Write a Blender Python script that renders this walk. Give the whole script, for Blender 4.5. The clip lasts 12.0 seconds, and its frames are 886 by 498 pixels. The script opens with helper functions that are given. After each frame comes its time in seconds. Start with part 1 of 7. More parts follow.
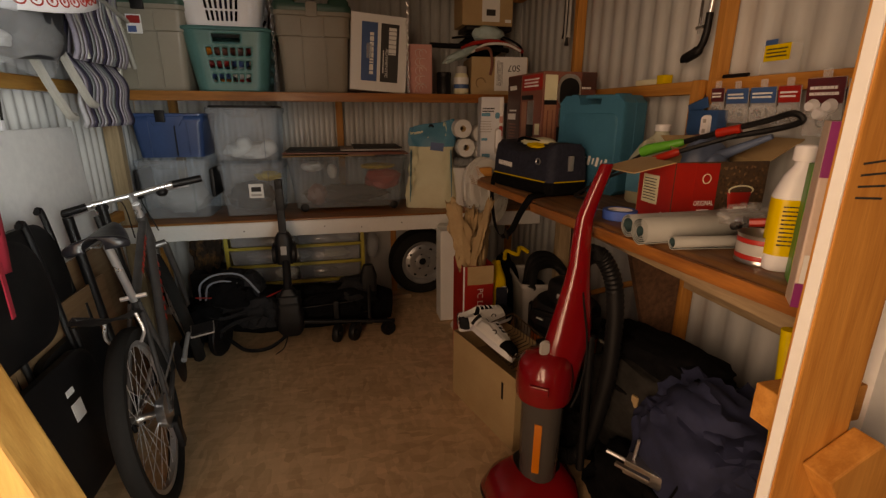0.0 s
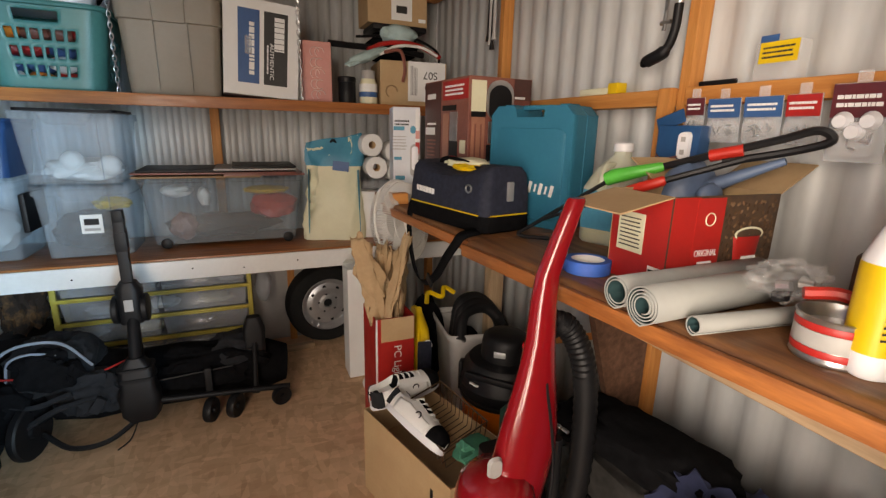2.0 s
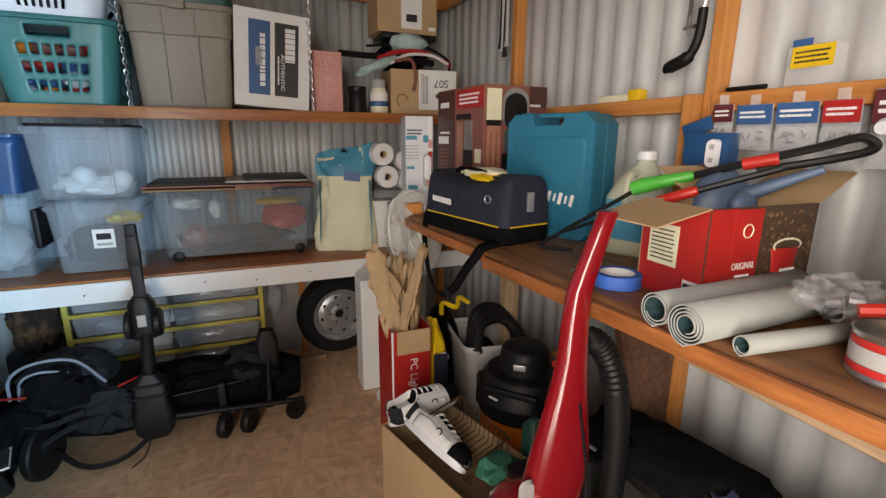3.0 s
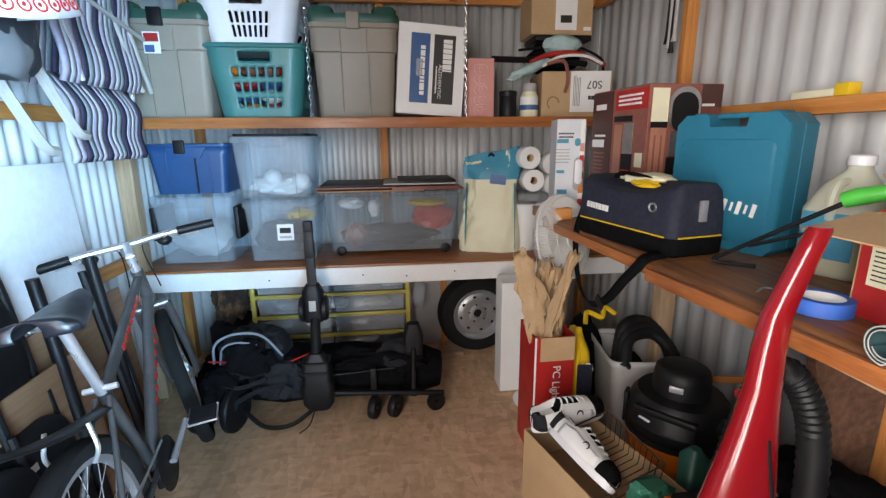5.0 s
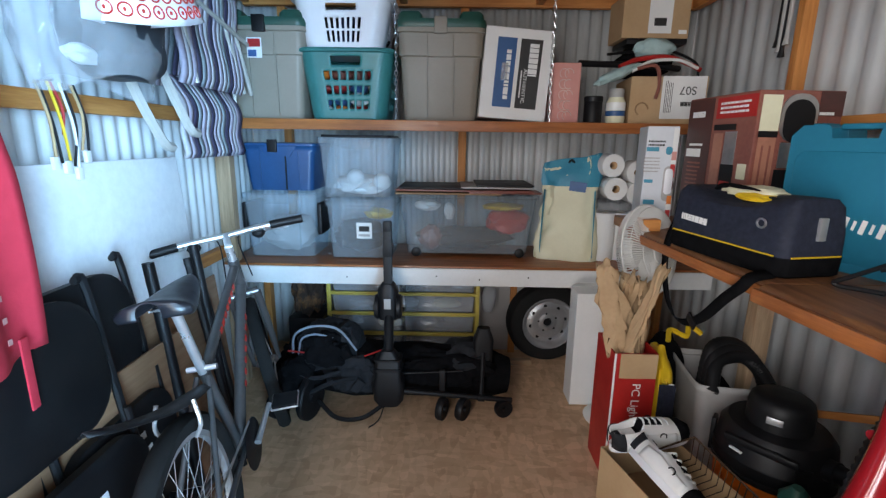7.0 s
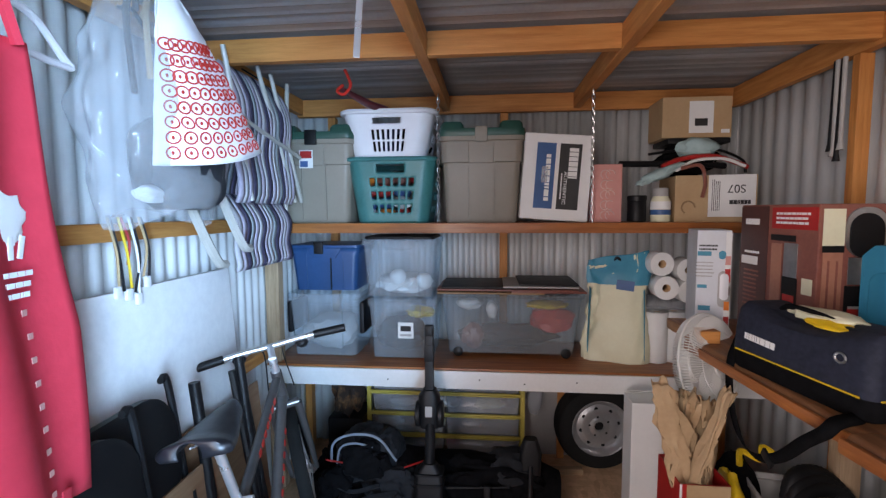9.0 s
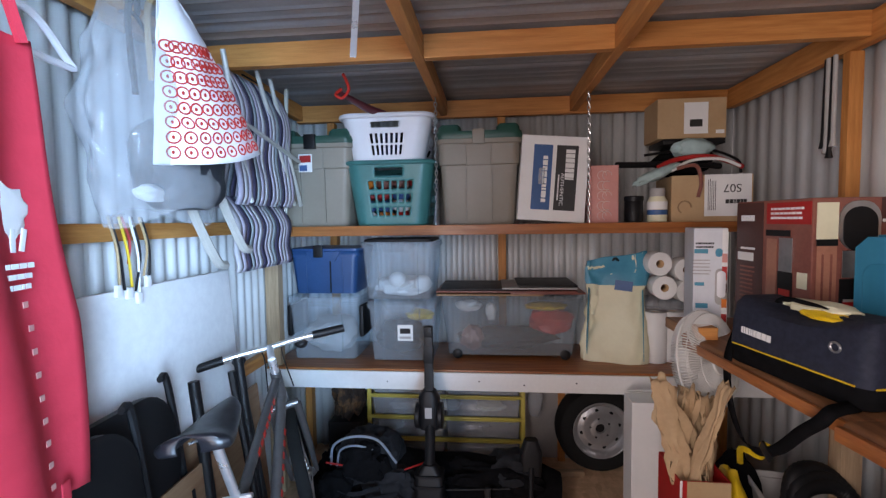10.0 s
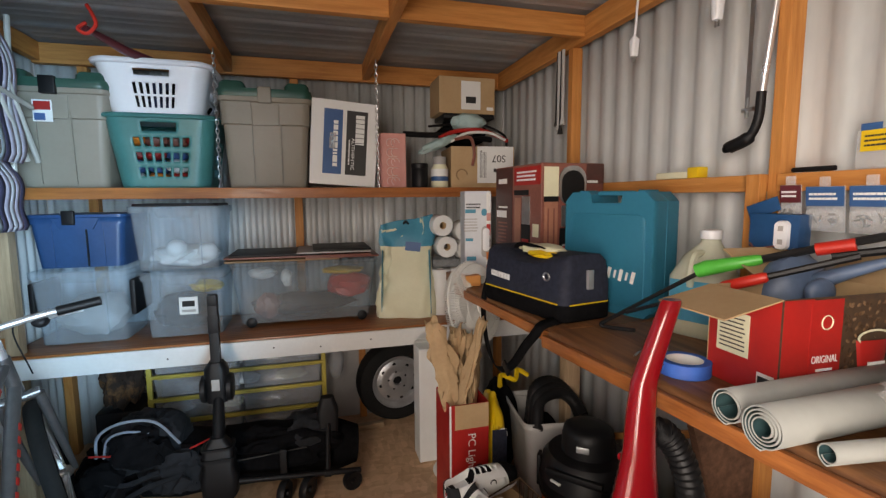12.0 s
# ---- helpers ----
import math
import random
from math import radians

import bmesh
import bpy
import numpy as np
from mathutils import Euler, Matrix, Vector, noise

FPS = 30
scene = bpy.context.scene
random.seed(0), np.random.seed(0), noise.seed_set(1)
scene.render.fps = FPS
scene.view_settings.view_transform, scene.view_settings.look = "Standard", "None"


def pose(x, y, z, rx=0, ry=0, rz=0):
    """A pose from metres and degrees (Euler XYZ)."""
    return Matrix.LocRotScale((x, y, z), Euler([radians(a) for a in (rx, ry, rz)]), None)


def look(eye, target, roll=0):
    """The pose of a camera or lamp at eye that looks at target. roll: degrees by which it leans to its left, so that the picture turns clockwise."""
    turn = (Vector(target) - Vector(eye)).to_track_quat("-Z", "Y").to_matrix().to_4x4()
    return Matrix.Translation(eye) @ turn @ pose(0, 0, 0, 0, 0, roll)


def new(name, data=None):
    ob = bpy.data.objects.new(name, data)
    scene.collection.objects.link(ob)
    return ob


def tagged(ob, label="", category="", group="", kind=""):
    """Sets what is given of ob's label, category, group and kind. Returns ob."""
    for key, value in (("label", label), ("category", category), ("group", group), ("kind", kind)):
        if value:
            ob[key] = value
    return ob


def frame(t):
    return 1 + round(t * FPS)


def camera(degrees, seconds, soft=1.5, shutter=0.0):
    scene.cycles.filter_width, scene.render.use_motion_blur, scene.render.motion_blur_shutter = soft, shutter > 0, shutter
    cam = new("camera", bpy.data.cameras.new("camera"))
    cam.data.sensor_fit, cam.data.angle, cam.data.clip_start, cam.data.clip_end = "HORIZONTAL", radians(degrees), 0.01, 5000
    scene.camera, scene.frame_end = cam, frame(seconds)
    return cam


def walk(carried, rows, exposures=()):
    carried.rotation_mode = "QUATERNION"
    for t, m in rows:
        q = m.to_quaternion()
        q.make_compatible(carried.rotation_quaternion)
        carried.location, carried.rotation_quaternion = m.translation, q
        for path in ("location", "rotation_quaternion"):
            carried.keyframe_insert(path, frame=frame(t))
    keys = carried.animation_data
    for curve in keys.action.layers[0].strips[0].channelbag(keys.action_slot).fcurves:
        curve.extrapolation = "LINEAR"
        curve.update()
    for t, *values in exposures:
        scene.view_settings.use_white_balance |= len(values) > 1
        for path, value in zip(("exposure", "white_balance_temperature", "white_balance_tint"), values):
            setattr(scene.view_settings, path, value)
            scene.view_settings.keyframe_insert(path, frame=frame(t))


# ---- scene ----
cam = camera(87.1, 12.0, soft=1.35)
PATH = [
    (0, (0.949, 0.861, 1.304), (1.375, 2.733, 0.742), 0.2),
    (0.5, (0.989, 1.038, 1.311), (1.631, 2.854, 0.773), 1.3),
    (1, (1.073, 1.167, 1.294), (1.769, 2.966, 0.767), 1.4),
    (1.5, (1.124, 1.258, 1.297), (1.815, 3.061, 0.777), 2.2),
    (2, (1.106, 1.342, 1.287), (1.874, 3.122, 0.796), 1.4),
    (2.5, (1.081, 1.378, 1.292), (1.85, 3.166, 0.83), 0.8),
    (2.7, (1.084, 1.385, 1.295), (1.851, 3.172, 0.829), 0.7),
    (4.3, (1.014, 1.398, 1.319), (1.479, 3.284, 0.844), -0.2),
    (4.5, (1.011, 1.397, 1.318), (1.402, 3.3, 0.843), -0.2),
    (5, (0.996, 1.402, 1.315), (1.226, 3.333, 0.849), -0.5),
    (5.5, (0.986, 1.407, 1.313), (1.13, 3.345, 0.84), -0.1),
    (6, (0.96, 1.422, 1.306), (1.061, 3.364, 0.838), 0.7),
    (6.5, (0.931, 1.425, 1.314), (0.992, 3.371, 0.857), 0.9),
    (6.7, (0.921, 1.42, 1.315), (0.943, 3.367, 0.861), 0.7),
    (8.3, (0.913, 1.398, 1.366), (0.806, 3.36, 0.991), 1.5),
    (8.5, (0.913, 1.427, 1.412), (0.793, 3.399, 1.102), 0.8),
    (9, (0.908, 1.459, 1.474), (0.709, 3.442, 1.31), -0.3),
    (9.5, (0.924, 1.462, 1.469), (0.72, 3.448, 1.344), -1.0),
    (10, (0.921, 1.444, 1.435), (0.718, 3.43, 1.313), -0.8),
    (10.5, (0.932, 1.413, 1.411), (0.812, 3.404, 1.259), -0.6),
    (11, (1.042, 1.396, 1.391), (1.29, 3.371, 1.193), 0.4),
    (11.5, (1.126, 1.372, 1.36), (1.737, 3.265, 1.156), 0.3),
    (12, (1.06, 1.366, 1.361), (1.598, 3.28, 1.14), -0.4),
]
EXPOSURES = [(0, -2.35, 26000, 47), (0.5, -1.9, 13800, 38), (1.2, -1.0, 11200, 34), (2.7, -0.7, 9000, 28), (4.5, -0.55, 8700, 28), (5.5, -0.2, 7500, 25), (6.5, -0.55, 7400, 24), (8.5, -0.75, 7800, 30), (9.5, -0.9, 8100, 38), (10.5, -0.9, 8200, 37), (11.0, -0.85, 8800, 32), (11.4, -0.7, 9400, 31), (12, -0.8, 9200, 29)]
walk(cam, [(t, look(eye, target, roll)) for t, eye, target, roll in PATH], EXPOSURES)

# ---- light ----
world = bpy.data.worlds.new("sky")
scene.world = world
world.use_nodes = True
nt = world.node_tree
sky = nt.nodes.new("ShaderNodeTexSky")
sky.sky_type, sky.sun_disc = "NISHITA", False
sky.sun_elevation, sky.sun_rotation = radians(38), radians(20)
nt.nodes["Background"].inputs["Strength"].default_value = 0.12
nt.links.new(sky.outputs["Color"], nt.nodes["Background"].inputs["Color"])
sun = new("sun", bpy.data.lights.new("sun", "SUN"))
sun.data.energy, sun.data.angle, sun.data.color = 2.5, radians(0.5), (1.0, 0.95, 0.86)
sun.matrix_world = look((1, 6, 5), (1, -1.5, 0))
# daylight standing in the open doorway
for side, x, aim, watts, spread, tint in (("west", 1.25, (-0.27, 2.85, 1.25), 70.0, 56, (0.28, 0.64, 1.0)), ("east", 0.36, (2.3, 2.75, 1.35), 66.0, 118, (0.80, 0.94, 1.0))):
    doorlight = new("doorway_daylight", bpy.data.lights.new("doorway_daylight", "AREA"))
    doorlight.data.shape, doorlight.data.size, doorlight.data.size_y = "RECTANGLE", 0.8, 2.0
    doorlight.data.energy, doorlight.data.color, doorlight.data.spread = watts, tint, radians(spread)
    doorlight.matrix_world = look((x, 0.60, 1.25), aim)

# ---- mesh helpers ----
def box(bm, x0, x1, y0, y1, z0, z1, bev=0.0, m=None):
    g = bmesh.ops.create_cube(bm, size=1.0)["verts"]
    t = Matrix.Translation(((x0 + x1) / 2, (y0 + y1) / 2, (z0 + z1) / 2)) @ Matrix.Diagonal((abs(x1 - x0), abs(y1 - y0), abs(z1 - z0), 1))
    bmesh.ops.transform(bm, matrix=(m @ t if m else t), verts=g)
    if bev:
        es = list({e for v in g for e in v.link_edges})
        bmesh.ops.bevel(bm, geom=es, offset=bev, segments=2, affect="EDGES", profile=0.6)
    return bm


def boxed(x0, x1, y0, y1, z0, z1, bev=0.0, m=None):
    return box(bmesh.new(), x0, x1, y0, y1, z0, z1, bev, m)


def skin(bm, rings, closed=True, cap0=True, cap1=True):
    vs = [[bm.verts.new(p) for p in r] for r in rings]
    n = len(vs[0])
    for a, b in zip(vs, vs[1:]):
        for i in range(n if closed else n - 1):
            j = (i + 1) % n
            bm.faces.new((a[i], a[j], b[j], b[i]))
    if closed and cap0:
        bm.faces.new(list(reversed(vs[0])))
    if closed and cap1:
        bm.faces.new(vs[-1])
    return bm


def tube(bm, pts, r, n=8, caps=True):
    pts = [Vector(p) for p in pts]
    rs = r if isinstance(r, (list, tuple)) else [r] * len(pts)
    rings, up = [], None
    for i, p in enumerate(pts):
        d = (pts[min(i + 1, len(pts) - 1)] - pts[max(i - 1, 0)]).normalized()
        if up is None:
            up = Vector((0, 0, 1)) if abs(d.z) < 0.9 else Vector((1, 0, 0))
        a = (up - d * up.dot(d)).normalized()
        up = a
        b = d.cross(a)
        rings.append([p + (a * math.cos(k * 2 * math.pi / n) + b * math.sin(k * 2 * math.pi / n)) * rs[i] for k in range(n)])
    return skin(bm, rings, True, caps, caps)


def curve_pts(ctrl, n=8):
    """Points on a smooth line through the given ones."""
    c = [Vector(p) for p in ctrl]
    c = [2 * c[0] - c[1]] + c + [2 * c[-1] - c[-2]]
    out = []
    for i in range(1, len(c) - 2):
        for k in range(n):
            t = k / n
            out.append(0.5 * ((2 * c[i]) + (c[i + 1] - c[i - 1]) * t + (2 * c[i - 1] - 5 * c[i] + 4 * c[i + 1] - c[i + 2]) * t * t + (3 * c[i] - c[i - 1] - 3 * c[i + 1] + c[i + 2]) * t ** 3))
    return out + [c[-2]]


def ring(w, d, r, z, n=5, ox=0.0, oy=0.0):
    r = min(r, w / 2 - 1e-4, d / 2 - 1e-4)
    out = []
    for k, (sx, sy) in enumerate(((1, 1), (-1, 1), (-1, -1), (1, -1))):
        for i in range(n + 1):
            a = (k + i / n) * math.pi / 2
            out.append(Vector((ox + sx * (w / 2 - r) + r * math.cos(a), oy + sy * (d / 2 - r) + r * math.sin(a), z)))
    return out


def loft(bm, levels, n=5, cap0=True, cap1=True):
    """A body of rounded rectangles: levels of (z, width, depth, corner[, ox, oy])."""
    return skin(bm, [ring(l[1], l[2], l[3], l[0], n, *(l[4:] or (0, 0))) for l in levels], True, cap0, cap1)


def lathe(bm, prof, n=24, m=None, cap=True):
    rings = [[Vector((r * math.cos(a * 2 * math.pi / n), r * math.sin(a * 2 * math.pi / n), z)) for a in range(n)] for r, z in prof]
    if m:
        rings = [[m @ p for p in r] for r in rings]
    return skin(bm, rings, True, cap, cap)


def crumpled(bm, c, rad, seed=0, amp=0.2, folds=0.12, sub=5):
    """A slumped cloth body with creases."""
    g = bmesh.ops.create_icosphere(bm, subdivisions=sub, radius=1.0)["verts"]
    for v in g:
        q = v.co.copy()
        o = Vector((seed * 3.7, seed * 1.3, seed * 0.7))
        w = q * 2.0 + o + 0.7 * noise.noise_vector(q * 1.7 + o)
        s = 1 + amp * noise.noise(q * 1.6 + o) + folds * (0.35 - abs(noise.noise(w))) * 1.6 + folds * 0.6 * (0.3 - abs(noise.noise(w * 2.3)))
        sq = [math.copysign(abs(k) ** 0.8, k) for k in q]
        v.co = Vector((c[0] + sq[0] * rad[0] * s, c[1] + sq[1] * rad[1] * s, c[2] + max(-0.96, sq[2] * s) * rad[2]))
    return bm


def blob(bm, c, rad, seed=0, amp=0.15, freq=2.5, sub=3):
    g = bmesh.ops.create_icosphere(bm, subdivisions=sub, radius=1.0)["verts"]
    for v in g:
        q = v.co.copy()
        s = 1 + amp * (noise.noise(q * freq + Vector((seed * 7.3, seed, 0))) + 0.5 * noise.noise(q * freq * 2.7 + Vector((0, seed * 3.1, 5))))
        v.co = Vector((c[0] + q.x * rad[0] * s, c[1] + q.y * rad[1] * s, c[2] + q.z * rad[2] * s))
    return bm


def grid(bm, f, nu, nv, skip=None, wrap=False):
    vs = [[bm.verts.new(f(i / nu, j / nv)) for j in range(nv + 1)] for i in range(nu if wrap else nu + 1)]
    k = len(vs)
    for i in range(nu):
        for j in range(nv):
            if not (skip and skip(i, j)):
                bm.faces.new((vs[i][j], vs[(i + 1) % k][j], vs[(i + 1) % k][j + 1], vs[i][j + 1]))
    for v in [v for v in bm.verts if not v.link_faces]:
        bm.verts.remove(v)
    return bm


def mesh_ob(name, bm, mat, smooth=False):
    bmesh.ops.recalc_face_normals(bm, faces=bm.faces[:])
    me = bpy.data.meshes.new(name)
    bm.to_mesh(me)
    bm.free()
    if smooth:
        me.polygons.foreach_set("use_smooth", [True] * len(me.polygons))
        me.set_sharp_from_angle(angle=radians(42))
    me.materials.append(mat)
    return new(name, me)


def part(name, bm, mat, parent, label="", m=None, smooth=True, solid=0.0):
    ob = mesh_ob(name, bm, mat, smooth)
    ob.parent = parent
    if m:
        ob.matrix_basis = m
    if label:
        ob["label"] = label
    if solid:
        s = ob.modifiers.new("thickness", "SOLIDIFY")
        s.thickness, s.offset = solid, 0.0
    return ob


def thing(name, label, category, m=None, group=""):
    ob = new(name)
    ob.empty_display_size = 0.05
    if m:
        ob.matrix_basis = m
    return tagged(ob, label, category, group)


def single(name, bm, mat, label, category, m=None, group="", smooth=True, solid=0.0, kind=""):
    ob = mesh_ob(name, bm, mat, smooth)
    if m:
        ob.matrix_basis = m
    if solid:
        s = ob.modifiers.new("thickness", "SOLIDIFY")
        s.thickness, s.offset = solid, 0.0
    return tagged(ob, label, category, group, kind)


def lettering(text, size, mat, parent, m, width=0.0, name="lettering"):
    cu = bpy.data.curves.new(name, "FONT")
    cu.body, cu.size, cu.align_x, cu.align_y, cu.extrude = text, size, "CENTER", "CENTER", 0.0004
    tmp = bpy.data.objects.new(name, cu)
    scene.collection.objects.link(tmp)
    bpy.context.view_layer.update()
    me = bpy.data.meshes.new_from_object(tmp.evaluated_get(bpy.context.evaluated_depsgraph_get()))
    bpy.data.objects.remove(tmp)
    bpy.data.curves.remove(cu)
    me.materials.clear()
    me.materials.append(mat)
    ob = new(name, me)
    ob.parent = parent
    xs = [v.co.x for v in me.vertices]
    k = width / (max(xs) - min(xs)) if width else 1.0
    ob.matrix_basis = m @ Matrix.Diagonal((k, 1, 1, 1))
    return ob


# upright panels: local x to the right, y up, z towards the viewer
FRONT = Matrix(((1, 0, 0, 0), (0, 0, -1, 0), (0, 1, 0, 0), (0, 0, 0, 1)))


def face(x, y, z, turn=0.0, spin=0.0):
    """A frame on an upright face: seen along +y when turn is 0; spin turns in the face."""
    return pose(x, y, z, 0, 0, turn) @ FRONT @ pose(0, 0, 0, 0, 0, spin)


def panel(name, mat, parent, m, w, h, t=0.0015, label="", bev=0.0):
    return part(name, boxed(-w / 2, w / 2, -h / 2, h / 2, 0, t, bev), mat, parent, label, m, smooth=False)


# ---- materials ----
def mat(name, c1, c2=None, rough=0.6, metal=0.0, scale=9.0, bump=0.15, stretch=(1, 1, 1), spec=0.5, rvar=0.12, mix=0.5, fine=70.0, coat=0.0):
    m = bpy.data.materials.new(name)
    m.use_nodes = True
    t = m.node_tree
    N, L = t.nodes, t.links
    b = N["Principled BSDF"]
    c2 = c2 or tuple(x * 0.72 for x in c1)
    tc = N.new("ShaderNodeTexCoord")
    mp = N.new("ShaderNodeMapping")
    mp.inputs["Scale"].default_value = stretch
    L.new(tc.outputs["Object"], mp.inputs["Vector"])
    n1 = N.new("ShaderNodeTexNoise")
    n1.inputs["Scale"].default_value, n1.inputs["Detail"].default_value = scale, 4.0
    n2 = N.new("ShaderNodeTexNoise")
    n2.inputs["Scale"].default_value, n2.inputs["Detail"].default_value = fine, 3.0
    L.new(mp.outputs["Vector"], n1.inputs["Vector"])
    L.new(mp.outputs["Vector"], n2.inputs["Vector"])
    ad = N.new("ShaderNodeMath")
    ad.operation = "MULTIPLY_ADD"
    L.new(n2.outputs["Fac"], ad.inputs[0])
    ad.inputs[1].default_value = 0.35
    L.new(n1.outputs["Fac"], ad.inputs[2])
    rp = N.new("ShaderNodeMapRange")
    rp.inputs["From Min"].default_value, rp.inputs["From Max"].default_value = 0.45, 0.9
    rp.inputs["To Max"].default_value = mix * 2
    L.new(ad.outputs[0], rp.inputs["Value"])
    mx = N.new("ShaderNodeMix")
    mx.data_type = "RGBA"
    mx.inputs["A"].default_value, mx.inputs["B"].default_value = (*c1, 1), (*c2, 1)
    L.new(rp.outputs["Result"], mx.inputs["Factor"])
    L.new(mx.outputs["Result"], b.inputs["Base Color"])
    rr = N.new("ShaderNodeMapRange")
    rr.inputs["To Min"].default_value, rr.inputs["To Max"].default_value = max(0.03, rough - rvar), min(1.0, rough + rvar)
    L.new(n1.outputs["Fac"], rr.inputs["Value"])
    L.new(rr.outputs["Result"], b.inputs["Roughness"])
    b.inputs["Metallic"].default_value = metal
    b.inputs["Specular IOR Level"].default_value = spec
    b.inputs["Coat Weight"].default_value = coat
    if bump:
        bp = N.new("ShaderNodeBump")
        bp.inputs["Strength"].default_value, bp.inputs["Distance"].default_value = bump, 0.004
        L.new(ad.outputs[0], bp.inputs["Height"])
        L.new(bp.outputs["Normal"], b.inputs["Normal"])
    return m


def clear(name, tint, solid_share, rough=0.25):
    """Thin see-through plastic: part of the light passes straight through."""
    m = mat(name, tint, tuple(x * 0.9 for x in tint), rough, 0, 5, 0.05)
    t = m.node_tree
    b, out = t.nodes["Principled BSDF"], t.nodes["Material Output"]
    tr = t.nodes.new("ShaderNodeBsdfTransparent")
    tr.inputs["Color"].default_value = (*[min(1, x * 1.28) for x in tint], 1)
    ms = t.nodes.new("ShaderNodeMixShader")
    ms.inputs["Fac"].default_value = solid_share
    t.links.new(tr.outputs[0], ms.inputs[1])
    t.links.new(b.outputs[0], ms.inputs[2])
    t.links.new(ms.outputs[0], out.inputs["Surface"])
    return m


def wood(name, c1, c2, axis, rough=0.6, scale=6.0, coat=0.0):
    s = [9.0, 9.0, 9.0]
    s["xyz".index(axis)] = 0.7
    return mat(name, c1, c2, rough, 0, scale, 0.25, tuple(s), 0.4, 0.1, 0.55, 30.0, coat)


PINE = {a: wood("pine_" + a, (0.64, 0.265, 0.078), (0.46, 0.16, 0.04), a) for a in "xyz"}
STAIN = {a: wood("stained_wood_" + a, (0.47, 0.155, 0.045), (0.25, 0.075, 0.022), a, 0.42, 5.0, 0.15) for a in "xyz"}
OLDPINE = {a: wood("weathered_pine_" + a, (0.48, 0.33, 0.21), (0.30, 0.19, 0.11), a) for a in "xyz"}
DARKWOOD = wood("dark_board", (0.16, 0.075, 0.045), (0.08, 0.035, 0.02), "y")
GALV = mat("galvanised_steel", (0.64, 0.65, 0.64), (0.50, 0.52, 0.52), 0.5, 0.12, 3.0, 0.06, (1, 1, 0.35), 0.5, 0.1, 0.5, 40)
ROOF = mat("roof_steel", (0.46, 0.46, 0.46), (0.32, 0.32, 0.33), 0.55, 0.4, 2.0, 0.06)
WHITEPAINT = mat("white_paint", (0.78, 0.78, 0.76), (0.62, 0.62, 0.6), 0.45, 0, 4, 0.06, mix=0.3)
FOAM = mat("foam_board", (0.80, 0.81, 0.81), (0.70, 0.71, 0.72), 0.75, 0, 30, 0.2, mix=0.35)
CARD = mat("cardboard", (0.50, 0.33, 0.18), (0.42, 0.26, 0.135), 0.8, 0, 6, 0.1, mix=0.4)
# darker copy of CARD; inside the shoe carton its colour holds the shade
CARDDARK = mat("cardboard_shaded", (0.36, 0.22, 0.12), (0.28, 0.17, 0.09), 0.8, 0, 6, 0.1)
PAPERBAG = mat("kraft_paper", (0.52, 0.35, 0.20), (0.40, 0.25, 0.135), 0.8, 0, 8, 0.3)
BLACKP = mat("black_plastic", (0.005, 0.005, 0.006), (0.008, 0.008, 0.009), 0.5, 0, 12, 0.05, spec=0.3)
BLACKCLOTH = mat("black_cloth", (0.004, 0.004, 0.0045), (0.008, 0.008, 0.009), 0.98, 0, 40, 0.4, spec=0.05)
GREYCLOTH = mat("charcoal_cloth", (0.035, 0.033, 0.031), (0.018, 0.017, 0.016), 0.95, 0, 30, 0.4, spec=0.2)
NAVY = mat("navy_nylon", (0.012, 0.017, 0.036), (0.007, 0.010, 0.022), 0.8, 0, 60, 0.3)
BLUECLOTH = mat("blue_cloth", (0.022, 0.032, 0.085), (0.013, 0.02, 0.05), 0.85, 0, 9, 0.4)
RUBBER = mat("tyre_rubber", (0.008, 0.008, 0.008), (0.014, 0.0135, 0.013), 0.85, 0, 20, 0.2, spec=0.25)
STEEL = mat("bare_steel", (0.60, 0.60, 0.60), (0.45, 0.45, 0.45), 0.32, 0.95, 15, 0.05)
CHROME = mat("chrome", (0.86, 0.87, 0.88), (0.74, 0.75, 0.77), 0.3, 0.8, 15, 0.02)
RIMSTEEL = mat("silver_rim_paint", (0.56, 0.57, 0.58), (0.44, 0.44, 0.45), 0.32, 0.7, 10, 0.05)
TOTE = mat("taupe_plastic", (0.27, 0.232, 0.185), (0.225, 0.192, 0.152), 0.5, 0, 5, 0.05, mix=0.4)
GREENLID = mat("dark_green_plastic", (0.012, 0.085, 0.062), (0.01, 0.06, 0.045), 0.42, 0, 6, 0.05)
TEAL = mat("teal_basket_plastic", (0.018, 0.20, 0.19), (0.014, 0.155, 0.15), 0.4, 0, 6, 0.03)
WHITEP = mat("white_plastic", (0.78, 0.78, 0.80), (0.70, 0.70, 0.73), 0.4, 0, 6, 0.03, mix=0.3)
BLUEP = mat("blue_plastic", (0.004, 0.07, 0.19), (0.003, 0.05, 0.14), 0.38, 0, 6, 0.04)
CASETEAL = mat("turquoise_case_plastic", (0.001, 0.17, 0.265), (0.001, 0.14, 0.22), 0.5, 0, 5, 0.08, mix=0.4, spec=0.3)
CLEARP = clear("frosted_clear_plastic", (0.72, 0.76, 0.79), 0.13)
CLEARFILM = clear("clear_film", (0.70, 0.72, 0.74), 0.30, 0.14)
BLISTER = clear("blister_plastic", (0.93, 0.94, 0.95), 0.22, 0.08)
CLEARBAG = clear("thin_clear_bag", (0.93, 0.94, 0.95), 0.10, 0.06)
PAPER = mat("white_paper", (0.78, 0.78, 0.76), (0.70, 0.70, 0.68), 0.75, 0, 8, 0.05, mix=0.3)
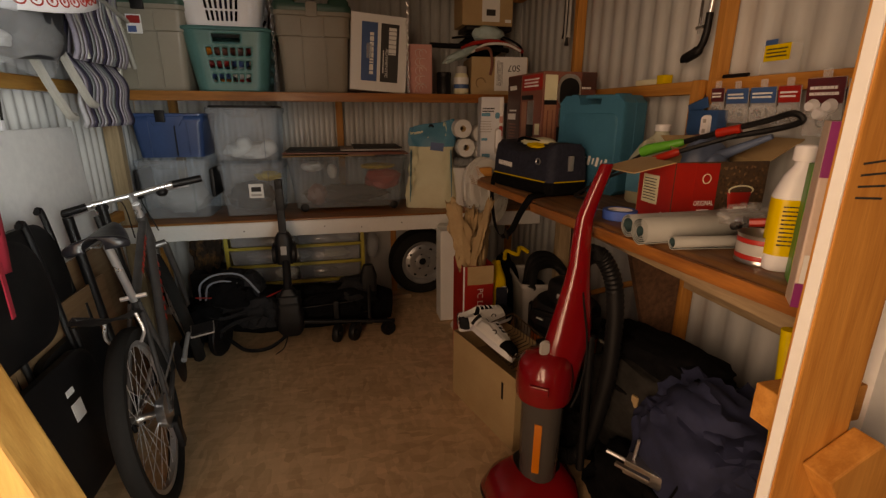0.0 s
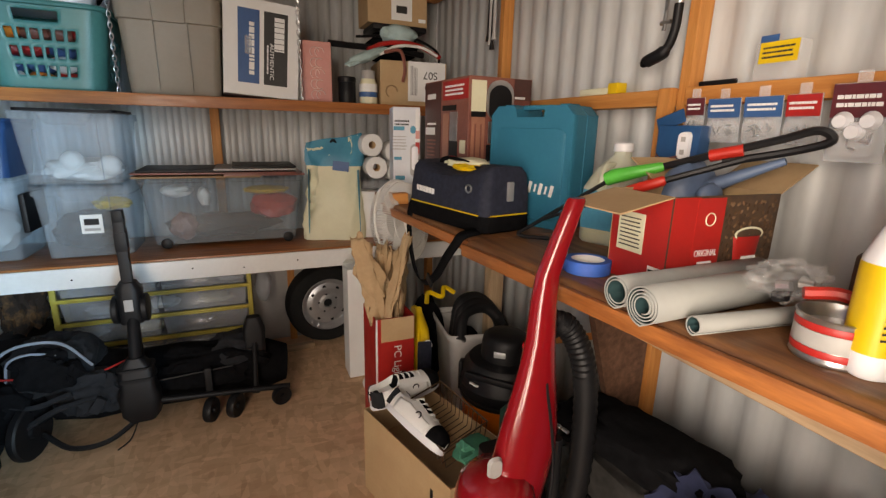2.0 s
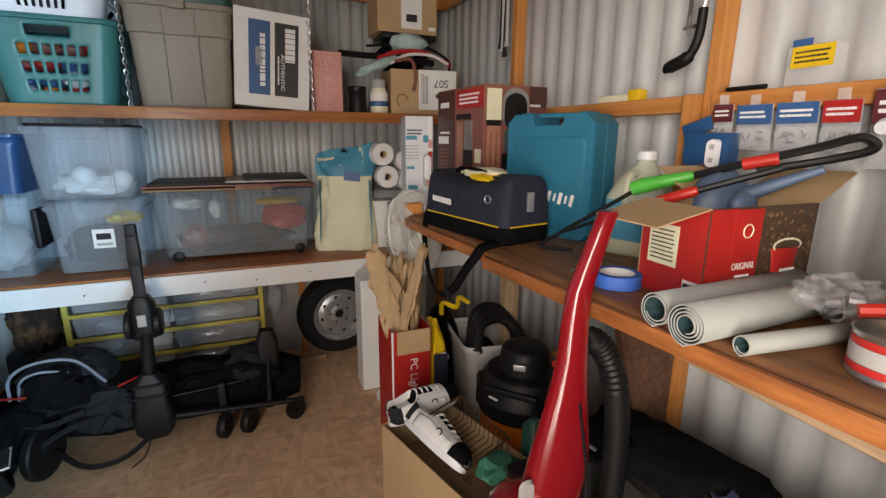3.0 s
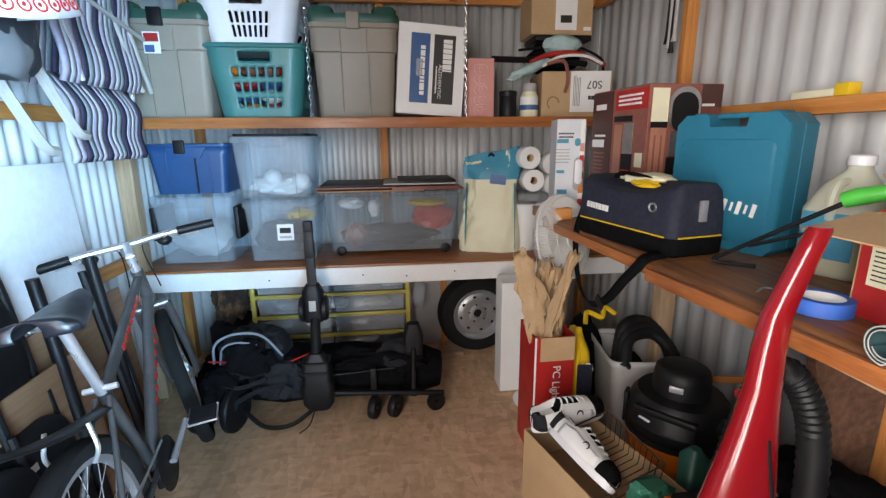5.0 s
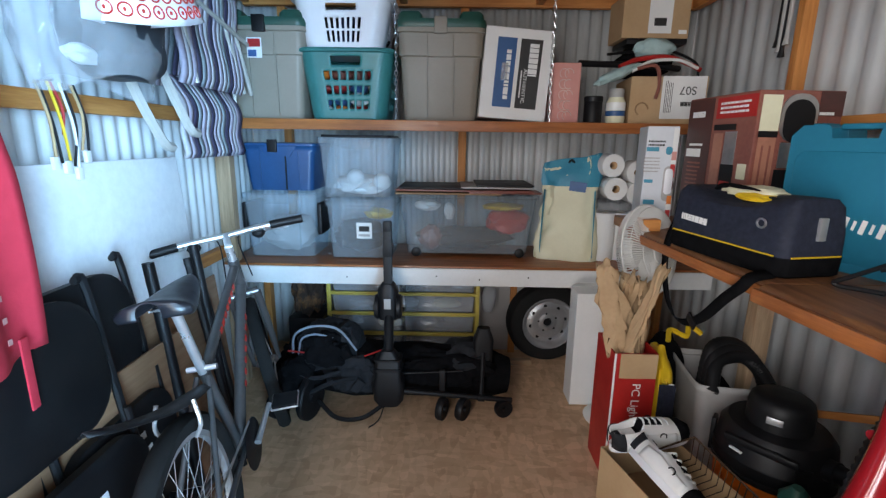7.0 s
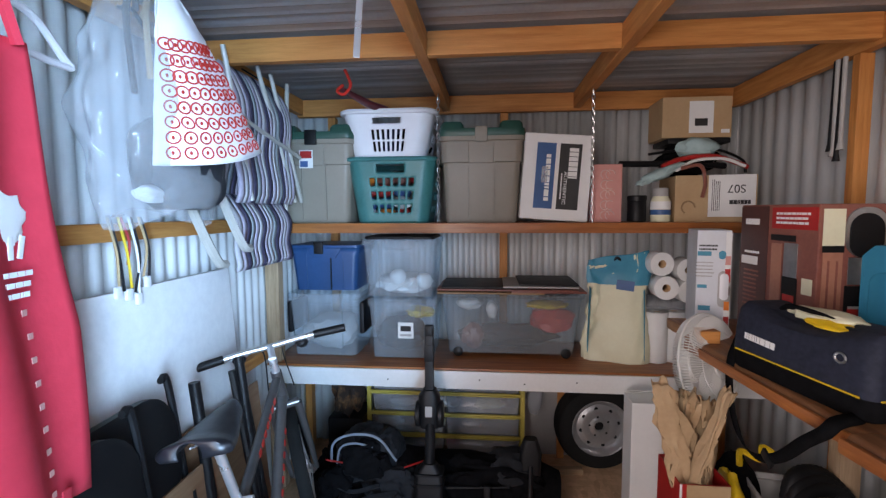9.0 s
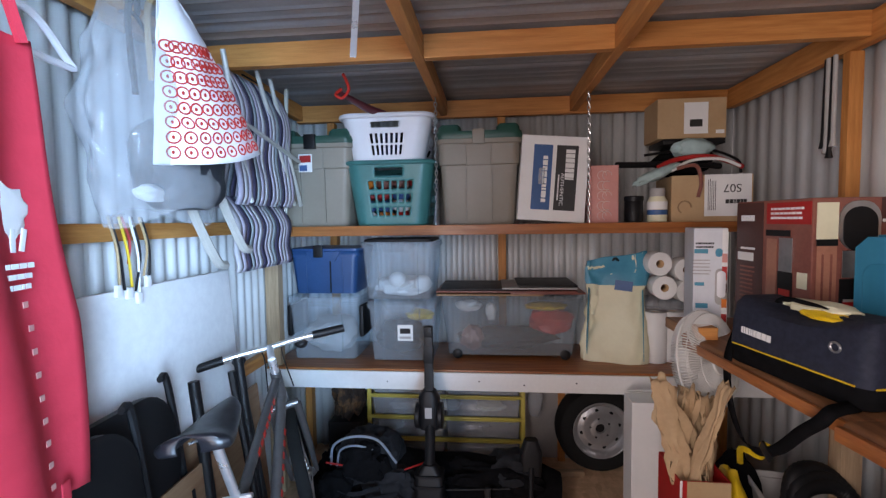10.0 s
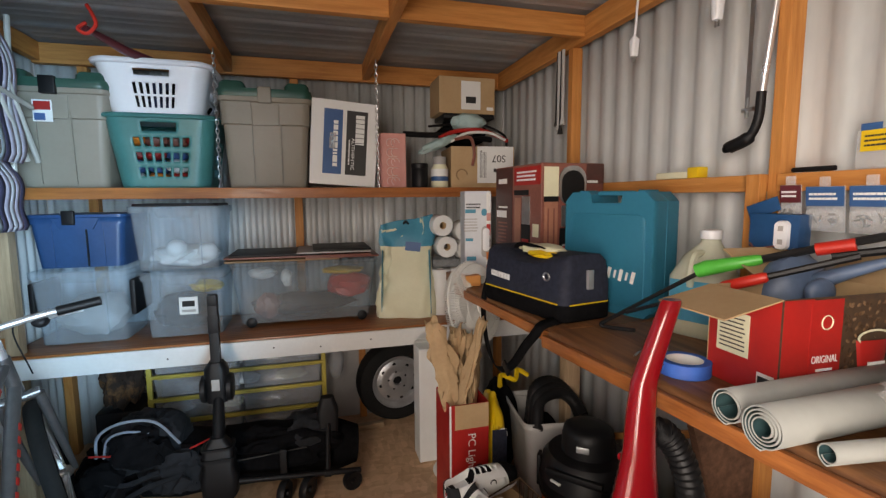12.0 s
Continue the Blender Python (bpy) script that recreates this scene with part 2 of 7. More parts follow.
CREAM = mat("cream_paper", (0.74, 0.72, 0.52), (0.66, 0.63, 0.44), 0.6, 0, 7, 0.2, mix=0.4)
INKBLUE = mat("blue_print", (0.025, 0.105, 0.27), (0.02, 0.085, 0.22), 0.5, 0, 8, 0.02)
INKBLACK = mat("black_print", (0.02, 0.02, 0.02), (0.03, 0.03, 0.03), 0.5, 0, 8, 0.02)
INKRED = mat("red_print", (0.50, 0.022, 0.018), (0.40, 0.018, 0.015), 0.45, 0, 8, 0.02)
INKYELLOW = mat("yellow_print", (0.78, 0.50, 0.02), (0.70, 0.43, 0.02), 0.45, 0, 8, 0.02)
INKGREEN = mat("green_print", (0.02, 0.30, 0.04), (0.015, 0.24, 0.03), 0.45, 0, 8, 0.02)
INKCYAN = mat("cyan_print", (0.03, 0.30, 0.42), (0.02, 0.22, 0.34), 0.5, 0, 8, 0.02)
INKMAGENTA = mat("magenta_print", (0.34, 0.02, 0.16), (0.28, 0.016, 0.13), 0.45, 0, 8, 0.02)
INKORANGE = mat("orange_print", (0.75, 0.19, 0.02), (0.65, 0.15, 0.02), 0.45, 0, 8, 0.02)
PINKBOX = mat("pink_wrapping", (0.66, 0.30, 0.26), (0.60, 0.25, 0.22), 0.55, 0, 8, 0.05)
MAROON = mat("maroon_print", (0.14, 0.02, 0.025), (0.09, 0.014, 0.018), 0.4, 0, 8, 0.02)
ROSE = mat("rose_brown_print", (0.30, 0.105, 0.075), (0.16, 0.045, 0.036), 0.4, 0, 3, 0.02)
COPPERP = mat("copper_print", (0.45, 0.20, 0.13), (0.30, 0.12, 0.08), 0.35, 0, 6, 0.02)
DARKP = mat("dark_brown_print", (0.05, 0.022, 0.018), (0.10, 0.03, 0.025), 0.4, 0, 6, 0.02)
VACRED = mat("glossy_red_plastic", (0.27, 0.007, 0.011), (0.22, 0.005, 0.008), 0.2, 0, 5, 0.02, coat=0.5, mix=0.3)
SMOKE = clear("smoked_clear_plastic", (0.10, 0.09, 0.085), 0.75, 0.15)
APRON = mat("red_cotton", (0.72, 0.03, 0.055), (0.62, 0.025, 0.045), 0.85, 0, 20, 0.25, mix=0.3)
GREYP = mat("grey_plastic", (0.40, 0.385, 0.37), (0.34, 0.33, 0.315), 0.5, 0, 7, 0.04)
SLATECLOTH = mat("slate_cloth", (0.008, 0.010, 0.014), (0.005, 0.006, 0.008), 0.9, 0, 30, 0.3)
LINO = mat("vinyl_roll_back", (0.34, 0.35, 0.33), (0.28, 0.29, 0.275), 0.65, 0, 12, 0.1, mix=0.3)
LINOFACE = mat("vinyl_roll_face", (0.02, 0.055, 0.06), (0.03, 0.08, 0.085), 0.45, 0, 30, 0.05)
ORANGEP = mat("orange_plastic", (0.75, 0.16, 0.015), (0.65, 0.13, 0.012), 0.4, 0, 7, 0.03)
GREENP = mat("bright_green_plastic", (0.03, 0.50, 0.07), (0.025, 0.42, 0.05), 0.4, 0, 7, 0.03)
REDP = mat("red_plastic", (0.62, 0.03, 0.018), (0.55, 0.025, 0.015), 0.4, 0, 7, 0.03)
TAPEBLUE = mat("blue_masking_tape", (0.02, 0.13, 0.50), (0.016, 0.10, 0.42), 0.6, 0, 20, 0.05)
BIKEGREY = mat("grey_metallic_paint", (0.15, 0.145, 0.145), (0.10, 0.097, 0.097), 0.32, 0.6, 9, 0.02)
YELLOWFRAME = mat("yellow_frame", (0.62, 0.50, 0.10), (0.52, 0.40, 0.07), 0.5, 0, 9, 0.04)
BROWNP = mat("dark_brown_print", (0.05, 0.03, 0.022), (0.10, 0.055, 0.03), 0.5, 0, 60, 0.03)
STRIPE = [mat("stripe_" + n, c, None, 0.85, 0, 60, 0.2, mix=0.3) for n, c in (("lilac", (0.40, 0.36, 0.44)), ("navy", (0.04, 0.035, 0.075)), ("pale", (0.46, 0.45, 0.48)), ("greygreen", (0.24, 0.28, 0.30)))]
CREAMMETAL = mat("cream_enamel", (0.48, 0.46, 0.42), (0.40, 0.385, 0.35), 0.4, 0.1, 9, 0.03)
YELLOWPOLE = mat("yellow_wood_paint", (0.72, 0.50, 0.02), (0.60, 0.40, 0.015), 0.5, 0, 9, 0.08)


def chipboard():
    """Strand board: many small flakes, each of its own shade."""
    m = mat("strand_board", (0.26, 0.17, 0.105), (0.19, 0.12, 0.07), 0.72, 0, 5, 0.2)
    t = m.node_tree
    N, L = t.nodes, t.links
    tc = N.new("ShaderNodeTexCoord")
    nz = N.new("ShaderNodeTexNoise")
    nz.inputs["Scale"].default_value = 3.0
    L.new(tc.outputs["Object"], nz.inputs["Vector"])
    last = None
    for k, st in enumerate(((42, 16, 1), (15, 38, 1))):
        mp = N.new("ShaderNodeMapping")
        mp.inputs["Scale"].default_value = st
        mp.inputs["Rotation"].default_value = (0, 0, 0.5 + k)
        L.new(tc.outputs["Object"], mp.inputs["Vector"])
        vo = N.new("ShaderNodeTexVoronoi")
        vo.inputs["Scale"].default_value = 1.0
        L.new(mp.outputs["Vector"], vo.inputs["Vector"])
        if last is None:
            last = vo.outputs["Color"]
        else:
            mx = N.new("ShaderNodeMix")
            mx.data_type = "RGBA"
            L.new(nz.outputs["Fac"], mx.inputs["Factor"])
            L.new(last, mx.inputs["A"])
            L.new(vo.outputs["Color"], mx.inputs["B"])
            last = mx.outputs["Result"]
    bw = N.new("ShaderNodeRGBToBW")
    L.new(last, bw.inputs[0])
    rp = N.new("ShaderNodeValToRGB")
    rp.color_ramp.elements[0].color, rp.color_ramp.elements[1].color = (0.54, 0.32, 0.185, 1), (0.79, 0.505, 0.31, 1)
    rp.color_ramp.elements[0].position, rp.color_ramp.elements[1].position = 0.15, 0.85
    L.new(bw.outputs[0], rp.inputs["Fac"])
    big = N.new("ShaderNodeTexNoise")
    big.inputs["Scale"].default_value = 1.7
    L.new(tc.outputs["Object"], big.inputs["Vector"])
    mr = N.new("ShaderNodeMapRange")
    mr.inputs["To Min"].default_value, mr.inputs["To Max"].default_value = 0.72, 1.2
    L.new(big.outputs["Fac"], mr.inputs["Value"])
    ml = N.new("ShaderNodeMix")
    ml.data_type, ml.blend_type = "RGBA", "MULTIPLY"
    ml.inputs["Factor"].default_value = 1.0
    L.new(rp.outputs["Color"], ml.inputs["A"])
    L.new(mr.outputs["Result"], ml.inputs["B"])
    L.new(ml.outputs["Result"], N["Principled BSDF"].inputs["Base Color"])
    return m


OSB = chipboard()
EARTH = mat("gravel_ground", (0.30, 0.27, 0.23), (0.20, 0.18, 0.15), 0.9, 0, 5, 0.5)

# ---- setting ----
XL, XR, YF, YB, ZR = -0.27, 2.295, 1.36, 4.29, 2.15


def setting(name, bm, m, label, category, smooth=False, solid=0.0):
    return single(name, bm, m, label, category, None, "", smooth, solid, "structure")


setting("ground", boxed(-900, 900, -900, 900, -0.35, -0.16), EARTH, "bare gravelly ground outside the shed", "ground")
setting("floor", boxed(XL - 0.03, XR + 0.03, YF - 0.09, YB + 0.03, -0.16, 0.0), OSB, "worn brown strand board shed floor", "floor")


def corrugated(along, fixed, lo, hi, z0, z1, pitch=0.068, depth=0.0085):
    bm = bmesh.new()
    n = int((hi - lo) / pitch * 10)
    pts = []
    for i in range(n + 1):
        s = lo + (hi - lo) * i / n
        w = math.sin(2 * math.pi * (s - lo) / pitch)
        o = depth * max(-1, min(1, 1.5 * w))
        pts.append(Vector((s, fixed + o, 0)) if along == "x" else Vector((fixed + o, s, 0)))
    skin(bm, [[p + Vector((0, 0, z)) for p in pts] for z in (z0, (z0 + z1) / 2, z1)], closed=False)
    return bm


setting("wall_north", corrugated("x", YB, XL, XR, -0.1, 2.2), GALV, "pale corrugated galvanised steel back wall", "wall", True, 0.002)
setting("wall_west", corrugated("y", XL, YF - 0.06, YB, -0.1, 2.2), GALV, "pale corrugated galvanised steel side wall", "wall", True, 0.002)
setting("wall_east", corrugated("y", XR, YF - 0.06, YB, -0.1, 2.2, 0.105, 0.0055), GALV, "pale ribbed steel side wall above the workbench", "wall", True, 0.002)
bm = bmesh.new()
box(bm, XL - 0.02, -0.02, YF - 0.06, YF, -0.1, 2.2)
box(bm, 1.69, XR + 0.02, YF - 0.06, YF, -0.1, 2.2)
box(bm, -0.02, 1.69, YF - 0.06, YF, 2.04, 2.2)
setting("wall_south", bm, WHITEPAINT, "white clad front wall with the open doorway", "wall")
bm = bmesh.new()
n = 200
rows = []
for i in range(n + 1):
    y = YF - 0.2 + (YB + 0.3 - YF) * i / n
    f = (y * 3.4) % 1.0
    o = 0.014 * max(0.0, 1 - abs(f - 0.5) / 0.06) - 0.004 * (1 if abs(((y * 13.6) % 1.0) - 0.5) < 0.12 else 0)
    rows.append([Vector((XL - 0.1, y, ZR + 0.0 + o)), Vector(((XL + XR) / 2, y, ZR + o)), Vector((XR + 0.1, y, ZR + o))])
skin(bm, rows, closed=False)
setting("ceiling", bm, ROOF, "dull grey ribbed steel roof seen from inside", "ceiling", False, 0.003)


def timber(name, x0, x1, y0, y1, z0, z1, axis, label, m=None):
    return setting(name, boxed(x0, x1, y0, y1, z0, z1, 0.003), (m or PINE)[axis], label, "timber")


for x in (0.655, 1.395):
    timber("roof_rafter", x - 0.02, x + 0.02, YF, 4.20, 2.045, 2.134, "y", "orange pine rafter under the steel roof")
timber("roof_rafter", XL + 0.03, XL + 0.07, YF, 4.20, 2.045, 2.134, "y", "orange pine rafter along the side wall")
timber("roof_rafter", XR - 0.07, XR - 0.03, YF, 4.20, 2.03, 2.134, "y", "orange pine rafter along the side wall")
for y in (3.24, 2.2):
    for a, b in ((XL + 0.071, 0.634), (0.676, 1.374), (1.416, XR - 0.071)):
        timber("roof_purlin", a, b, y - 0.02, y + 0.02, 2.046, 2.134, "x", "orange pine purlin between the rafters")
timber("wall_plate", XL + 0.03, XR - 0.03, 4.201, 4.24, 2.035, 2.134, "x", "orange pine plate along the top of the back wall")
# posts and rails on the walls
timber("wall_post", 2.225, 2.275, 3.315, 3.352, 0.0, 2.029, "z", "orange pine wall post")
timber("wall_post", 2.225, 2.275, 2.298, 2.332, 0.0, 2.029, "z", "orange pine wall post")
timber("wall_post", 2.185, 2.211, 2.32, 2.362, 0.99, 1.415, "z", "short pine block nailed to a wall post")
timber("wall_rail", 2.212, 2.275, 2.333, 3.314, 1.37, 1.415, "y", "orange pine rail along the side wall")
timber("wall_rail", 2.212, 2.275, YF, 2.297, 1.37, 1.415, "y", "orange pine rail along the side wall")
timber("wall_rail", 2.226, 2.276, YF, 2.297, 0.66, 0.74, "y", "weathered rail under the workbench", OLDPINE)
timber("wall_rail", XL + 0.012, XL + 0.05, YF, 3.74, 1.385, 1.44, "y", "orange pine rail along the side wall")
timber("wall_rail", XL + 0.012, XL + 0.05, YF, 3.74, 0.72, 0.775, "y", "orange pine rail low on the side wall")
timber("wall_post", -0.248, -0.175, 3.745, 3.80, 0.0, 2.04, "z", "weathered pine post carrying the shelf end", OLDPINE)
timber("wall_stud", 0.967, 1.013, 4.225, 4.275, 0.69, 2.034, "z", "orange pine stud on the back wall")
timber("wall_stud", -0.06, -0.015, 4.225, 4.275, 0.69, 2.034, "z", "orange pine stud on the back wall")
# doorway
timber("door_jamb", 1.515, 1.625, YF - 0.085, YF - 0.0605, -0.1, 2.039, "z", "bright pine door jamb with pencilled marks")
setting("trim", boxed(1.5115, 1.5148, YF - 0.083, YF - 0.067, -0.1, 2.039, 0.001), WHITEPAINT, "pale stop strip on the door jamb", "trim")
timber("door_jamb", -0.02, 0.05, YF - 0.062, YF + 0.03, -0.1, 2.039, "z", "pine door jamb")
timber("door_block", 1.534, 1.688, YF - 0.055, YF - 0.012, 0.865, 0.925, "x", "stub of pine behind the door jamb")
b = boxed(-0.045, 0.045, -0.02, 0.02, -0.62, 0.0, 0.003, pose(1.59, YF - 0.107, 0.865, 0, -32, 0))
setting("wall_brace", b, PINE["z"], "diagonal pine brace beside the doorway", "timber")
door = thing("door_1", "open shed door of white steel on a pine frame with a diagonal brace", "door", pose(0.02, 1.29, 0, 0, 0, 0))
door["kind"] = "structure"
part("leaf", boxed(-0.052, -0.04, -0.9, 0, 0.02, 2.0, 0.002), WHITEPAINT, door, "white steel skin")
for y0, y1 in ((-0.09, 0.0), (-0.9, -0.81)):
    part("stile", boxed(-0.04, -0.002, y0, y1, 0.02, 2.0, 0.003), PINE["z"], door)
for z in (0.02, 1.0, 1.91):
    part("cross_rail", boxed(-0.04, -0.003, -0.809, -0.091, z, z + 0.09, 0.003), PINE["y"], door)
for k in (0, 1):
    b = boxed(-0.045, 0.045, -0.019, 0.019, -1.16, 0.55, 0.003, pose(0.655 - 0.095 * k, YF - 0.16, 1.16, 0, -14, 0))
    setting("wall_brace", b, PINE["z"], "diagonal pine brace with blue chalk marks beside the doorway", "timber")
for x, z in ((0.70, 1.09), (0.70, 1.02)):
    setting("chalk_mark", boxed(-0.006, 0.006, -0.0006, 0.0004, -0.012, 0.012, 0, pose(x, YF - 0.18, z, 0, 10, 0)), INKBLUE, "blue chalk mark on the brace", "mark")
for k in range(4):
    setting("pencil_mark", boxed(-0.02, 0.02, -0.0004, 0.0004, -0.0012, 0.0012, 0, pose(1.55, YF - 0.0854, 1.252 - 0.014 * k, 0, -6 + 3 * k, 0)), INKBLACK, "pencil line on the door jamb", "mark")

# ---- shelf on the back wall ----
shelf = thing("wall_shelf", "long stained wooden shelf hung on chains along the back wall", "shelf")
part("board", boxed(-0.17, 2.20, 3.79, 4.215, 1.385, 1.41, 0.002), STAIN["x"], shelf)
part("front_rail", boxed(-0.174, 2.205, 3.765, 3.789, 1.362, 1.413, 0.004), STAIN["x"], shelf)


def chain(x, y, z0, z1):
    bm = bmesh.new()
    n = int((z1 - z0) / 0.021)
    for i in range(n):
        z = z0 + (z1 - z0) * (i + 0.5) / n
        q = pose(x, y, z, 0, 0, 90 * (i % 2))
        pts = [q @ Vector((0.007 * math.cos(a), 0, 0.014 * math.sin(a))) for a in [k * math.pi / 5 for k in range(11)]]
        tube(bm, pts, 0.0022, 5, False)
    return part("chain", bm, STEEL, shelf, "thin steel chain")


chain(0.655, 3.775, 1.41, 2.04)
chain(1.395, 3.775, 1.41, 2.04)


def tote(x, y, wb, label, sticker=False):
    t = thing("storage_tote", label, "storage box", pose(x, y, 1.411))
    wt = wb * 1.10
    part("body", loft(bmesh.new(), [(0.0, wb * 0.97, 0.33, 0.03), (0.012, wb, 0.345, 0.035), (0.30, wt * 0.985, 0.365, 0.035), (0.305, wt * 1.03, 0.385, 0.04), (0.405, wt * 1.045, 0.395, 0.04), (0.41, wt * 1.09, 0.41, 0.04), (0.43, wt * 1.09, 0.41, 0.04)]), TOTE, t)
    f = 0.345 / 2
    bm = bmesh.new()
    for s in (-1, 1):
        box(bm, s * wb * 0.18 - 0.0025, s * wb * 0.18 + 0.0025, -0.004, 0.004, 0.02, 0.37, 0, pose(0, -f - 0.010, 0, 1.8, 0, 0))
    part("rib", bm, TOTE, t)
    part("front_panel", loft(bmesh.new(), [(0.30, wb * 0.34, 0.01, 0.004), (0.40, wb * 0.36, 0.012, 0.004)]), TOTE, t, m=pose(0, -0.196, 0.0))
    lid = part("lid", loft(bmesh.new(), [(0.43, wt * 1.09, 0.415, 0.045), (0.445, wt * 1.11, 0.425, 0.045), (0.468, wt * 1.09, 0.415, 0.05), (0.472, wt * 0.96, 0.34, 0.05), (0.468, wt * 0.9, 0.3, 0.05)]), GREENLID, t, "dark green snap lid")
    for s in (-1, 1):
        part("corner_block", loft(bmesh.new(), [(0.455, 0.12, 0.1, 0.02), (0.49, 0.115, 0.095, 0.02), (0.505, 0.09, 0.08, 0.02)]), GREENLID, lid, m=pose(s * wt * 0.37, -0.14, 0))
    part("clip", boxed(-0.03, 0.03, -0.225, -0.20, 0.40, 0.475, 0.005), BLACKP if sticker else TOTE, t)
    if sticker:
        panel("sticker", PAPER, t, face(-0.031, -0.2005, 0.33), 0.072, 0.092)
        panel("sticker_print", INKRED, t, face(-0.031, -0.2022, 0.352), 0.060, 0.036)
        panel("sticker_print", INKBLUE, t, face(-0.042, -0.2022, 0.305), 0.040, 0.030)
    return t


tote(0.0, 4.0, 0.36, "large taupe plastic tote with a dark green lid and a sticker", True)
tote(0.865, 4.0, 0.36, "large taupe plastic tote with a dark green lid")


def basket(name, x, y, z, wb, wt, d, h, m, label, holes, rim):
    t = thing(name, label, "laundry basket", pose(x, y, z))
    per = 120

    def f(u, v):
        w, dd = wb + (wt - wb) * v, d * (0.86 + 0.14 * v)
        r = 0.07
        L = [dd - 2 * r, w - 2 * r]
        q = u * 4
        k = int(q) % 4
        s = q - int(q)
        # each quarter: half straight, corner, half straight
        hx, hy = w / 2, dd / 2
        a, b = ((0, -1), (1, 0), (0, 1), (-1, 0))[k], ((1, 0), (0, 1), (-1, 0), (0, -1))[k]
        ha, hb = (hy, hx) if k % 2 == 0 else (hx, hy)
        if s < 0.36:
            p = Vector(a) * ha + Vector(b) * (hb - r) * s / 0.36
        elif s < 0.64:
            an = (s - 0.36) / 0.28 * math.pi / 2
            p = Vector(a) * (ha - r + r * math.cos(an)) + Vector(b) * (hb - r + r * math.sin(an))
        else:
            p = Vector(a) * (ha - r) * (1 - (s - 0.64) / 0.36) + Vector(b) * hb
        return Vector((p.x, p.y, h * v))
    part("wall", grid(bmesh.new(), f, per, 24, holes, True), m, t, solid=0.003)
    part("base", loft(bmesh.new(), [(0.0, wb * 0.99, d * 0.85, 0.07), (0.004, wb, d * 0.86, 0.07)]), m, t)
    ringpts = [f(i / 64, 1.0) for i in range(65)]
    part("rim", tube(bmesh.new(), [Vector((p.x * 1.03, p.y * 1.03, h)) for p in ringpts], 0.011 * rim, 8, False), m, t)
    return t


def teal_holes(i, j):
    k = (i + 15) % 30
    if j in (19, 20, 21) and 10 <= k <= 19 and (i // 15) % 4 in (3, 0):
        return True
    return j in (4, 5, 6, 9, 10, 11, 14, 15, 16) and k % 3 != 0 and 5 < k < 25


def white_holes(i, j):
    k = (i + 15) % 30
    if j in (18, 19, 20) and 10 <= k <= 19:
        return True
    return (4 <= j <= 8 or 10 <= j <= 14) and k % 2 == 1 and 7 < k < 23


tb = basket("laundry_basket", 0.405, 4.0, 1.411, 0.37, 0.46, 0.40, 0.325, TEAL, "teal plastic laundry basket holding odds and ends", teal_holes, 1.0)
wb_ = basket("laundry_basket", 0.39, 4.0, 1.737, 0.37, 0.47, 0.40, 0.235, WHITEP, "white plastic laundry basket stacked on the teal basket", white_holes, 1.2)
random.seed(4)
for k in range(16):
    c = random.choice([INKRED, PAPER, INKORANGE, INKBLUE, PAPER, CREAM, ROSE])
    single("packet", blob(bmesh.new(), (0, 0, 0), (0.055, 0.05, 0.035), k, 0.3, 2, 2), c, "crumpled packet in the laundry basket", "packet", pose(0.27 + 0.09 * (k % 4), 3.90 + 0.02 * (k % 3), 1.455 + 0.062 * (k // 4), 0, 0, 40 * k), "packets in the basket")
for k in range(6):
    single("folded_cloth", blob(bmesh.new(), (0, 0, 0), (0.11, 0.11, 0.05), k + 30, 0.35, 2, 3), [GREYCLOTH, BLUECLOTH, BLACKCLOTH][k % 3], "dark cloth stuffed in the white basket", "cloth", pose(0.30 + 0.09 * (k % 3), 4.0, 1.80 + 0.07 * (k // 3)), "cloths in the basket")
single("wire_bundle", blob(bmesh.new(), (0, 0, 0), (0.05, 0.04, 0.03), 3, 0.5, 3, 3), GREYCLOTH, "grey bundle on top of the basket", "bundle", pose(0.47, 4.0, 1.92))


def carton(name, x, y, z, w, d, h, m, label, rot=0.0, lean=0.0, bev=0.004, cat="box"):
    """A closed box: origin at the middle of its foot, front at -d/2."""
    t = thing(name, label, cat, pose(x, y, z, 0, lean, rot))
    part("carton", boxed(-w / 2, w / 2, -d / 2, d / 2, 0, h, bev), m, t, smooth=False)
    return t


def bars(name, m, parent, mm, w, h, rows, seed=1, fill=0.55, t=0.0009):
    """Lines of print that cannot be read: thin bars of the writing's size."""
    random.seed(seed)
    bm = bmesh.new()
    for r in range(rows):
        y = h / 2 - h * (r + 0.5) / rows
        x = -w / 2
        while x < w / 2 - 0.004:
            l = random.uniform(0.04, 0.16) * w
            if x + l > w / 2:
                break
            box(bm, x, x + l, y - h / rows * fill / 2, y + h / rows * fill / 2, 0, t)
            x += l + 0.02 * w
        if random.random() < 0.2:
            continue
    return part(name, bm, m, parent, "", mm, smooth=False)


# white carton with blue and black panels
t = carton("carton_box", 1.214, 3.95, 1.4245, 0.33, 0.28, 0.42, PAPER, "white cardboard box with a blue and a black printed panel", 2, 4)
f = -0.1405
panel("print_panel", INKBLUE, t, face(-0.058, f, 0.215), 0.092, 0.32)
panel("print_panel", INKBLACK, t, face(0.06, f, 0.215), 0.105, 0.32)
bars("print_line", PAPER, t, face(-0.045, f - 0.0018, 0.20, 0, -90), 0.24, 0.03, 1, 3, 0.75)
bars("print_line", PAPER, t, face(0.075, f - 0.0018, 0.28, 0, -90), 0.15, 0.055, 1, 5, 0.8)
lettering("AUTHENTIC", 0.024, PAPER, t, face(0.042, f - 0.0018, 0.16, 0, -90), 0.16)
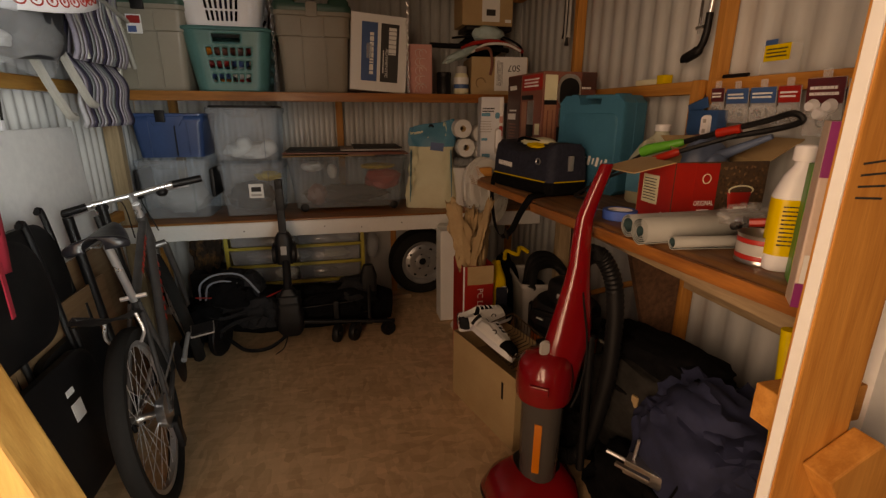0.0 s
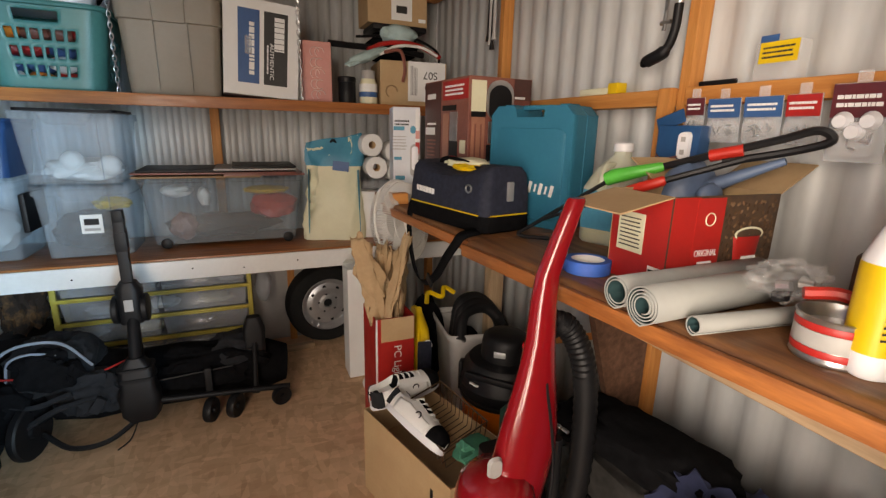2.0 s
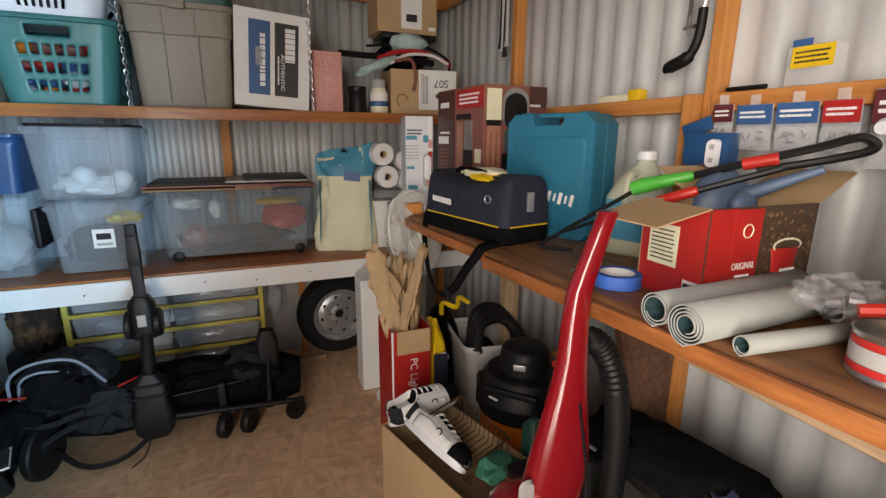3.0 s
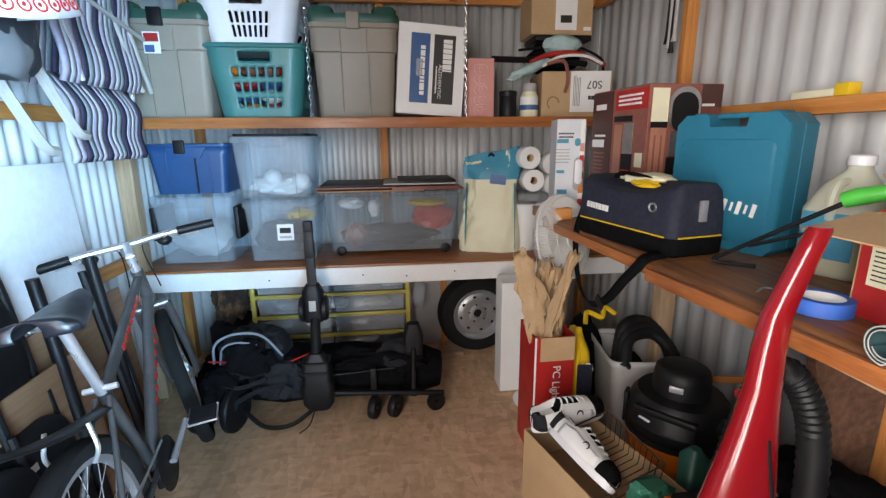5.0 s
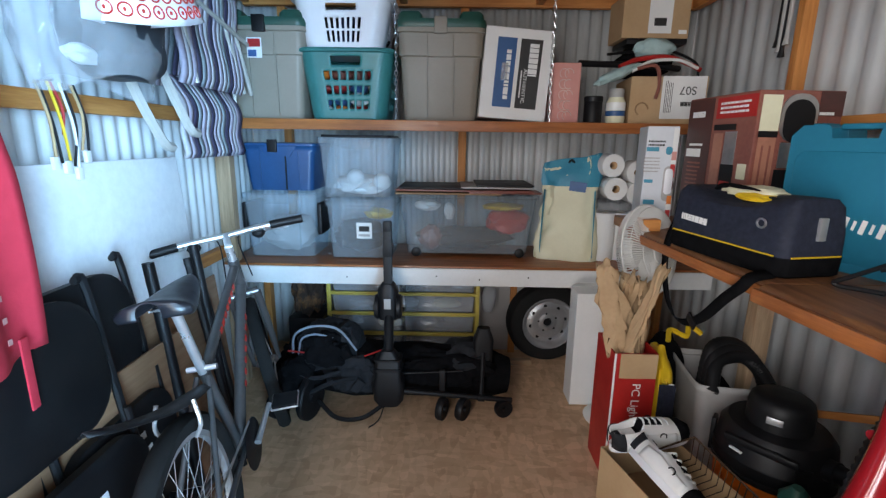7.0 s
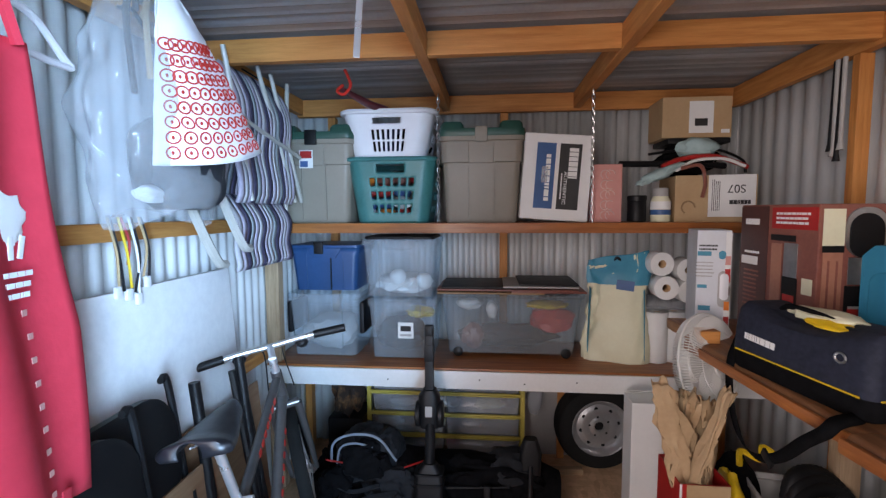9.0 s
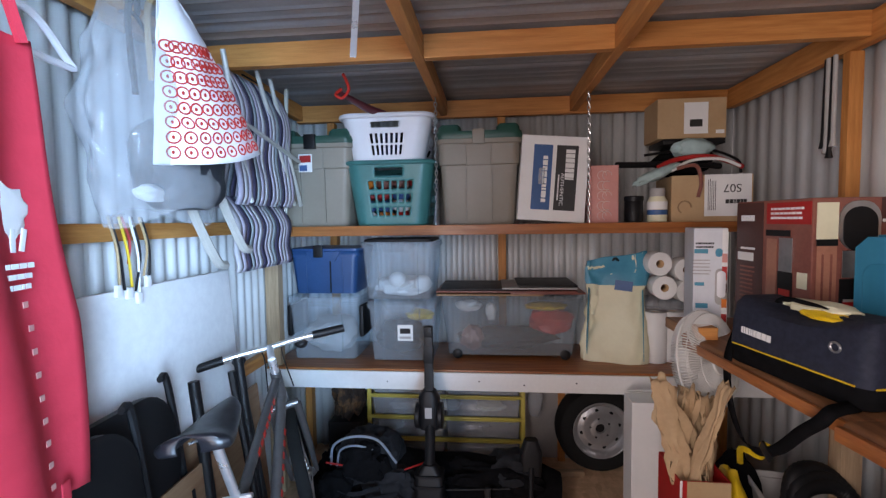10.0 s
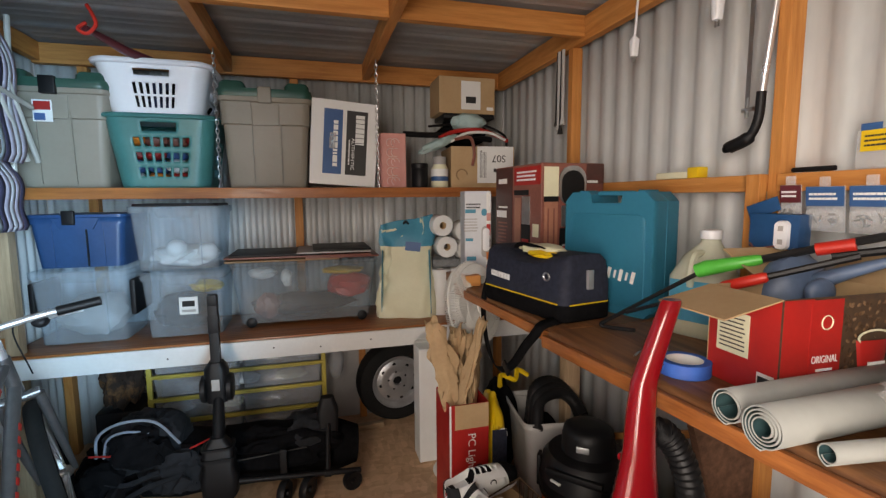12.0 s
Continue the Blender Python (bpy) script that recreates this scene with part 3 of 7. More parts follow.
bars("print_line", PAPER, t, face(0.024, f - 0.0018, 0.16, 0, -90), 0.14, 0.008, 1, 8, 0.8)
panel("tape", CLEARFILM, t, face(-0.06, f - 0.0035, 0.22), 0.03, 0.08, 0.0006)

t = carton("gift_box", 1.486, 3.90, 1.4125, 0.138, 0.12, 0.285, PINKBOX, "pink wrapped box with a pale pattern", 0, 0)
pb = bmesh.new()
for k in range(5):
    for s in (-1, 1):
        tube(pb, [Vector((s * 0.012 + 0.022 * math.cos(a), -0.0605, 0.035 + 0.05 * k + 0.022 * math.sin(a))) for a in [q * math.pi / 6 + (k % 2) for q in range(9)]], 0.0022, 4)
part("pattern", pb, mat("pale_pink_print", (0.80, 0.55, 0.50), None, 0.5), t)
t = thing("dark_jar", "black lidded jar on the shelf", "jar", pose(1.635, 3.87, 1.4135))
part("jar", lathe(bmesh.new(), [(0.040, 0), (0.044, 0.004), (0.044, 0.10), (0.04, 0.106)]), BLACKP, t)
part("lid", lathe(bmesh.new(), [(0.045, 0.104), (0.046, 0.108), (0.046, 0.126), (0.042, 0.13)]), BLACKP, t)
t = thing("spray_can", "white and yellow spray can with a blue band", "can", pose(1.745, 3.86, 1.4135))
part("can", lathe(bmesh.new(), [(0.044, 0), (0.047, 0.003), (0.047, 0.10), (0.036, 0.12), (0.036, 0.125)]), CREAM, t)
part("band", lathe(bmesh.new(), [(0.0476, 0.035), (0.0478, 0.036), (0.0478, 0.058), (0.0476, 0.06)], cap=False), INKBLUE, t)
part("wrap", lathe(bmesh.new(), [(0.0474, 0.062), (0.0475, 0.064), (0.0475, 0.098), (0.0474, 0.1)], cap=False), PAPER, t)
part("cap", lathe(bmesh.new(), [(0.036, 0.125), (0.036, 0.160), (0.033, 0.166)]), GREYP, t)
t = carton("shipping_box", 2.0, 3.98, 1.4125, 0.36, 0.32, 0.225, CARD, "brown cardboard box with a big white label", -6, 0)
panel("label", PAPER, t, face(0.07, -0.1605, 0.125), 0.205, 0.20)
lettering("S07", 0.055, INKBLACK, t, face(0.09, -0.1625, 0.16, 0, 180))
bars("barcode", INKBLACK, t, face(0.11, -0.1625, 0.095, 0, 0), 0.10, 0.022, 1, 2, 0.9)
bars("fine_print", INKBLACK, t, face(0.0, -0.1625, 0.13, 0, 90), 0.15, 0.04, 5, 5, 0.35)
tube(pb := bmesh.new(), [Vector((-0.12 + 0.03 * math.cos(a), -0.163, 0.07 + 0.03 * math.sin(a))) for a in [q * math.pi / 6 for q in range(9)]], 0.004, 5)
part("round_mark", pb, CARDDARK, t)
# caps, straps and tubing heaped on the boxes
heap = [("dark_strap", BLACKP, [(1.55, 3.88, 1.70), (1.70, 3.90, 1.70), (1.88, 3.92, 1.705), (2.08, 3.95, 1.69)], 0.016, "black flat strap over the boxes"),
        ("red_strap", INKRED, [(1.74, 3.84, 1.68), (1.84, 3.86, 1.72), (1.98, 3.86, 1.73), (2.10, 3.88, 1.70), (2.16, 3.9, 1.68)], 0.012, "red and white webbing strap over a box"),
        ("white_strap", PAPER, [(1.80, 3.83, 1.66), (1.90, 3.85, 1.71), (2.03, 3.85, 1.715), (2.13, 3.86, 1.68)], 0.008, "white webbing strap over a box"),
        ("orange_cord", ROSE, [(1.82, 3.82, 1.67), (1.90, 3.80, 1.68), (1.925, 3.80, 1.60), (1.915, 3.805, 1.53)], 0.009, "brown loop of cord hanging over a box"),
        ("dark_cable", BLACKP, [(1.70, 3.92, 1.75), (1.85, 3.95, 1.77), (2.02, 3.95, 1.775), (2.16, 3.95, 1.72), (2.18, 3.95, 1.655)], 0.007, "black cable over the boxes")]
for nm, m_, c, r, lb in heap:
    single(nm, tube(bmesh.new(), curve_pts(c, 6), r, 7), m_, lb, "strap")
AQUA = mat("pale_aqua_cloth", (0.40, 0.56, 0.55), (0.32, 0.46, 0.46), 0.85, 0, 20, 0.3)
single("aqua_visor", blob(bmesh.new(), (0, 0, 0), (0.12, 0.05, 0.026), 2, 0.25, 2, 3), AQUA, "pale aqua cloth visor draped over the boxes", "cap", pose(1.735, 3.85, 1.648, 0, -24, 8))
single("aqua_hat", blob(bmesh.new(), (0, 0, 0), (0.10, 0.07, 0.055), 7, 0.25, 2, 3), AQUA, "pale aqua cap on top of the heap", "cap", pose(1.93, 3.93, 1.775))
single("dark_hat", blob(bmesh.new(), (0, 0, 0), (0.15, 0.10, 0.085), 9, 0.3, 2, 3), BLACKCLOTH, "black cap in the heap on the boxes", "cap", pose(1.93, 4.02, 1.725))
single("grey_case", boxed(-0.15, 0.15, -0.11, 0.11, 0, 0.028, 0.008), BLACKP, "flat black tray under a cardboard box", "tray", pose(1.94, 4.03, 1.80))
t = carton("controller_box", 1.93, 4.035, 1.83, 0.33, 0.21, 0.20, CARD, "brown cardboard box with a white picture label", 0, 0)
panel("label", PAPER, t, face(0.02, -0.1055, 0.10), 0.115, 0.155)
panel("picture", INKBLACK, t, face(0.02, -0.107, 0.075), 0.06, 0.036, 0.001, "", 0.0)
panel("sticker", PAPER, t, face(0.135, -0.1055, 0.03), 0.04, 0.018)

# ---- storage bench along the back wall ----
bench = thing("storage_bench", "low stained plank bench with a white front board", "bench")
part("top", boxed(XL + 0.03, XR - 0.03, 3.72, 4.25, 0.665, 0.69, 0.003), STAIN["x"], bench)
part("front_board", boxed(XL + 0.03, XR - 0.03, 3.706, 3.719, 0.59, 0.680, 0.002), WHITEPAINT, bench, "white painted front board")
for x in (XL + 0.06, 1.33, XR - 0.06):
    part("leg", boxed(x - 0.02, x + 0.02, 4.18, 4.24, 0, 0.664, 0.002), PINE["z"], bench)
for x, z in ((0.86, 0.64), (1.08, 0.625), (1.33, 0.64), (0.4, 0.63)):
    part("nail", lathe(bmesh.new(), [(0.004, 0), (0.004, 0.002)], 8, pose(x, 3.705, z, 90, 0, 0)), BLACKP, bench)


def crate(x, y, z, w, d, h, m, label, name="clear_box", lid=None, group="clear storage boxes"):
    t = thing(name, label, "storage box", pose(x, y, z), group)
    bm = bmesh.new()
    lv = [(0.004, w * 0.86, d * 0.86, 0.03), (h - 0.03, w * 0.955, d * 0.955, 0.03), (h - 0.03, w, d, 0.03), (h, w, d, 0.03)]
    loft(bm, lv, 5, True, False)
    part("body", bm, m, t, solid=0.0022)
    for s in (-1, 1):
        part("rib", boxed(s * w * 0.26 - 0.003, s * w * 0.26 + 0.003, -0.003, 0.003, 0.01, h - 0.03, 0.001, pose(0, -d * 0.455, 0, 2.2, 0, 0)), m, t)
    part("grip", loft(bmesh.new(), [(h - 0.055, w * 0.34, 0.012, 0.004), (h - 0.004, w * 0.5, 0.016, 0.004)]), m, t, m=pose(0, -d * 0.49, 0))
    if lid:
        part("lid", loft(bmesh.new(), [(h, w * 1.01, d * 1.01, 0.03), (h + 0.012, w * 1.015, d * 1.015, 0.03), (h + 0.014, w * 0.9, d * 0.9, 0.03)]), lid, t)
    return t


def stuffing(x, y, z, r, m, label, seed=1, cat="cloth"):
    return single("stored_cloth", blob(bmesh.new(), (0, 0, 0), r, seed, 0.3, 2.2, 3), m, label, cat, pose(x, y, z))


LIDBLACK = BLACKP
t = crate(0.02, 4.02, 0.691, 0.40, 0.36, 0.345, CLEARP, "frosted clear plastic storage box with dark handles")
for s in (-1, 1):
    part("handle", boxed(s * 0.19 - 0.012, s * 0.19 + 0.012, -0.14, 0.10, 0.12, 0.29, 0.008), BLACKP, t, "black clip handle", m=pose(s * 0.012, 0, 0))
stuffing(0.02, 4.02, 0.80, (0.15, 0.13, 0.10), GREYP, "pale grey towels inside the clear box", 1)
t = crate(0.45, 4.01, 0.691, 0.375, 0.36, 0.315, CLEARP, "frosted clear plastic storage box with a picture label", lid=CLEARP)
panel("label", PAPER, t, face(0.02, -0.172, 0.155), 0.082, 0.085)
panel("picture", BLACKP, t, face(0.02, -0.174, 0.165), 0.055, 0.028, 0.001)
panel("picture", GREYP, t, face(0.02, -0.174, 0.13), 0.06, 0.012, 0.001)
stuffing(0.42, 4.02, 0.79, (0.14, 0.13, 0.09), GREYCLOTH, "grey clothes inside the clear box", 2)
stuffing(0.53, 3.97, 0.92, (0.075, 0.08, 0.03), INKYELLOW, "yellow cloth inside the clear box", 5)
t = crate(0.44, 4.0, 1.022, 0.40, 0.37, 0.305, CLEARP, "frosted clear plastic storage box with a dark lid", lid=None)
stuffing(0.44, 4.0, 1.075, (0.15, 0.13, 0.05), PAPER, "white things at the bottom of the clear box", 3)
for k, (a, b) in enumerate(((0.42, 1.12), (0.56, 1.10))):
    single("white_ball", blob(bmesh.new(), (0, 0, 0), (0.045, 0.045, 0.045), k, 0.1, 2, 3), PAPER, "round white thing in the clear box", "ball", pose(a, 3.90, b))
part("lid", loft(bmesh.new(), [(0.305, 0.37, 0.35, 0.03), (0.318, 0.365, 0.345, 0.03)]), BLACKP, t, "thin dark lid")
t = crate(0.03, 4.02, 1.047, 0.385, 0.34, 0.235, BLUEP, "blue plastic storage box with a lid", "blue_box", BLUEP, "coloured storage boxes")
part("clip", boxed(-0.05, 0.0, -0.185, -0.168, 0.20, 0.265, 0.005), BLACKP, t, "black latch")
part("seam", boxed(0.035, 0.039, -0.172, -0.160, 0.01, 0.22), BLACKP, t)
# wide wheeled box
t = thing("wheeled_box", "wide frosted clear storage box on small dark casters", "storage box", pose(1.02, 4.06, 0.691))
bm = bmesh.new()
loft(bm, [(0.02, 0.66, 0.27, 0.03), (0.33, 0.735, 0.35, 0.03)], 5, True, False)
part("body", bm, CLEARP, t, solid=0.0022)
part("lid", loft(bmesh.new(), [(0.325, 0.755, 0.37, 0.03), (0.345, 0.76, 0.375, 0.03), (0.348, 0.73, 0.34, 0.03)]), CLEARP, t, "white-edged clear lid")
for x in (-0.28, 0.29):
    part("caster", lathe(bmesh.new(), [(0.02, -0.012), (0.026, -0.009), (0.026, 0.009), (0.02, 0.012)], 16, pose(x, -0.135, 0.026, 90, 0, 0)), BLACKP, t, "round dark caster")
stuffing(1.25, 4.03, 0.88, (0.115, 0.10, 0.075), REDP, "red cloth inside the wheeled box", 6)
stuffing(1.0, 4.05, 0.78, (0.27, 0.10, 0.06), GREYCLOTH, "dark clothes inside the wheeled box", 7)
stuffing(1.22, 3.99, 0.965, (0.11, 0.08, 0.02), INKYELLOW, "pale yellow cloth inside the wheeled box", 9)
stuffing(0.82, 3.98, 0.79, (0.06, 0.05, 0.07), ROSE, "red patterned cloth inside the wheeled box", 10)
stuffing(0.92, 3.96, 0.94, (0.03, 0.03, 0.045), PAPER, "white rope end inside the wheeled box", 11)
stuffing(0.80, 3.97, 0.97, (0.07, 0.05, 0.03), PAPER, "white rope inside the wheeled box", 12)
for k, (x0, x1, z, m_, r) in enumerate(((0.635, 1.19, 1.041, CARDDARK, 0), (1.02, 1.40, 1.049, ROSE, 0.5), (0.635, 1.36, 1.058, ROSE, -0.6), (0.655, 1.10, 1.070, BLACKP, 0.8), (0.98, 1.36, 1.075, GREYP, -0.4), (1.06, 1.36, 1.087, BLACKP, 0.3))):
    single("flat_board", boxed(-(x1 - x0) / 2, (x1 - x0) / 2, -0.17, 0.17, 0, 0.009, 0.002), m_, "thin flat board stacked on the wheeled box", "board", pose((x0 + x1) / 2, 4.02, z, 0, 0, r), "flat boards")
# litter bag
t = thing("litter_bag", "slumped cream plastic sack with teal ends and a dark carry strap", "bag", pose(1.565, 3.93, 0.691, 0, 0, -14))


def sack(u, v):
    w = 0.325 - 0.05 * v + 0.014 * math.sin(9 * v)
    d = 0.13 * (1 - 0.75 * v ** 3)
    a = 2 * math.pi * u
    n_ = 0.02 * noise.noise(Vector((math.cos(a) * 2.4, math.sin(a) * 2.4, v * 7))) + 0.008 * noise.noise(Vector((math.cos(a) * 6, math.sin(a) * 6, v * 17)))
    return Vector((0.5 * w * (abs(math.cos(a)) ** 0.6) * (1 if math.cos(a) > 0 else -1) + n_, 0.5 * d * math.sin(a) + n_ + 0.03 * v * v, 0.54 * v + (0.03 * math.cos(a) if v > 0.9 else 0)))


part("sack", grid(bmesh.new(), sack, 40, 20, None, True), CREAM, t)


def sack_top(u, v):
    p = sack(u, 0.74 + 0.27 * v)
    return Vector((p.x * 1.03, p.y * 1.06 + (-0.003), p.z))


part("printed_top", grid(bmesh.new(), sack_top, 40, 6, lambda i, j: False, True), INKCYAN, t, "teal printed top")
for s in (-1, 1):
    part("printed_side", grid(bmesh.new(), lambda u, v, s=s: Vector((s * (0.128 + 0.018 * math.cos((u - 0.5) * 2)) - s * 0.012 * v, -0.05 + 0.1 * u, 0.02 + 0.36 * v)), 5, 6), INKCYAN, t, solid=0.002)
panel("print_panel", INKBLUE, t, face(0.04, -0.044, 0.40, 0, -6), 0.085, 0.05)
part("strap", tube(bmesh.new(), curve_pts([(-0.03, 0.02, 0.49), (0.0, 0.01, 0.535), (0.03, 0.02, 0.49)], 6), 0.008, 6), BLACKP, t, "dark carry strap")
# paper rolls
def roll(x, y, z, r, l, m, lie=True):
    t = thing("paper_roll", "white paper roll with a cardboard core", "paper roll", m, "paper rolls")
    bm = bmesh.new()
    lathe(bm, [(0.02, 0), (r, 0), (r + 0.001, 0.002), (r + 0.001, l - 0.002), (r, l), (0.02, l), (0.02, 0)], 24, None, False)
    part("paper", bm, PAPER, t)
    part("core", lathe(bmesh.new(), [(0.0195, 0.003), (0.0195, l - 0.003)], 16, None, False), CARD, t, "cardboard core", solid=0.0015)
    return t


for x, z, ry in ((1.757, 1.205, 4), (1.780, 1.085, -3)):
    roll(0, 0, 0, 0.058, 0.11, pose(x, 3.84, z, -90, 0, ry))
for x, y in ((1.765, 3.90), (1.80, 3.99), (1.86, 3.92)):
    roll(0, 0, 0, 0.058, 0.26, pose(x, y + 0.03, 0.691))
for x, z in ((1.90, 1.17), (1.91, 1.06)):
    roll(0, 0, 0, 0.058, 0.11, pose(x, 3.88, z, -90, 0, 0))
t = thing("roll_pack", "shrink-wrapped pack under the loose paper rolls", "packet", pose(1.85, 4.06, 0.953))
part("wrap", boxed(-0.13, 0.13, -0.12, 0.10, 0, 0.05, 0.02), CLEARFILM, t)
single("detergent_tub", loft(bmesh.new(), [(0, 0.10, 0.13, 0.02), (0.2, 0.11, 0.14, 0.02), (0.205, 0.115, 0.145, 0.02), (0.225, 0.115, 0.145, 0.02)]), PAPER, "white plastic tub with a printed label", "tub", pose(1.93, 3.82, 0.691))

# ---- workbench along the side wall ----
TOP = 0.978
wbench = thing("workbench", "long workbench of stained planks with a worn bullnosed front edge", "workbench")


def bench_board(x0, y0, x1, y1, seed, worn):
    """A thick plank whose front edge runs from one place to the other, rounded and chipped by wear."""
    rows_ = []
    n_ = 60
    for k in range(n_ + 1):
        u = k / n_
        y = y0 + (y1 - y0) * u
        w = worn * max(0.0, noise.noise(Vector((seed, y * 14, 0.3))) + 0.4 * noise.noise(Vector((seed, y * 47, 2.0))))
        x = x0 + (x1 - x0) * u + 0.0025 * noise.noise(Vector((seed, y * 9, 1.7)))
        rows_.append([Vector((x + 0.008, y, TOP - 0.05)), Vector((x + 0.001, y, TOP - 0.043)), Vector((x, y, TOP - 0.024)), Vector((x + 0.002 + w * 0.5, y, TOP - 0.010)), Vector((x + 0.008 + w, y, TOP - 0.002)), Vector((x + 0.018 + 1.5 * w, y, TOP)), Vector((2.208, y, TOP)), Vector((2.208, y, TOP - 0.05))])
    return skin(bmesh.new(), rows_)


BENCHTOP = wood("worn_bench_wood", (0.30, 0.125, 0.048), (0.13, 0.05, 0.022), "y", 0.5, 3.5, 0.1)
part("top_board", bench_board(1.805, 1.40, 1.697, 2.54, 3.0, 0.008), BENCHTOP, wbench, "worn stained plank")
part("top_board", bench_board(1.728, 2.545, 1.672, 3.315, 7.0, 0.006), BENCHTOP, wbench, "worn stained plank")
part("nosing", boxed(-0.016, 0.0, -0.575, 0.575, -0.046, -0.010, 0.007, pose(1.7495, 1.97, TOP, 0, 0, 5.41)), STAIN["y"], wbench, "rounded orange front edge")
part("nosing", boxed(-0.014, 0.0, -0.385, 0.385, -0.044, -0.010, 0.006, pose(1.6985, 2.93, TOP, 0, 0, 4.16)), STAIN["y"], wbench, "rounded orange front edge")
part("apron_rail", boxed(1.90, 1.94, 1.44, 3.20, TOP - 0.135, TOP - 0.046, 0.003), OLDPINE["y"], wbench, "plain rail under the top")
bm = bmesh.new()
skin(bm, [[Vector((1.945, y, TOP - 0.046)), Vector((2.208, y, TOP - 0.046)), Vector((2.208, y, 0.36)), Vector((2.12, y, 0.36))] for y in (2.30, 2.325)])
part("gusset", bm, DARKWOOD, wbench, "dark plywood gusset", smooth=False)
for y in (1.47, 3.18):
    part("leg", boxed(2.13, 2.20, y - 0.03, y + 0.03, 0, TOP - 0.046, 0.003), OLDPINE["z"], wbench)

# tool bag
t = thing("tool_bag", "navy and black nylon tool bag with a yellow trim line", "tool bag", pose(1.823, 2.815, TOP + 0.001, 0, 0, -79) @ Matrix.Diagonal((1.18, 0.95, 1.0, 1)))
bag_l, bag_w = 0.385, 0.21


def bagring_(z, l, w, bow=0.0):
    pts = ring(l, w, 0.035, z, 6)
    return [Vector((p.x, p.y, p.z + bow * (1 - (2 * p.x / l) ** 2))) for p in pts]


def dense(fn, zs):
    out = []
    for z, l, w, bow in zs:
        r = fn(z, l, w, bow)
        d = []
        for i in range(len(r)):
            a, b_ = r[i], r[(i + 1) % len(r)]
            k = 6 if i % 7 == 6 else 1
            d += [a.lerp(b_, q / k) for q in range(k)]
        out.append([Vector((p.x, p.y, p.z + bow * (1 - min(1, (2 * p.x / l) ** 2)) - bow * (1 - min(1, (2 * p.x / l) ** 2)) * 0)) for p in d])
    return out


part("lower_body", skin(bmesh.new(), dense(lambda z, l, w, b_: ring(l, w, 0.03, z, 6), [(0, 0.37, 0.20, 0), (0.006, 0.385, 0.21, 0), (0.055, 0.388, 0.212, 0)])), BLACKCLOTH, t, "black reinforced base")
part("upper_body", skin(bmesh.new(), dense(lambda z, l, w, b_: ring(l, w, 0.03, z, 6), [(0.055, 0.387, 0.211, 0), (0.12, 0.385, 0.205, -0.004), (0.185, 0.375, 0.19, -0.022), (0.205, 0.36, 0.16, -0.034), (0.208, 0.30, 0.10, -0.03)])), NAVY, t)
part("trim_line", tube(bmesh.new(), [Vector((x, -0.1065, 0.057)) for x in (-0.17, 0, 0.17)], 0.0025, 5), INKYELLOW, t, "yellow trim line")
part("trim_line", tube(bmesh.new(), [Vector((0.1945, y, 0.057)) for y in (-0.08, 0.08)], 0.0025, 5), INKYELLOW, t, "yellow trim line")
bars("maker_mark", PAPER, t, face(-0.09, -0.105, 0.105, 0, -3), 0.10, 0.022, 1, 4, 0.9)
part("ring", tube(bmesh.new(), [Vector((0.125 + 0.012 * math.cos(a), -0.106, 0.135 + 0.012 * math.sin(a))) for a in [q * math.pi / 6 for q in range(13)]], 0.003, 6), STEEL, t)
part("clip", boxed(0.1905, 0.20, -0.012, 0.012, 0.10, 0.16, 0.003), CHROME, t, "chrome swivel clip")
part("handle", tube(bmesh.new(), curve_pts([(-0.10, -0.03, 0.185), (-0.06, -0.045, 0.215), (0.04, -0.045, 0.21), (0.09, -0.03, 0.185)], 6), 0.008, 6), BLACKCLOTH, t)
g = thing("work_glove", "pair of pale work gloves lying on the tool bag", "gloves", pose(1.835, 2.83, TOP + 0.205, 0, 0, -74))
part("glove", blob(bmesh.new(), (0.03, -0.03, 0), (0.10, 0.045, 0.018), 3, 0.3, 2, 3), CREAM, g)
part("cuff", blob(bmesh.new(), (0.06, -0.055, -0.012), (0.07, 0.035, 0.014), 4, 0.3, 2, 3), INKYELLOW, g, "yellow cuff")
strap_path = curve_pts([(1.715, 3.03, 1.06), (1.690, 3.03, 0.97), (1.686, 3.01, 0.86), (1.688, 2.95, 0.765), (1.690, 2.87, 0.745), (1.690, 2.76, 0.80), (1.684, 2.65, 0.90), (1.682, 2.585, 0.955), (1.70, 2.575, 0.984), (1.765, 2.60, 0.988)], 8)
sb = bmesh.new()
skin(sb, [[p + Vector((0.004, -0.016, -0.006)), p + Vector((-0.003, 0.016, 0.006))] for p in strap_path], closed=False)
single("shoulder_strap", sb, BLACKCLOTH, "black webbing strap of the tool bag hanging below the bench", "strap", smooth=True, solid=0.003)
single("strap_buckle", boxed(-0.004, 0.004, -0.026, 0.026, -0.014, 0.014, 0.003), BLACKP, "black plastic buckle on the hanging strap", "buckle", pose(1.686, 2.80, 0.775, 28, 0, 0))
# power tool case
t = thing("tool_case", "turquoise moulded plastic power tool case with a white maker's mark", "tool case", pose(2.046, 2.718, TOP + 0.001, 0, 0, -69))
W_, H_ = 0.335, 0.395
bm = bmesh.new()
prof = [(-W_ / 2 + 0.02, 0), (W_ / 2 - 0.02, 0), (W_ / 2, 0.02), (W_ / 2, H_ - 0.03), (W_ / 2 - 0.03, H_), (0.07, H_), (0.06, H_ - 0.008), (0.055, H_ - 0.036), (-0.055, H_ - 0.036), (-0.06, H_ - 0.008), (-0.07, H_), (-W_ / 2 + 0.03, H_), (-W_ / 2, H_ - 0.03), (-W_ / 2, 0.02)]
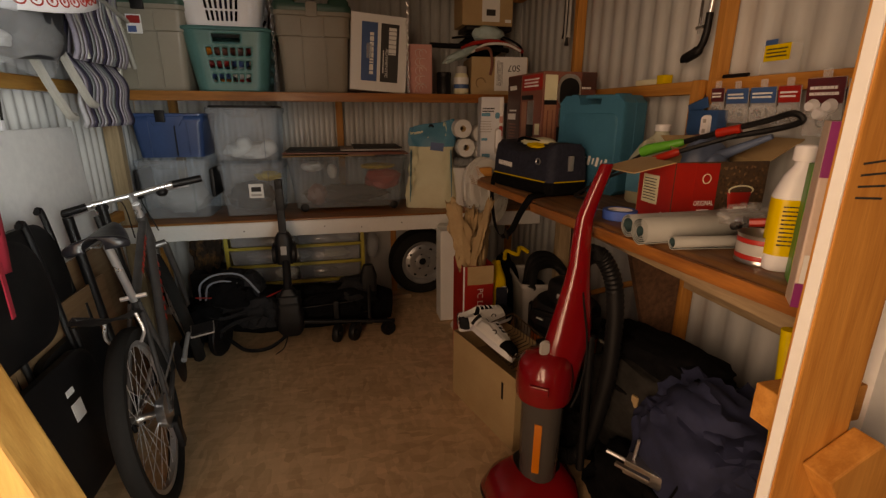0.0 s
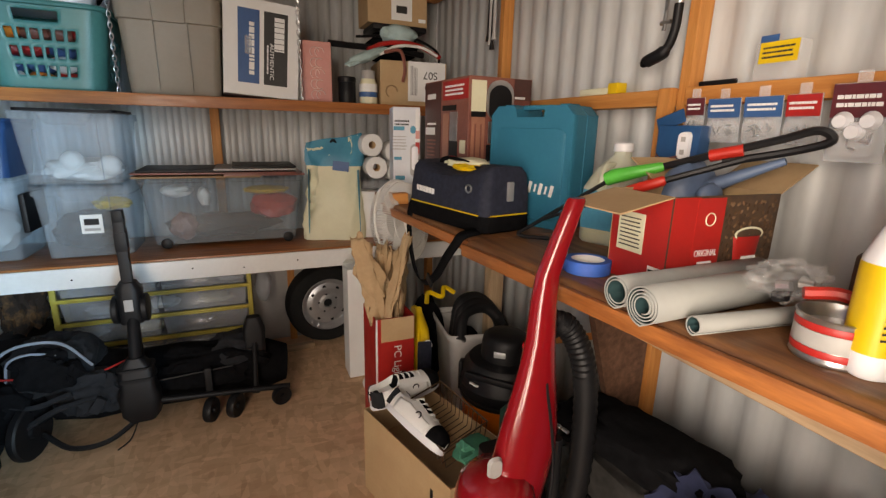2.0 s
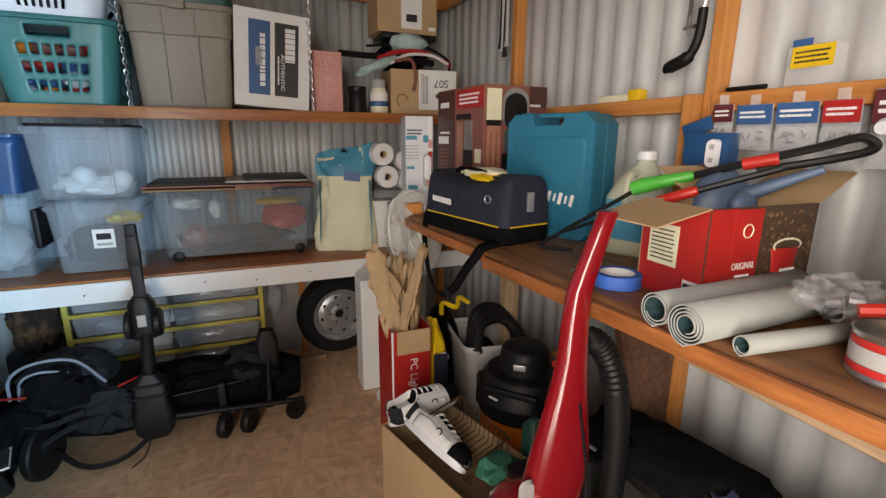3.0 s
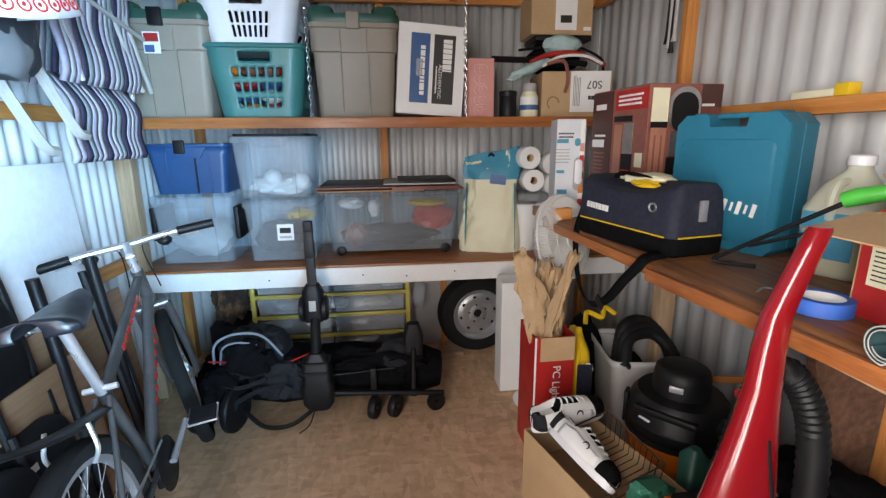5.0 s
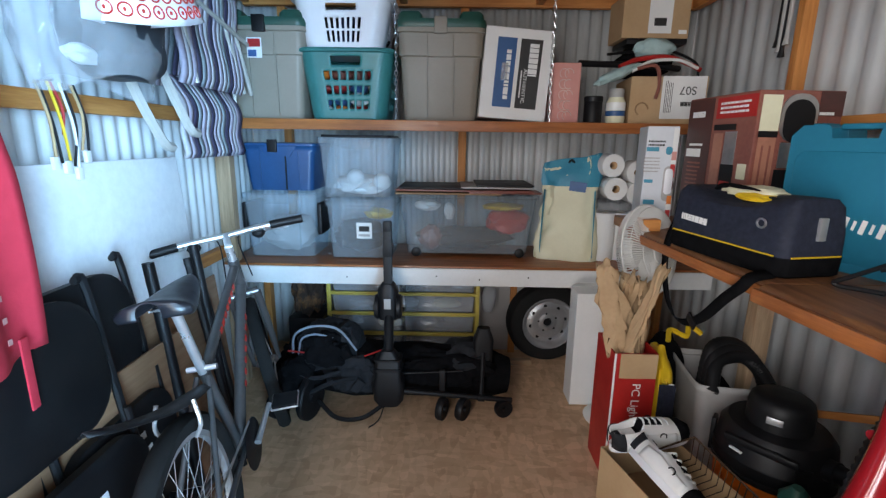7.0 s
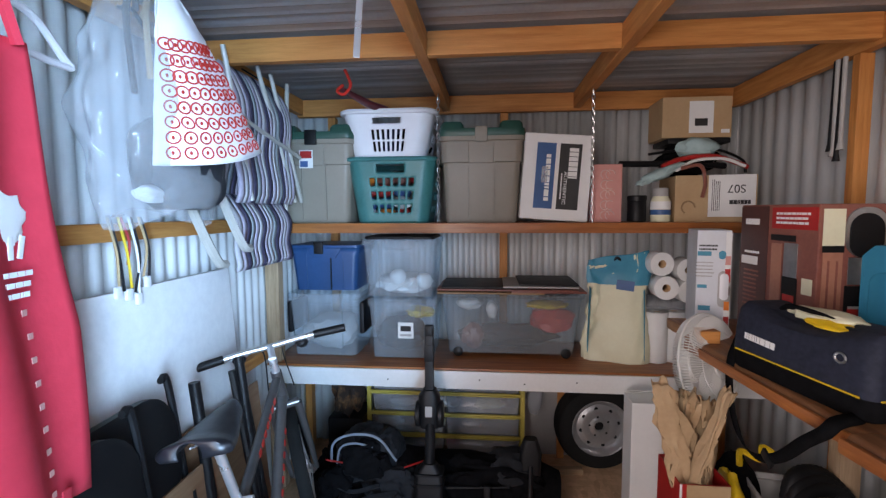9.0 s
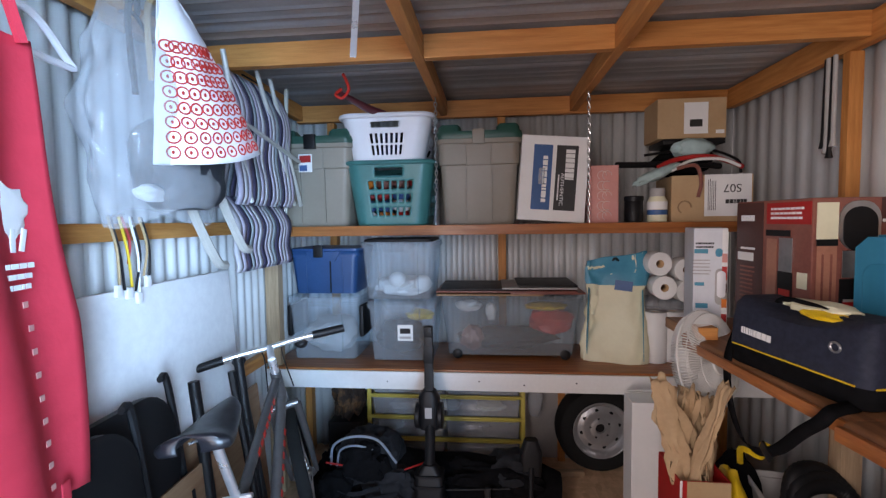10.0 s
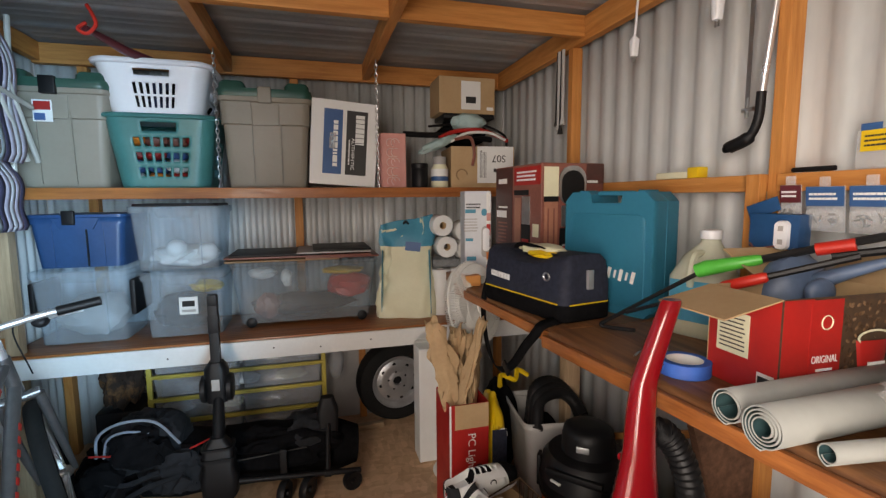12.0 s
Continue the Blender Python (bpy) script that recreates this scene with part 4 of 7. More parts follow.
skin(bm, [[Vector((x * s, y, z)) for x, z in prof] for y, s in ((-0.06, 0.97), (-0.054, 0.99), (-0.042, 1.0), (0.01, 1.0), (0.0105, 0.985), (0.0155, 0.985), (0.016, 1.0), (0.074, 1.0), (0.086, 0.99), (0.092, 0.97))])
part("shell", bm, CASETEAL, t, smooth=False)
part("handle", boxed(-0.06, 0.06, -0.022, 0.022, H_ - 0.012, H_ + 0.004, 0.006), CASETEAL, t)
part("raised_panel", loft(bmesh.new(), [(0, 0.285, 0.30, 0.03), (0.004, 0.278, 0.293, 0.03)]), CASETEAL, t, m=face(0, -0.059, 0.175))
for k in range(6):
    panel("mark_stroke", PAPER, t, face(0.0 + 0.021 * k, -0.0632, 0.135 - 0.002 * k) @ pose(0, 0, 0, 0, 0, -12), 0.007 + 0.005 * (k % 2), 0.026 + 0.012 * (k % 2))
for s in (-1, 1):
    part("latch", boxed(s * 0.11 - 0.018, s * 0.11 + 0.018, -0.03, 0.03, H_ - 0.002, H_ + 0.006, 0.003), CASETEAL, t)
# jug
t = thing("jug", "translucent jug half full of yellow-green liquid with a white cap", "jug", pose(2.098, 2.395, TOP + 0.001, 0, 0, 20))
JUG = clear("milky_jug_plastic", (0.80, 0.82, 0.68), 0.55, 0.3)
part("bottle", loft(bmesh.new(), [(0, 0.13, 0.13, 0.03), (0.01, 0.145, 0.145, 0.035), (0.16, 0.145, 0.145, 0.035), (0.215, 0.10, 0.11, 0.04, 0.01), (0.25, 0.05, 0.05, 0.02, 0.03), (0.262, 0.045, 0.045, 0.02, 0.03)]), JUG, t)
part("liquid", loft(bmesh.new(), [(0.004, 0.125, 0.125, 0.03), (0.01, 0.139, 0.139, 0.033), (0.10, 0.139, 0.139, 0.033)]), mat("washer_liquid", (0.45, 0.42, 0.08), None, 0.2), t, "yellow-green liquid")
part("cap", lathe(bmesh.new(), [(0.026, 0), (0.028, 0.002), (0.028, 0.022), (0.025, 0.025)], 20, pose(0.03, 0, 0.262)), WHITEP, t)
part("handle", tube(bmesh.new(), curve_pts([(-0.02, 0, 0.225), (-0.06, 0, 0.22), (-0.078, 0, 0.18), (-0.07, 0, 0.14)], 6), 0.011, 8), JUG, t)
panel("label", INKCYAN, t, face(-0.0735, 0, 0.10, -90), 0.11, 0.11)
panel("label", INKCYAN, t, face(0, -0.0735, 0.10), 0.11, 0.11)
# coffee carton, open
t = thing("coffee_carton", "open red and brown coffee carton with its flaps spread", "box", pose(1.866, 1.986, TOP + 0.001, 0, 0, -2))
bw, bd, bh = 0.30, 0.166, 0.195
for nm, dims, mm in (("wall", (0, bw, 0, 0.003, 0, bh), BROWNP), ("wall", (0, bw, bd - 0.003, bd, 0, bh), CARD), ("wall", (0, 0.003, 0.0031, bd - 0.0031, 0, bh), INKRED), ("wall", (bw - 0.003, bw, 0.0031, bd - 0.0031, 0, bh), CARD), ("base", (0.0031, bw - 0.0031, 0.0031, bd - 0.0031, 0, 0.003), CARD)):
    part(nm, boxed(*dims), mm, t, smooth=False)
panel("red_panel", INKRED, t, face(0.035, -0.0002, bh / 2), 0.068, bh * 0.98, 0.001)
panel("red_panel", INKRED, t, face(0.10, -0.0012, bh * 0.56), 0.075, bh * 0.84, 0.0012)
panel("kraft_panel", CARD, t, face(0.035 + 0.06, -0.0008, bh * 0.13), 0.19, bh * 0.26, 0.001)
lettering("ORIGINAL", 0.02, PAPER, t, face(0.10, -0.0028, bh * 0.40), 0.062)
bars("print_line", PAPER, t, face(0.10, -0.0028, bh * 0.30), 0.04, 0.006, 1, 9, 0.8)
lettering("72", 0.018, INKRED, t, face(0.055, -0.0022, bh * 0.09))
bars("print_line", INKRED, t, face(0.11, -0.0022, bh * 0.09), 0.08, 0.008, 1, 12, 0.8)
part("emblem", tube(bmesh.new(), [Vector((0.10 + 0.013 * math.cos(a), -0.003, bh * 0.76 + 0.013 * math.sin(a))) for a in [q * math.pi / 8 for q in range(17)]], 0.0014, 4), CREAM, t)
cup = [(0.026, 0.02), (0.040, 0.105), (0.041, 0.108)]
bm = bmesh.new()
skin(bm, [[Vector((0.215 + r * math.cos(a), -0.002 - 0.008 * math.sin(a), z)) for a in [k * math.pi / 10 for k in range(11)]] for r, z in cup], closed=False)
part("cup_picture", bm, INKRED, t, "printed red coffee cup")
bm = bmesh.new()
skin(bm, [[Vector((0.215 + r * math.cos(a), -0.006, 0.113 + 0.36 * r * math.sin(a))) for a in [k * math.pi / 10 for k in range(20)]] for r in (0.043, 0.001)], cap1=False, cap0=False)
part("cup_rim_picture", bm, CREAM, t)
bm = bmesh.new()
skin(bm, [[Vector((0.215 + r * math.cos(a), -0.0065, 0.112 + 0.33 * r * math.sin(a))) for a in [k * math.pi / 10 for k in range(20)]] for r in (0.037, 0.001)], cap1=False, cap0=False)
part("coffee_picture", bm, BROWNP, t)
random.seed(8)
BEANS = [mat("bean_print", c, None, 0.5) for c in ((0.20, 0.11, 0.06), (0.11, 0.055, 0.028), (0.06, 0.03, 0.016))]
for k in range(150):
    x, z = random.uniform(0.142, 0.296), random.uniform(0.045, 0.181)
    part("bean_picture", lathe(bmesh.new(), [(0.0058, 0), (0.0035, 0.0009)], 6, face(x, -0.0004 - 0.0002 * (k % 4), z, 0, random.uniform(0, 180)) @ Matrix.Diagonal((1, 0.65, 1, 1))), BEANS[k % 3], t)
bars("cup_writing", PAPER, t, face(0.215, -0.0125, 0.06), 0.045, 0.016, 1, 7, 0.9)
panel("label", CREAM, t, face(-0.0002, bd * 0.62, bh * 0.55, -90), 0.075, 0.085)
bars("print_line", INKBLACK, t, face(-0.0018, bd * 0.62, bh * 0.55, -90), 0.06, 0.07, 8, 3, 0.3)
panel("barcode", PAPER, t, face(-0.0002, bd * 0.16, bh * 0.14, -90), 0.035, 0.04)
bars("barcode_print", INKBLACK, t, face(-0.0018, bd * 0.16, bh * 0.14, -90), 0.028, 0.03, 1, 3, 0.9)
part("flap", boxed(-0.13, 0.0, 0.0, bd, 0, 0.003, 0, pose(0, 0, bh - 0.002, 0, -12, 0)), CARD, t, "left flap folded out", smooth=False)
part("flap", boxed(0.13, bw, 0.0, 0.12, 0, 0.003, 0, pose(0, bd, bh - 0.002, 30, 0, 0)), CARD, t, "rear flap standing up", smooth=False)
part("flap", boxed(0.0, 0.12, 0, bd, 0, 0.003, 0, pose(bw, 0, bh - 0.002, 0, -30, 0)), CARD, t, smooth=False)
# garden sprayer lances
t = thing("hose_lance", "black lances with green and red grips over the carton", "sprayer", pose(0, 0, 0))
part("rod", tube(bmesh.new(), curve_pts([(1.90, 2.42, 0.995), (1.85, 2.50, 0.993), (1.87, 2.46, 1.03), (1.98, 2.26, 1.19)], 6), 0.0055, 7), BLACKP, t)
part("grip", tube(bmesh.new(), [(1.965, 2.285, 1.177), (1.975, 2.265, 1.187), (2.03, 2.18, 1.215), (2.035, 2.175, 1.217)], [0.017, 0.019, 0.012, 0.010], 12), GREENP, t, "bright green grip")
part("rod", tube(bmesh.new(), curve_pts([(2.035, 2.175, 1.217), (2.09, 2.07, 1.255), (2.13, 1.98, 1.285), (2.15, 1.92, 1.305), (2.16, 1.90, 1.285), (2.14, 1.96, 1.262), (2.08, 2.06, 1.235)], 8), 0.0085, 8), BLACKP, t, "looped black hose")
part("rod", tube(bmesh.new(), [(1.84, 2.38, 1.06), (1.93, 2.15, 1.168)], 0.005, 7), BLACKP, t)
part("grip", tube(bmesh.new(), [(1.917, 2.178, 1.156), (1.925, 2.165, 1.163), (1.955, 2.10, 1.192), (1.958, 2.095, 1.194)], [0.008, 0.0125, 0.0115, 0.008], 12), REDP, t, "orange-red grip")
part("rod", tube(bmesh.new(), [(1.958, 2.095, 1.194), (2.05, 1.99, 1.245)], 0.007, 7), BLACKP, t)
part("sleeve", tube(bmesh.new(), [(2.07, 2.085, 1.247), (2.10, 2.03, 1.262)], 0.0135, 10), REDP, t, "orange-red sleeve")
t = thing("sprayer_body", "blue-grey plastic sprayer body standing in the carton", "sprayer", pose(2.09, 2.14, TOP + 0.01))
part("body", blob(bmesh.new(), (0.0, 0.0, 0.13), (0.085, 0.055, 0.12), 3, 0.12, 2, 3), mat("slate_blue_plastic", (0.10, 0.16, 0.26), None, 0.45), t)
part("spout", tube(bmesh.new(), [(0.0, -0.03, 0.18), (0.03, -0.09, 0.215), (0.06, -0.17, 0.255)], [0.020, 0.014, 0.008], 10), bpy.data.materials["slate_blue_plastic"], t)
part("ear_cup", blob(bmesh.new(), (-0.02, -0.07, 0.17), (0.035, 0.02, 0.03), 3, 0.1, 2, 3), bpy.data.materials["slate_blue_plastic"], t)
# rolled vinyl
def vinyl(x0, y0, r, l, turns, rot, label):
    t = thing("vinyl_roll", label, "roll", pose(x0, y0, TOP + r + 0.003, 0, 90, rot), "vinyl rolls")
    bm = bmesh.new()
    pts = []
    for k in range(int(turns * 28) + 1):
        a = k * 2 * math.pi / 28
        rr = r - 0.0055 * a / (2 * math.pi)
        pts.append(Vector((rr * math.cos(a), rr * math.sin(a), 0)))
    skin(bm, [[p + Vector((0, 0, z)) for p in pts] for z in (0, l / 2, l)], closed=False)
    part("sheet", bm, LINO, t, solid=0.0022)
    bm = bmesh.new()
    skin(bm, [[Vector((p.x, p.y, 0)) * ((p.length - 0.0016) / p.length) + Vector((0, 0, z)) for p in pts] for z in (0.0005, l * 0.5, l - 0.0005)], closed=False)
    part("inner_face", bm, LINOFACE, t, "dark teal inner face")
    return t


vinyl(1.712, 1.951, 0.031, 0.40, 2.2, 1, "grey-backed vinyl flooring roll lying on the workbench")
vinyl(1.693, 1.872, 0.035, 0.40, 4.0, 1, "thick grey-backed vinyl flooring roll on the workbench")
vinyl(1.745, 1.815, 0.017, 0.30, 1.2, -8, "small curled offcut of grey vinyl flooring")
# tape, wire
t = thing("tape_roll", "roll of blue masking tape lying flat", "tape", pose(1.827, 2.166, TOP + 0.001))
bm = bmesh.new()
lathe(bm, [(0.038, 0), (0.052, 0), (0.053, 0.001), (0.053, 0.029), (0.052, 0.03), (0.038, 0.03), (0.038, 0)], 32, None, False)
part("tape", bm, TAPEBLUE, t)
part("core", lathe(bmesh.new(), [(0.0375, 0.001), (0.0375, 0.029)], 32, None, False), PAPER, t, solid=0.002)
single("wire_hook", tube(bmesh.new(), curve_pts([(1.79, 2.28, TOP + 0.004), (1.83, 2.30, TOP + 0.004), (1.86, 2.25, TOP + 0.004)], 6), 0.0025, 6), STEEL, "bent steel wire lying on the workbench", "wire")
# tin
t = thing("tin_can", "open grey tin with red bands", "tin", pose(1.882, 1.692, TOP + 0.001) @ Matrix.Diagonal((0.88, 0.88, 0.72, 1)))
bm = bmesh.new()
lathe(bm, [(0.001, 0.002), (0.056, 0.002), (0.058, 0), (0.060, 0.004), (0.059, 0.008), (0.059, 0.088), (0.061, 0.092), (0.0585, 0.093), (0.057, 0.088), (0.057, 0.062), (0.001, 0.06)], 32, None, False)
part("tin", bm, STEEL, t)
for z in (0.015, 0.066):
    part("band", lathe(bmesh.new(), [(0.0595, z), (0.0599, z + 0.001), (0.0599, z + 0.014), (0.0595, z + 0.015)], 32, None, False), INKRED, t, "red printed band")
part("label", lathe(bmesh.new(), [(0.0593, 0.031), (0.0596, 0.032), (0.0596, 0.064), (0.0593, 0.065)], 32, None, False), GREYP, t)
single("bar_clamp", tube(bmesh.new(), curve_pts([(1.90, 1.755, 1.055), (1.93, 1.72, 1.06), (1.94, 1.68, 1.05)], 6), 0.010, 7), REDP, "red plastic clamp handle by the tin", "clamp")
t = thing("parts_bag", "crumpled clear plastic bag of fittings on the vinyl rolls", "bag", pose(1.94, 1.80, 1.058))
part("film", blob(bmesh.new(), (0, 0, 0), (0.062, 0.05, 0.03), 12, 0.5, 3.2, 4), CLEARBAG, t)
for k in range(6):
    part("fitting", lathe(bmesh.new(), [(0.009, 0), (0.009, 0.02)], 8, pose(-0.05 + 0.02 * k, 0.01 * (k % 3) - 0.01, -0.02 + 0.012 * (k % 2), 70, 30 * k, 0)), STEEL if k % 2 else BLACKP, t)
single("cocoa_tin", lathe(bmesh.new(), [(0.045, 0), (0.047, 0.003), (0.047, 0.12), (0.043, 0.126)], 24), BROWNP, "dark brown printed tin against the wall", "tin", pose(2.06, 1.72, TOP + 0.001))
# bottle, plant food bag and refuse bag box
t = thing("bottle", "white plastic bottle with a broad yellow label", "bottle", pose(1.885, 1.64, TOP + 0.001, 0, 0, -30))
part("body", loft(bmesh.new(), [(0, 0.075, 0.055, 0.02), (0.006, 0.085, 0.062, 0.025), (0.16, 0.085, 0.062, 0.025), (0.20, 0.06, 0.045, 0.02), (0.222, 0.032, 0.032, 0.015), (0.235, 0.03, 0.03, 0.014)]), WHITEP, t)
part("label", loft(bmesh.new(), [(0.035, 0.0862, 0.0632, 0.0255), (0.155, 0.0862, 0.0632, 0.0255)], 5, False, False), INKYELLOW, t, "yellow label")
bars("print_line", INKBLACK, t, face(0, -0.0322, 0.10), 0.06, 0.09, 10, 4, 0.3)
part("cap", lathe(bmesh.new(), [(0.02, 0.233), (0.021, 0.235), (0.021, 0.262), (0.018, 0.265)], 18), WHITEP, t)
t = carton("plant_food", 1.865, 1.545, TOP + 0.001, 0.10, 0.05, 0.235, INKGREEN, "green and yellow plant food packet with flower pictures", -42, 0)
panel("yellow_panel", INKYELLOW, t, face(0, -0.0255, 0.09), 0.098, 0.11)
lettering("Plant", 0.03, INKGREEN, t, face(0.0, -0.0275, 0.118), 0.075)
lettering("All", 0.014, INKBLACK, t, face(-0.025, -0.0275, 0.14))
panel("red_panel", INKRED, t, face(0.01, -0.0275, 0.085), 0.06, 0.018)
for k, c in enumerate((INKMAGENTA, INKRED, INKORANGE)):
    part("flower_picture", lathe(bmesh.new(), [(0.018, 0), (0.012, 0.002)], 9, face(-0.03 + 0.032 * k, -0.0272, 0.045 - 0.006 * k)), c, t)
t = carton("bag_box", 1.785, 1.437, TOP + 0.001, 0.15, 0.05, 0.315, mat("pale_peach_print", (0.66, 0.50, 0.42), (0.60, 0.44, 0.36), 0.5), "tall printed box of drawstring kitchen bags", -40, 0)
panel("magenta_band", INKMAGENTA, t, face(0, -0.0255, 0.022), 0.149, 0.043)
panel("magenta_band", INKMAGENTA, t, face(-0.05, -0.0255, 0.27), 0.049, 0.088)
panel("white_band", PAPER, t, face(0.02, -0.0256, 0.287), 0.10, 0.05)
panel("black_band", INKBLACK, t, face(0.025, -0.0257, 0.235), 0.10, 0.045)
panel("red_band", INKRED, t, face(0.015, -0.0258, 0.198), 0.11, 0.018)
lettering("DRAWSTRING", 0.014, PAPER, t, face(0.017, -0.0276, 0.198), 0.10)
lettering("KITCHEN", 0.03, INKMAGENTA, t, face(0.015, -0.026, 0.165), 0.115)
lettering("BAGS", 0.03, INKMAGENTA, t, face(0.03, -0.026, 0.135), 0.07)
panel("yellow_panel", INKYELLOW, t, face(0.02, -0.0258, 0.09), 0.06, 0.018)
panel("bag_picture", PAPER, t, face(-0.045, -0.0258, 0.07), 0.05, 0.05)
lettering("200", 0.024, PAPER, t, face(-0.045, -0.0276, 0.022))
t = thing("broom", "yellow wooden broom handle leaning behind the door jamb", "broom", pose(1.80, 1.47, 0))
part("handle", tube(bmesh.new(), [(-0.015, -0.04, 0.02), (-0.07, 0.0, 0.93)], 0.013, 10), YELLOWPOLE, t)
# coffee machine box and fan heater box
t = thing("coffee_machine_box", "big maroon printed coffee machine box", "box", pose(1.90, 2.975, TOP + 0.001, 0, 0, 3) @ Matrix.Diagonal((1.06, 1.28, 1.02, 1)))
part("carton", boxed(0, 0.265, 0, 0.31, 0, 0.50, 0.004), ROSE, t, smooth=False)
panel("top_band", DARKP, t, face(0.225, -0.0006, 0.46), 0.075, 0.075)
bars("print_line", PAPER, t, face(0.215, -0.002, 0.43), 0.05, 0.01, 1, 5, 0.9)
panel("glow_picture", CREAM, t, face(0.04, -0.0008, 0.43), 0.06, 0.11)
panel("tank_picture", COPPERP, t, face(0.04, -0.0012, 0.23), 0.055, 0.25)
for dx in (-0.012, 0.012):
    panel("tank_shine", ROSE, t, face(0.04 + dx, -0.0024, 0.25), 0.006, 0.16)
panel("tank_lid", BLACKP, t, face(0.04, -0.0014, 0.365), 0.06, 0.02)
part("machine_picture", loft(bmesh.new(), [(0, 0.115, 0.15, 0.05), (0.002, 0.113, 0.148, 0.05)]), STEEL, t, m=face(0.13, -0.0008, 0.415))
part("machine_picture", loft(bmesh.new(), [(0, 0.095, 0.135, 0.045), (0.002, 0.093, 0.133, 0.045)]), BLACKP, t, m=face(0.13, -0.003, 0.405))
panel("machine_picture", STEEL, t, face(0.13, -0.0052, 0.30), 0.10, 0.08)
panel("machine_picture", BLACKP, t, face(0.13, -0.0012, 0.17), 0.105, 0.17)
panel("cup_picture", INKRED, t, face(0.13, -0.0028, 0.14), 0.085, 0.10)
panel("cup_rim", GREYP, t, face(0.13, -0.0044, 0.19), 0.086, 0.008)
L_ = -90
panel("end_panel", DARKP, t, face(-0.0006, 0.245, 0.25, L_), 0.125, 0.49)
panel("top_band", INKRED, t, face(-0.0008, 0.085, 0.455, L_), 0.165, 0.07)
bars("print_line", PAPER, t, face(-0.0024, 0.085, 0.455, L_), 0.13, 0.045, 3, 3, 0.5)
panel("tank_picture", COPPERP, t, face(-0.0010, 0.145, 0.25, L_), 0.04, 0.24)
panel("tank_lid", BLACKP, t, face(-0.0024, 0.12, 0.39, L_), 0.095, 0.02)
panel("flask_picture", STEEL, t, face(-0.0012, 0.09, 0.32, L_), 0.05, 0.11)
panel("flask_picture", BLACKP, t, face(-0.0012, 0.09, 0.20, L_), 0.056, 0.13)
panel("cup_picture", INKRED, t, face(-0.0028, 0.09, 0.17, L_), 0.042, 0.075)
panel("glow_picture", CREAM, t, face(-0.0012, 0.028, 0.245, L_), 0.035, 0.05)
bars("maker_mark", PAPER, t, face(-0.0024, 0.25, 0.44, L_), 0.07, 0.022, 1, 2, 0.95)
bars("print_line", PAPER, t, face(-0.0024, 0.25, 0.33, L_), 0.07, 0.014, 1, 4, 0.6)
bars("print_line", ROSE, t, face(-0.0024, 0.25, 0.20, L_), 0.07, 0.14, 9, 6, 0.4)
panel("sticker", PAPER, t, face(-0.0024, 0.26, 0.30, L_), 0.075, 0.03)
t = carton("heater_box", 1.838, 3.545, TOP + 0.001, 0.125, 0.20, 0.41, mat("pale_grey_print", (0.66, 0.69, 0.72), (0.58, 0.61, 0.64), 0.5), "tall pale printed appliance box", -12, 0)
panel("print_panel", INKCYAN, t, face(-0.035, -0.1005, 0.315), 0.05, 0.018)
panel("print_panel", INKCYAN, t, face(-0.04, -0.1005, 0.18), 0.035, 0.014)
panel("print_panel", INKCYAN, t, face(-0.03, -0.1005, 0.09), 0.045, 0.02)
part("print_panel", loft(bmesh.new(), [(0, 0.026, 0.034, 0.012), (0.001, 0.026, 0.034, 0.012)]), INKCYAN, t, m=face(0.03, -0.1005, 0.31))
bars("print_line", GREYP, t, face(-0.03, -0.1008, 0.25), 0.07, 0.07, 5, 8, 0.35)
part("heater_picture", loft(bmesh.new(), [(0, 0.045, 0.15, 0.02), (0.001, 0.043, 0.148, 0.02)]), GREYP, t, m=face(0.04, -0.1008, 0.17))
part("heater_picture", loft(bmesh.new(), [(0, 0.032, 0.11, 0.015), (0.001, 0.03, 0.108, 0.015)]), WHITEP, t, m=face(0.04, -0.102, 0.18))
bars("print_line", INKBLACK, t, face(-0.02, -0.1008, 0.34), 0.07, 0.03, 2, 7, 0.5)
panel("edge_strip", PAPER, t, face(0.051, -0.1004, 0.205), 0.020, 0.40, 0.0008)
for k, c in enumerate((INKRED, INKORANGE, DARKP, INKRED, PINKBOX)):
    panel("edge_print", c, t, face(0.051, -0.1014, 0.04 + 0.062 * k), 0.019, 0.036 if k != 3 else 0.055, 0.0008)
panel("side_panel", PAPER, t, face(0.0627, 0, 0.20, 90), 0.19, 0.39)
for k, c in enumerate((INKRED, INKORANGE, DARKP, INKRED)):
    panel("side_print", c, t, face(0.0643, -0.03, 0.04 + 0.065 * k, 90), 0.11, 0.045)
bars("print_line", INKBLACK, t, face(0.0643, -0.03, 0.33, 90), 0.10, 0.05, 2, 3, 0.7)
timber("wood_block", 1.685, 1.755, 3.235, 3.30, TOP + 0.001, TOP + 0.047, "x", "small offcut of orange pine on the bench end")
part("top_extension", boxed(1.72, 2.208, 3.316, 3.66, TOP - 0.045, TOP, 0.003), STAIN["y"], wbench)
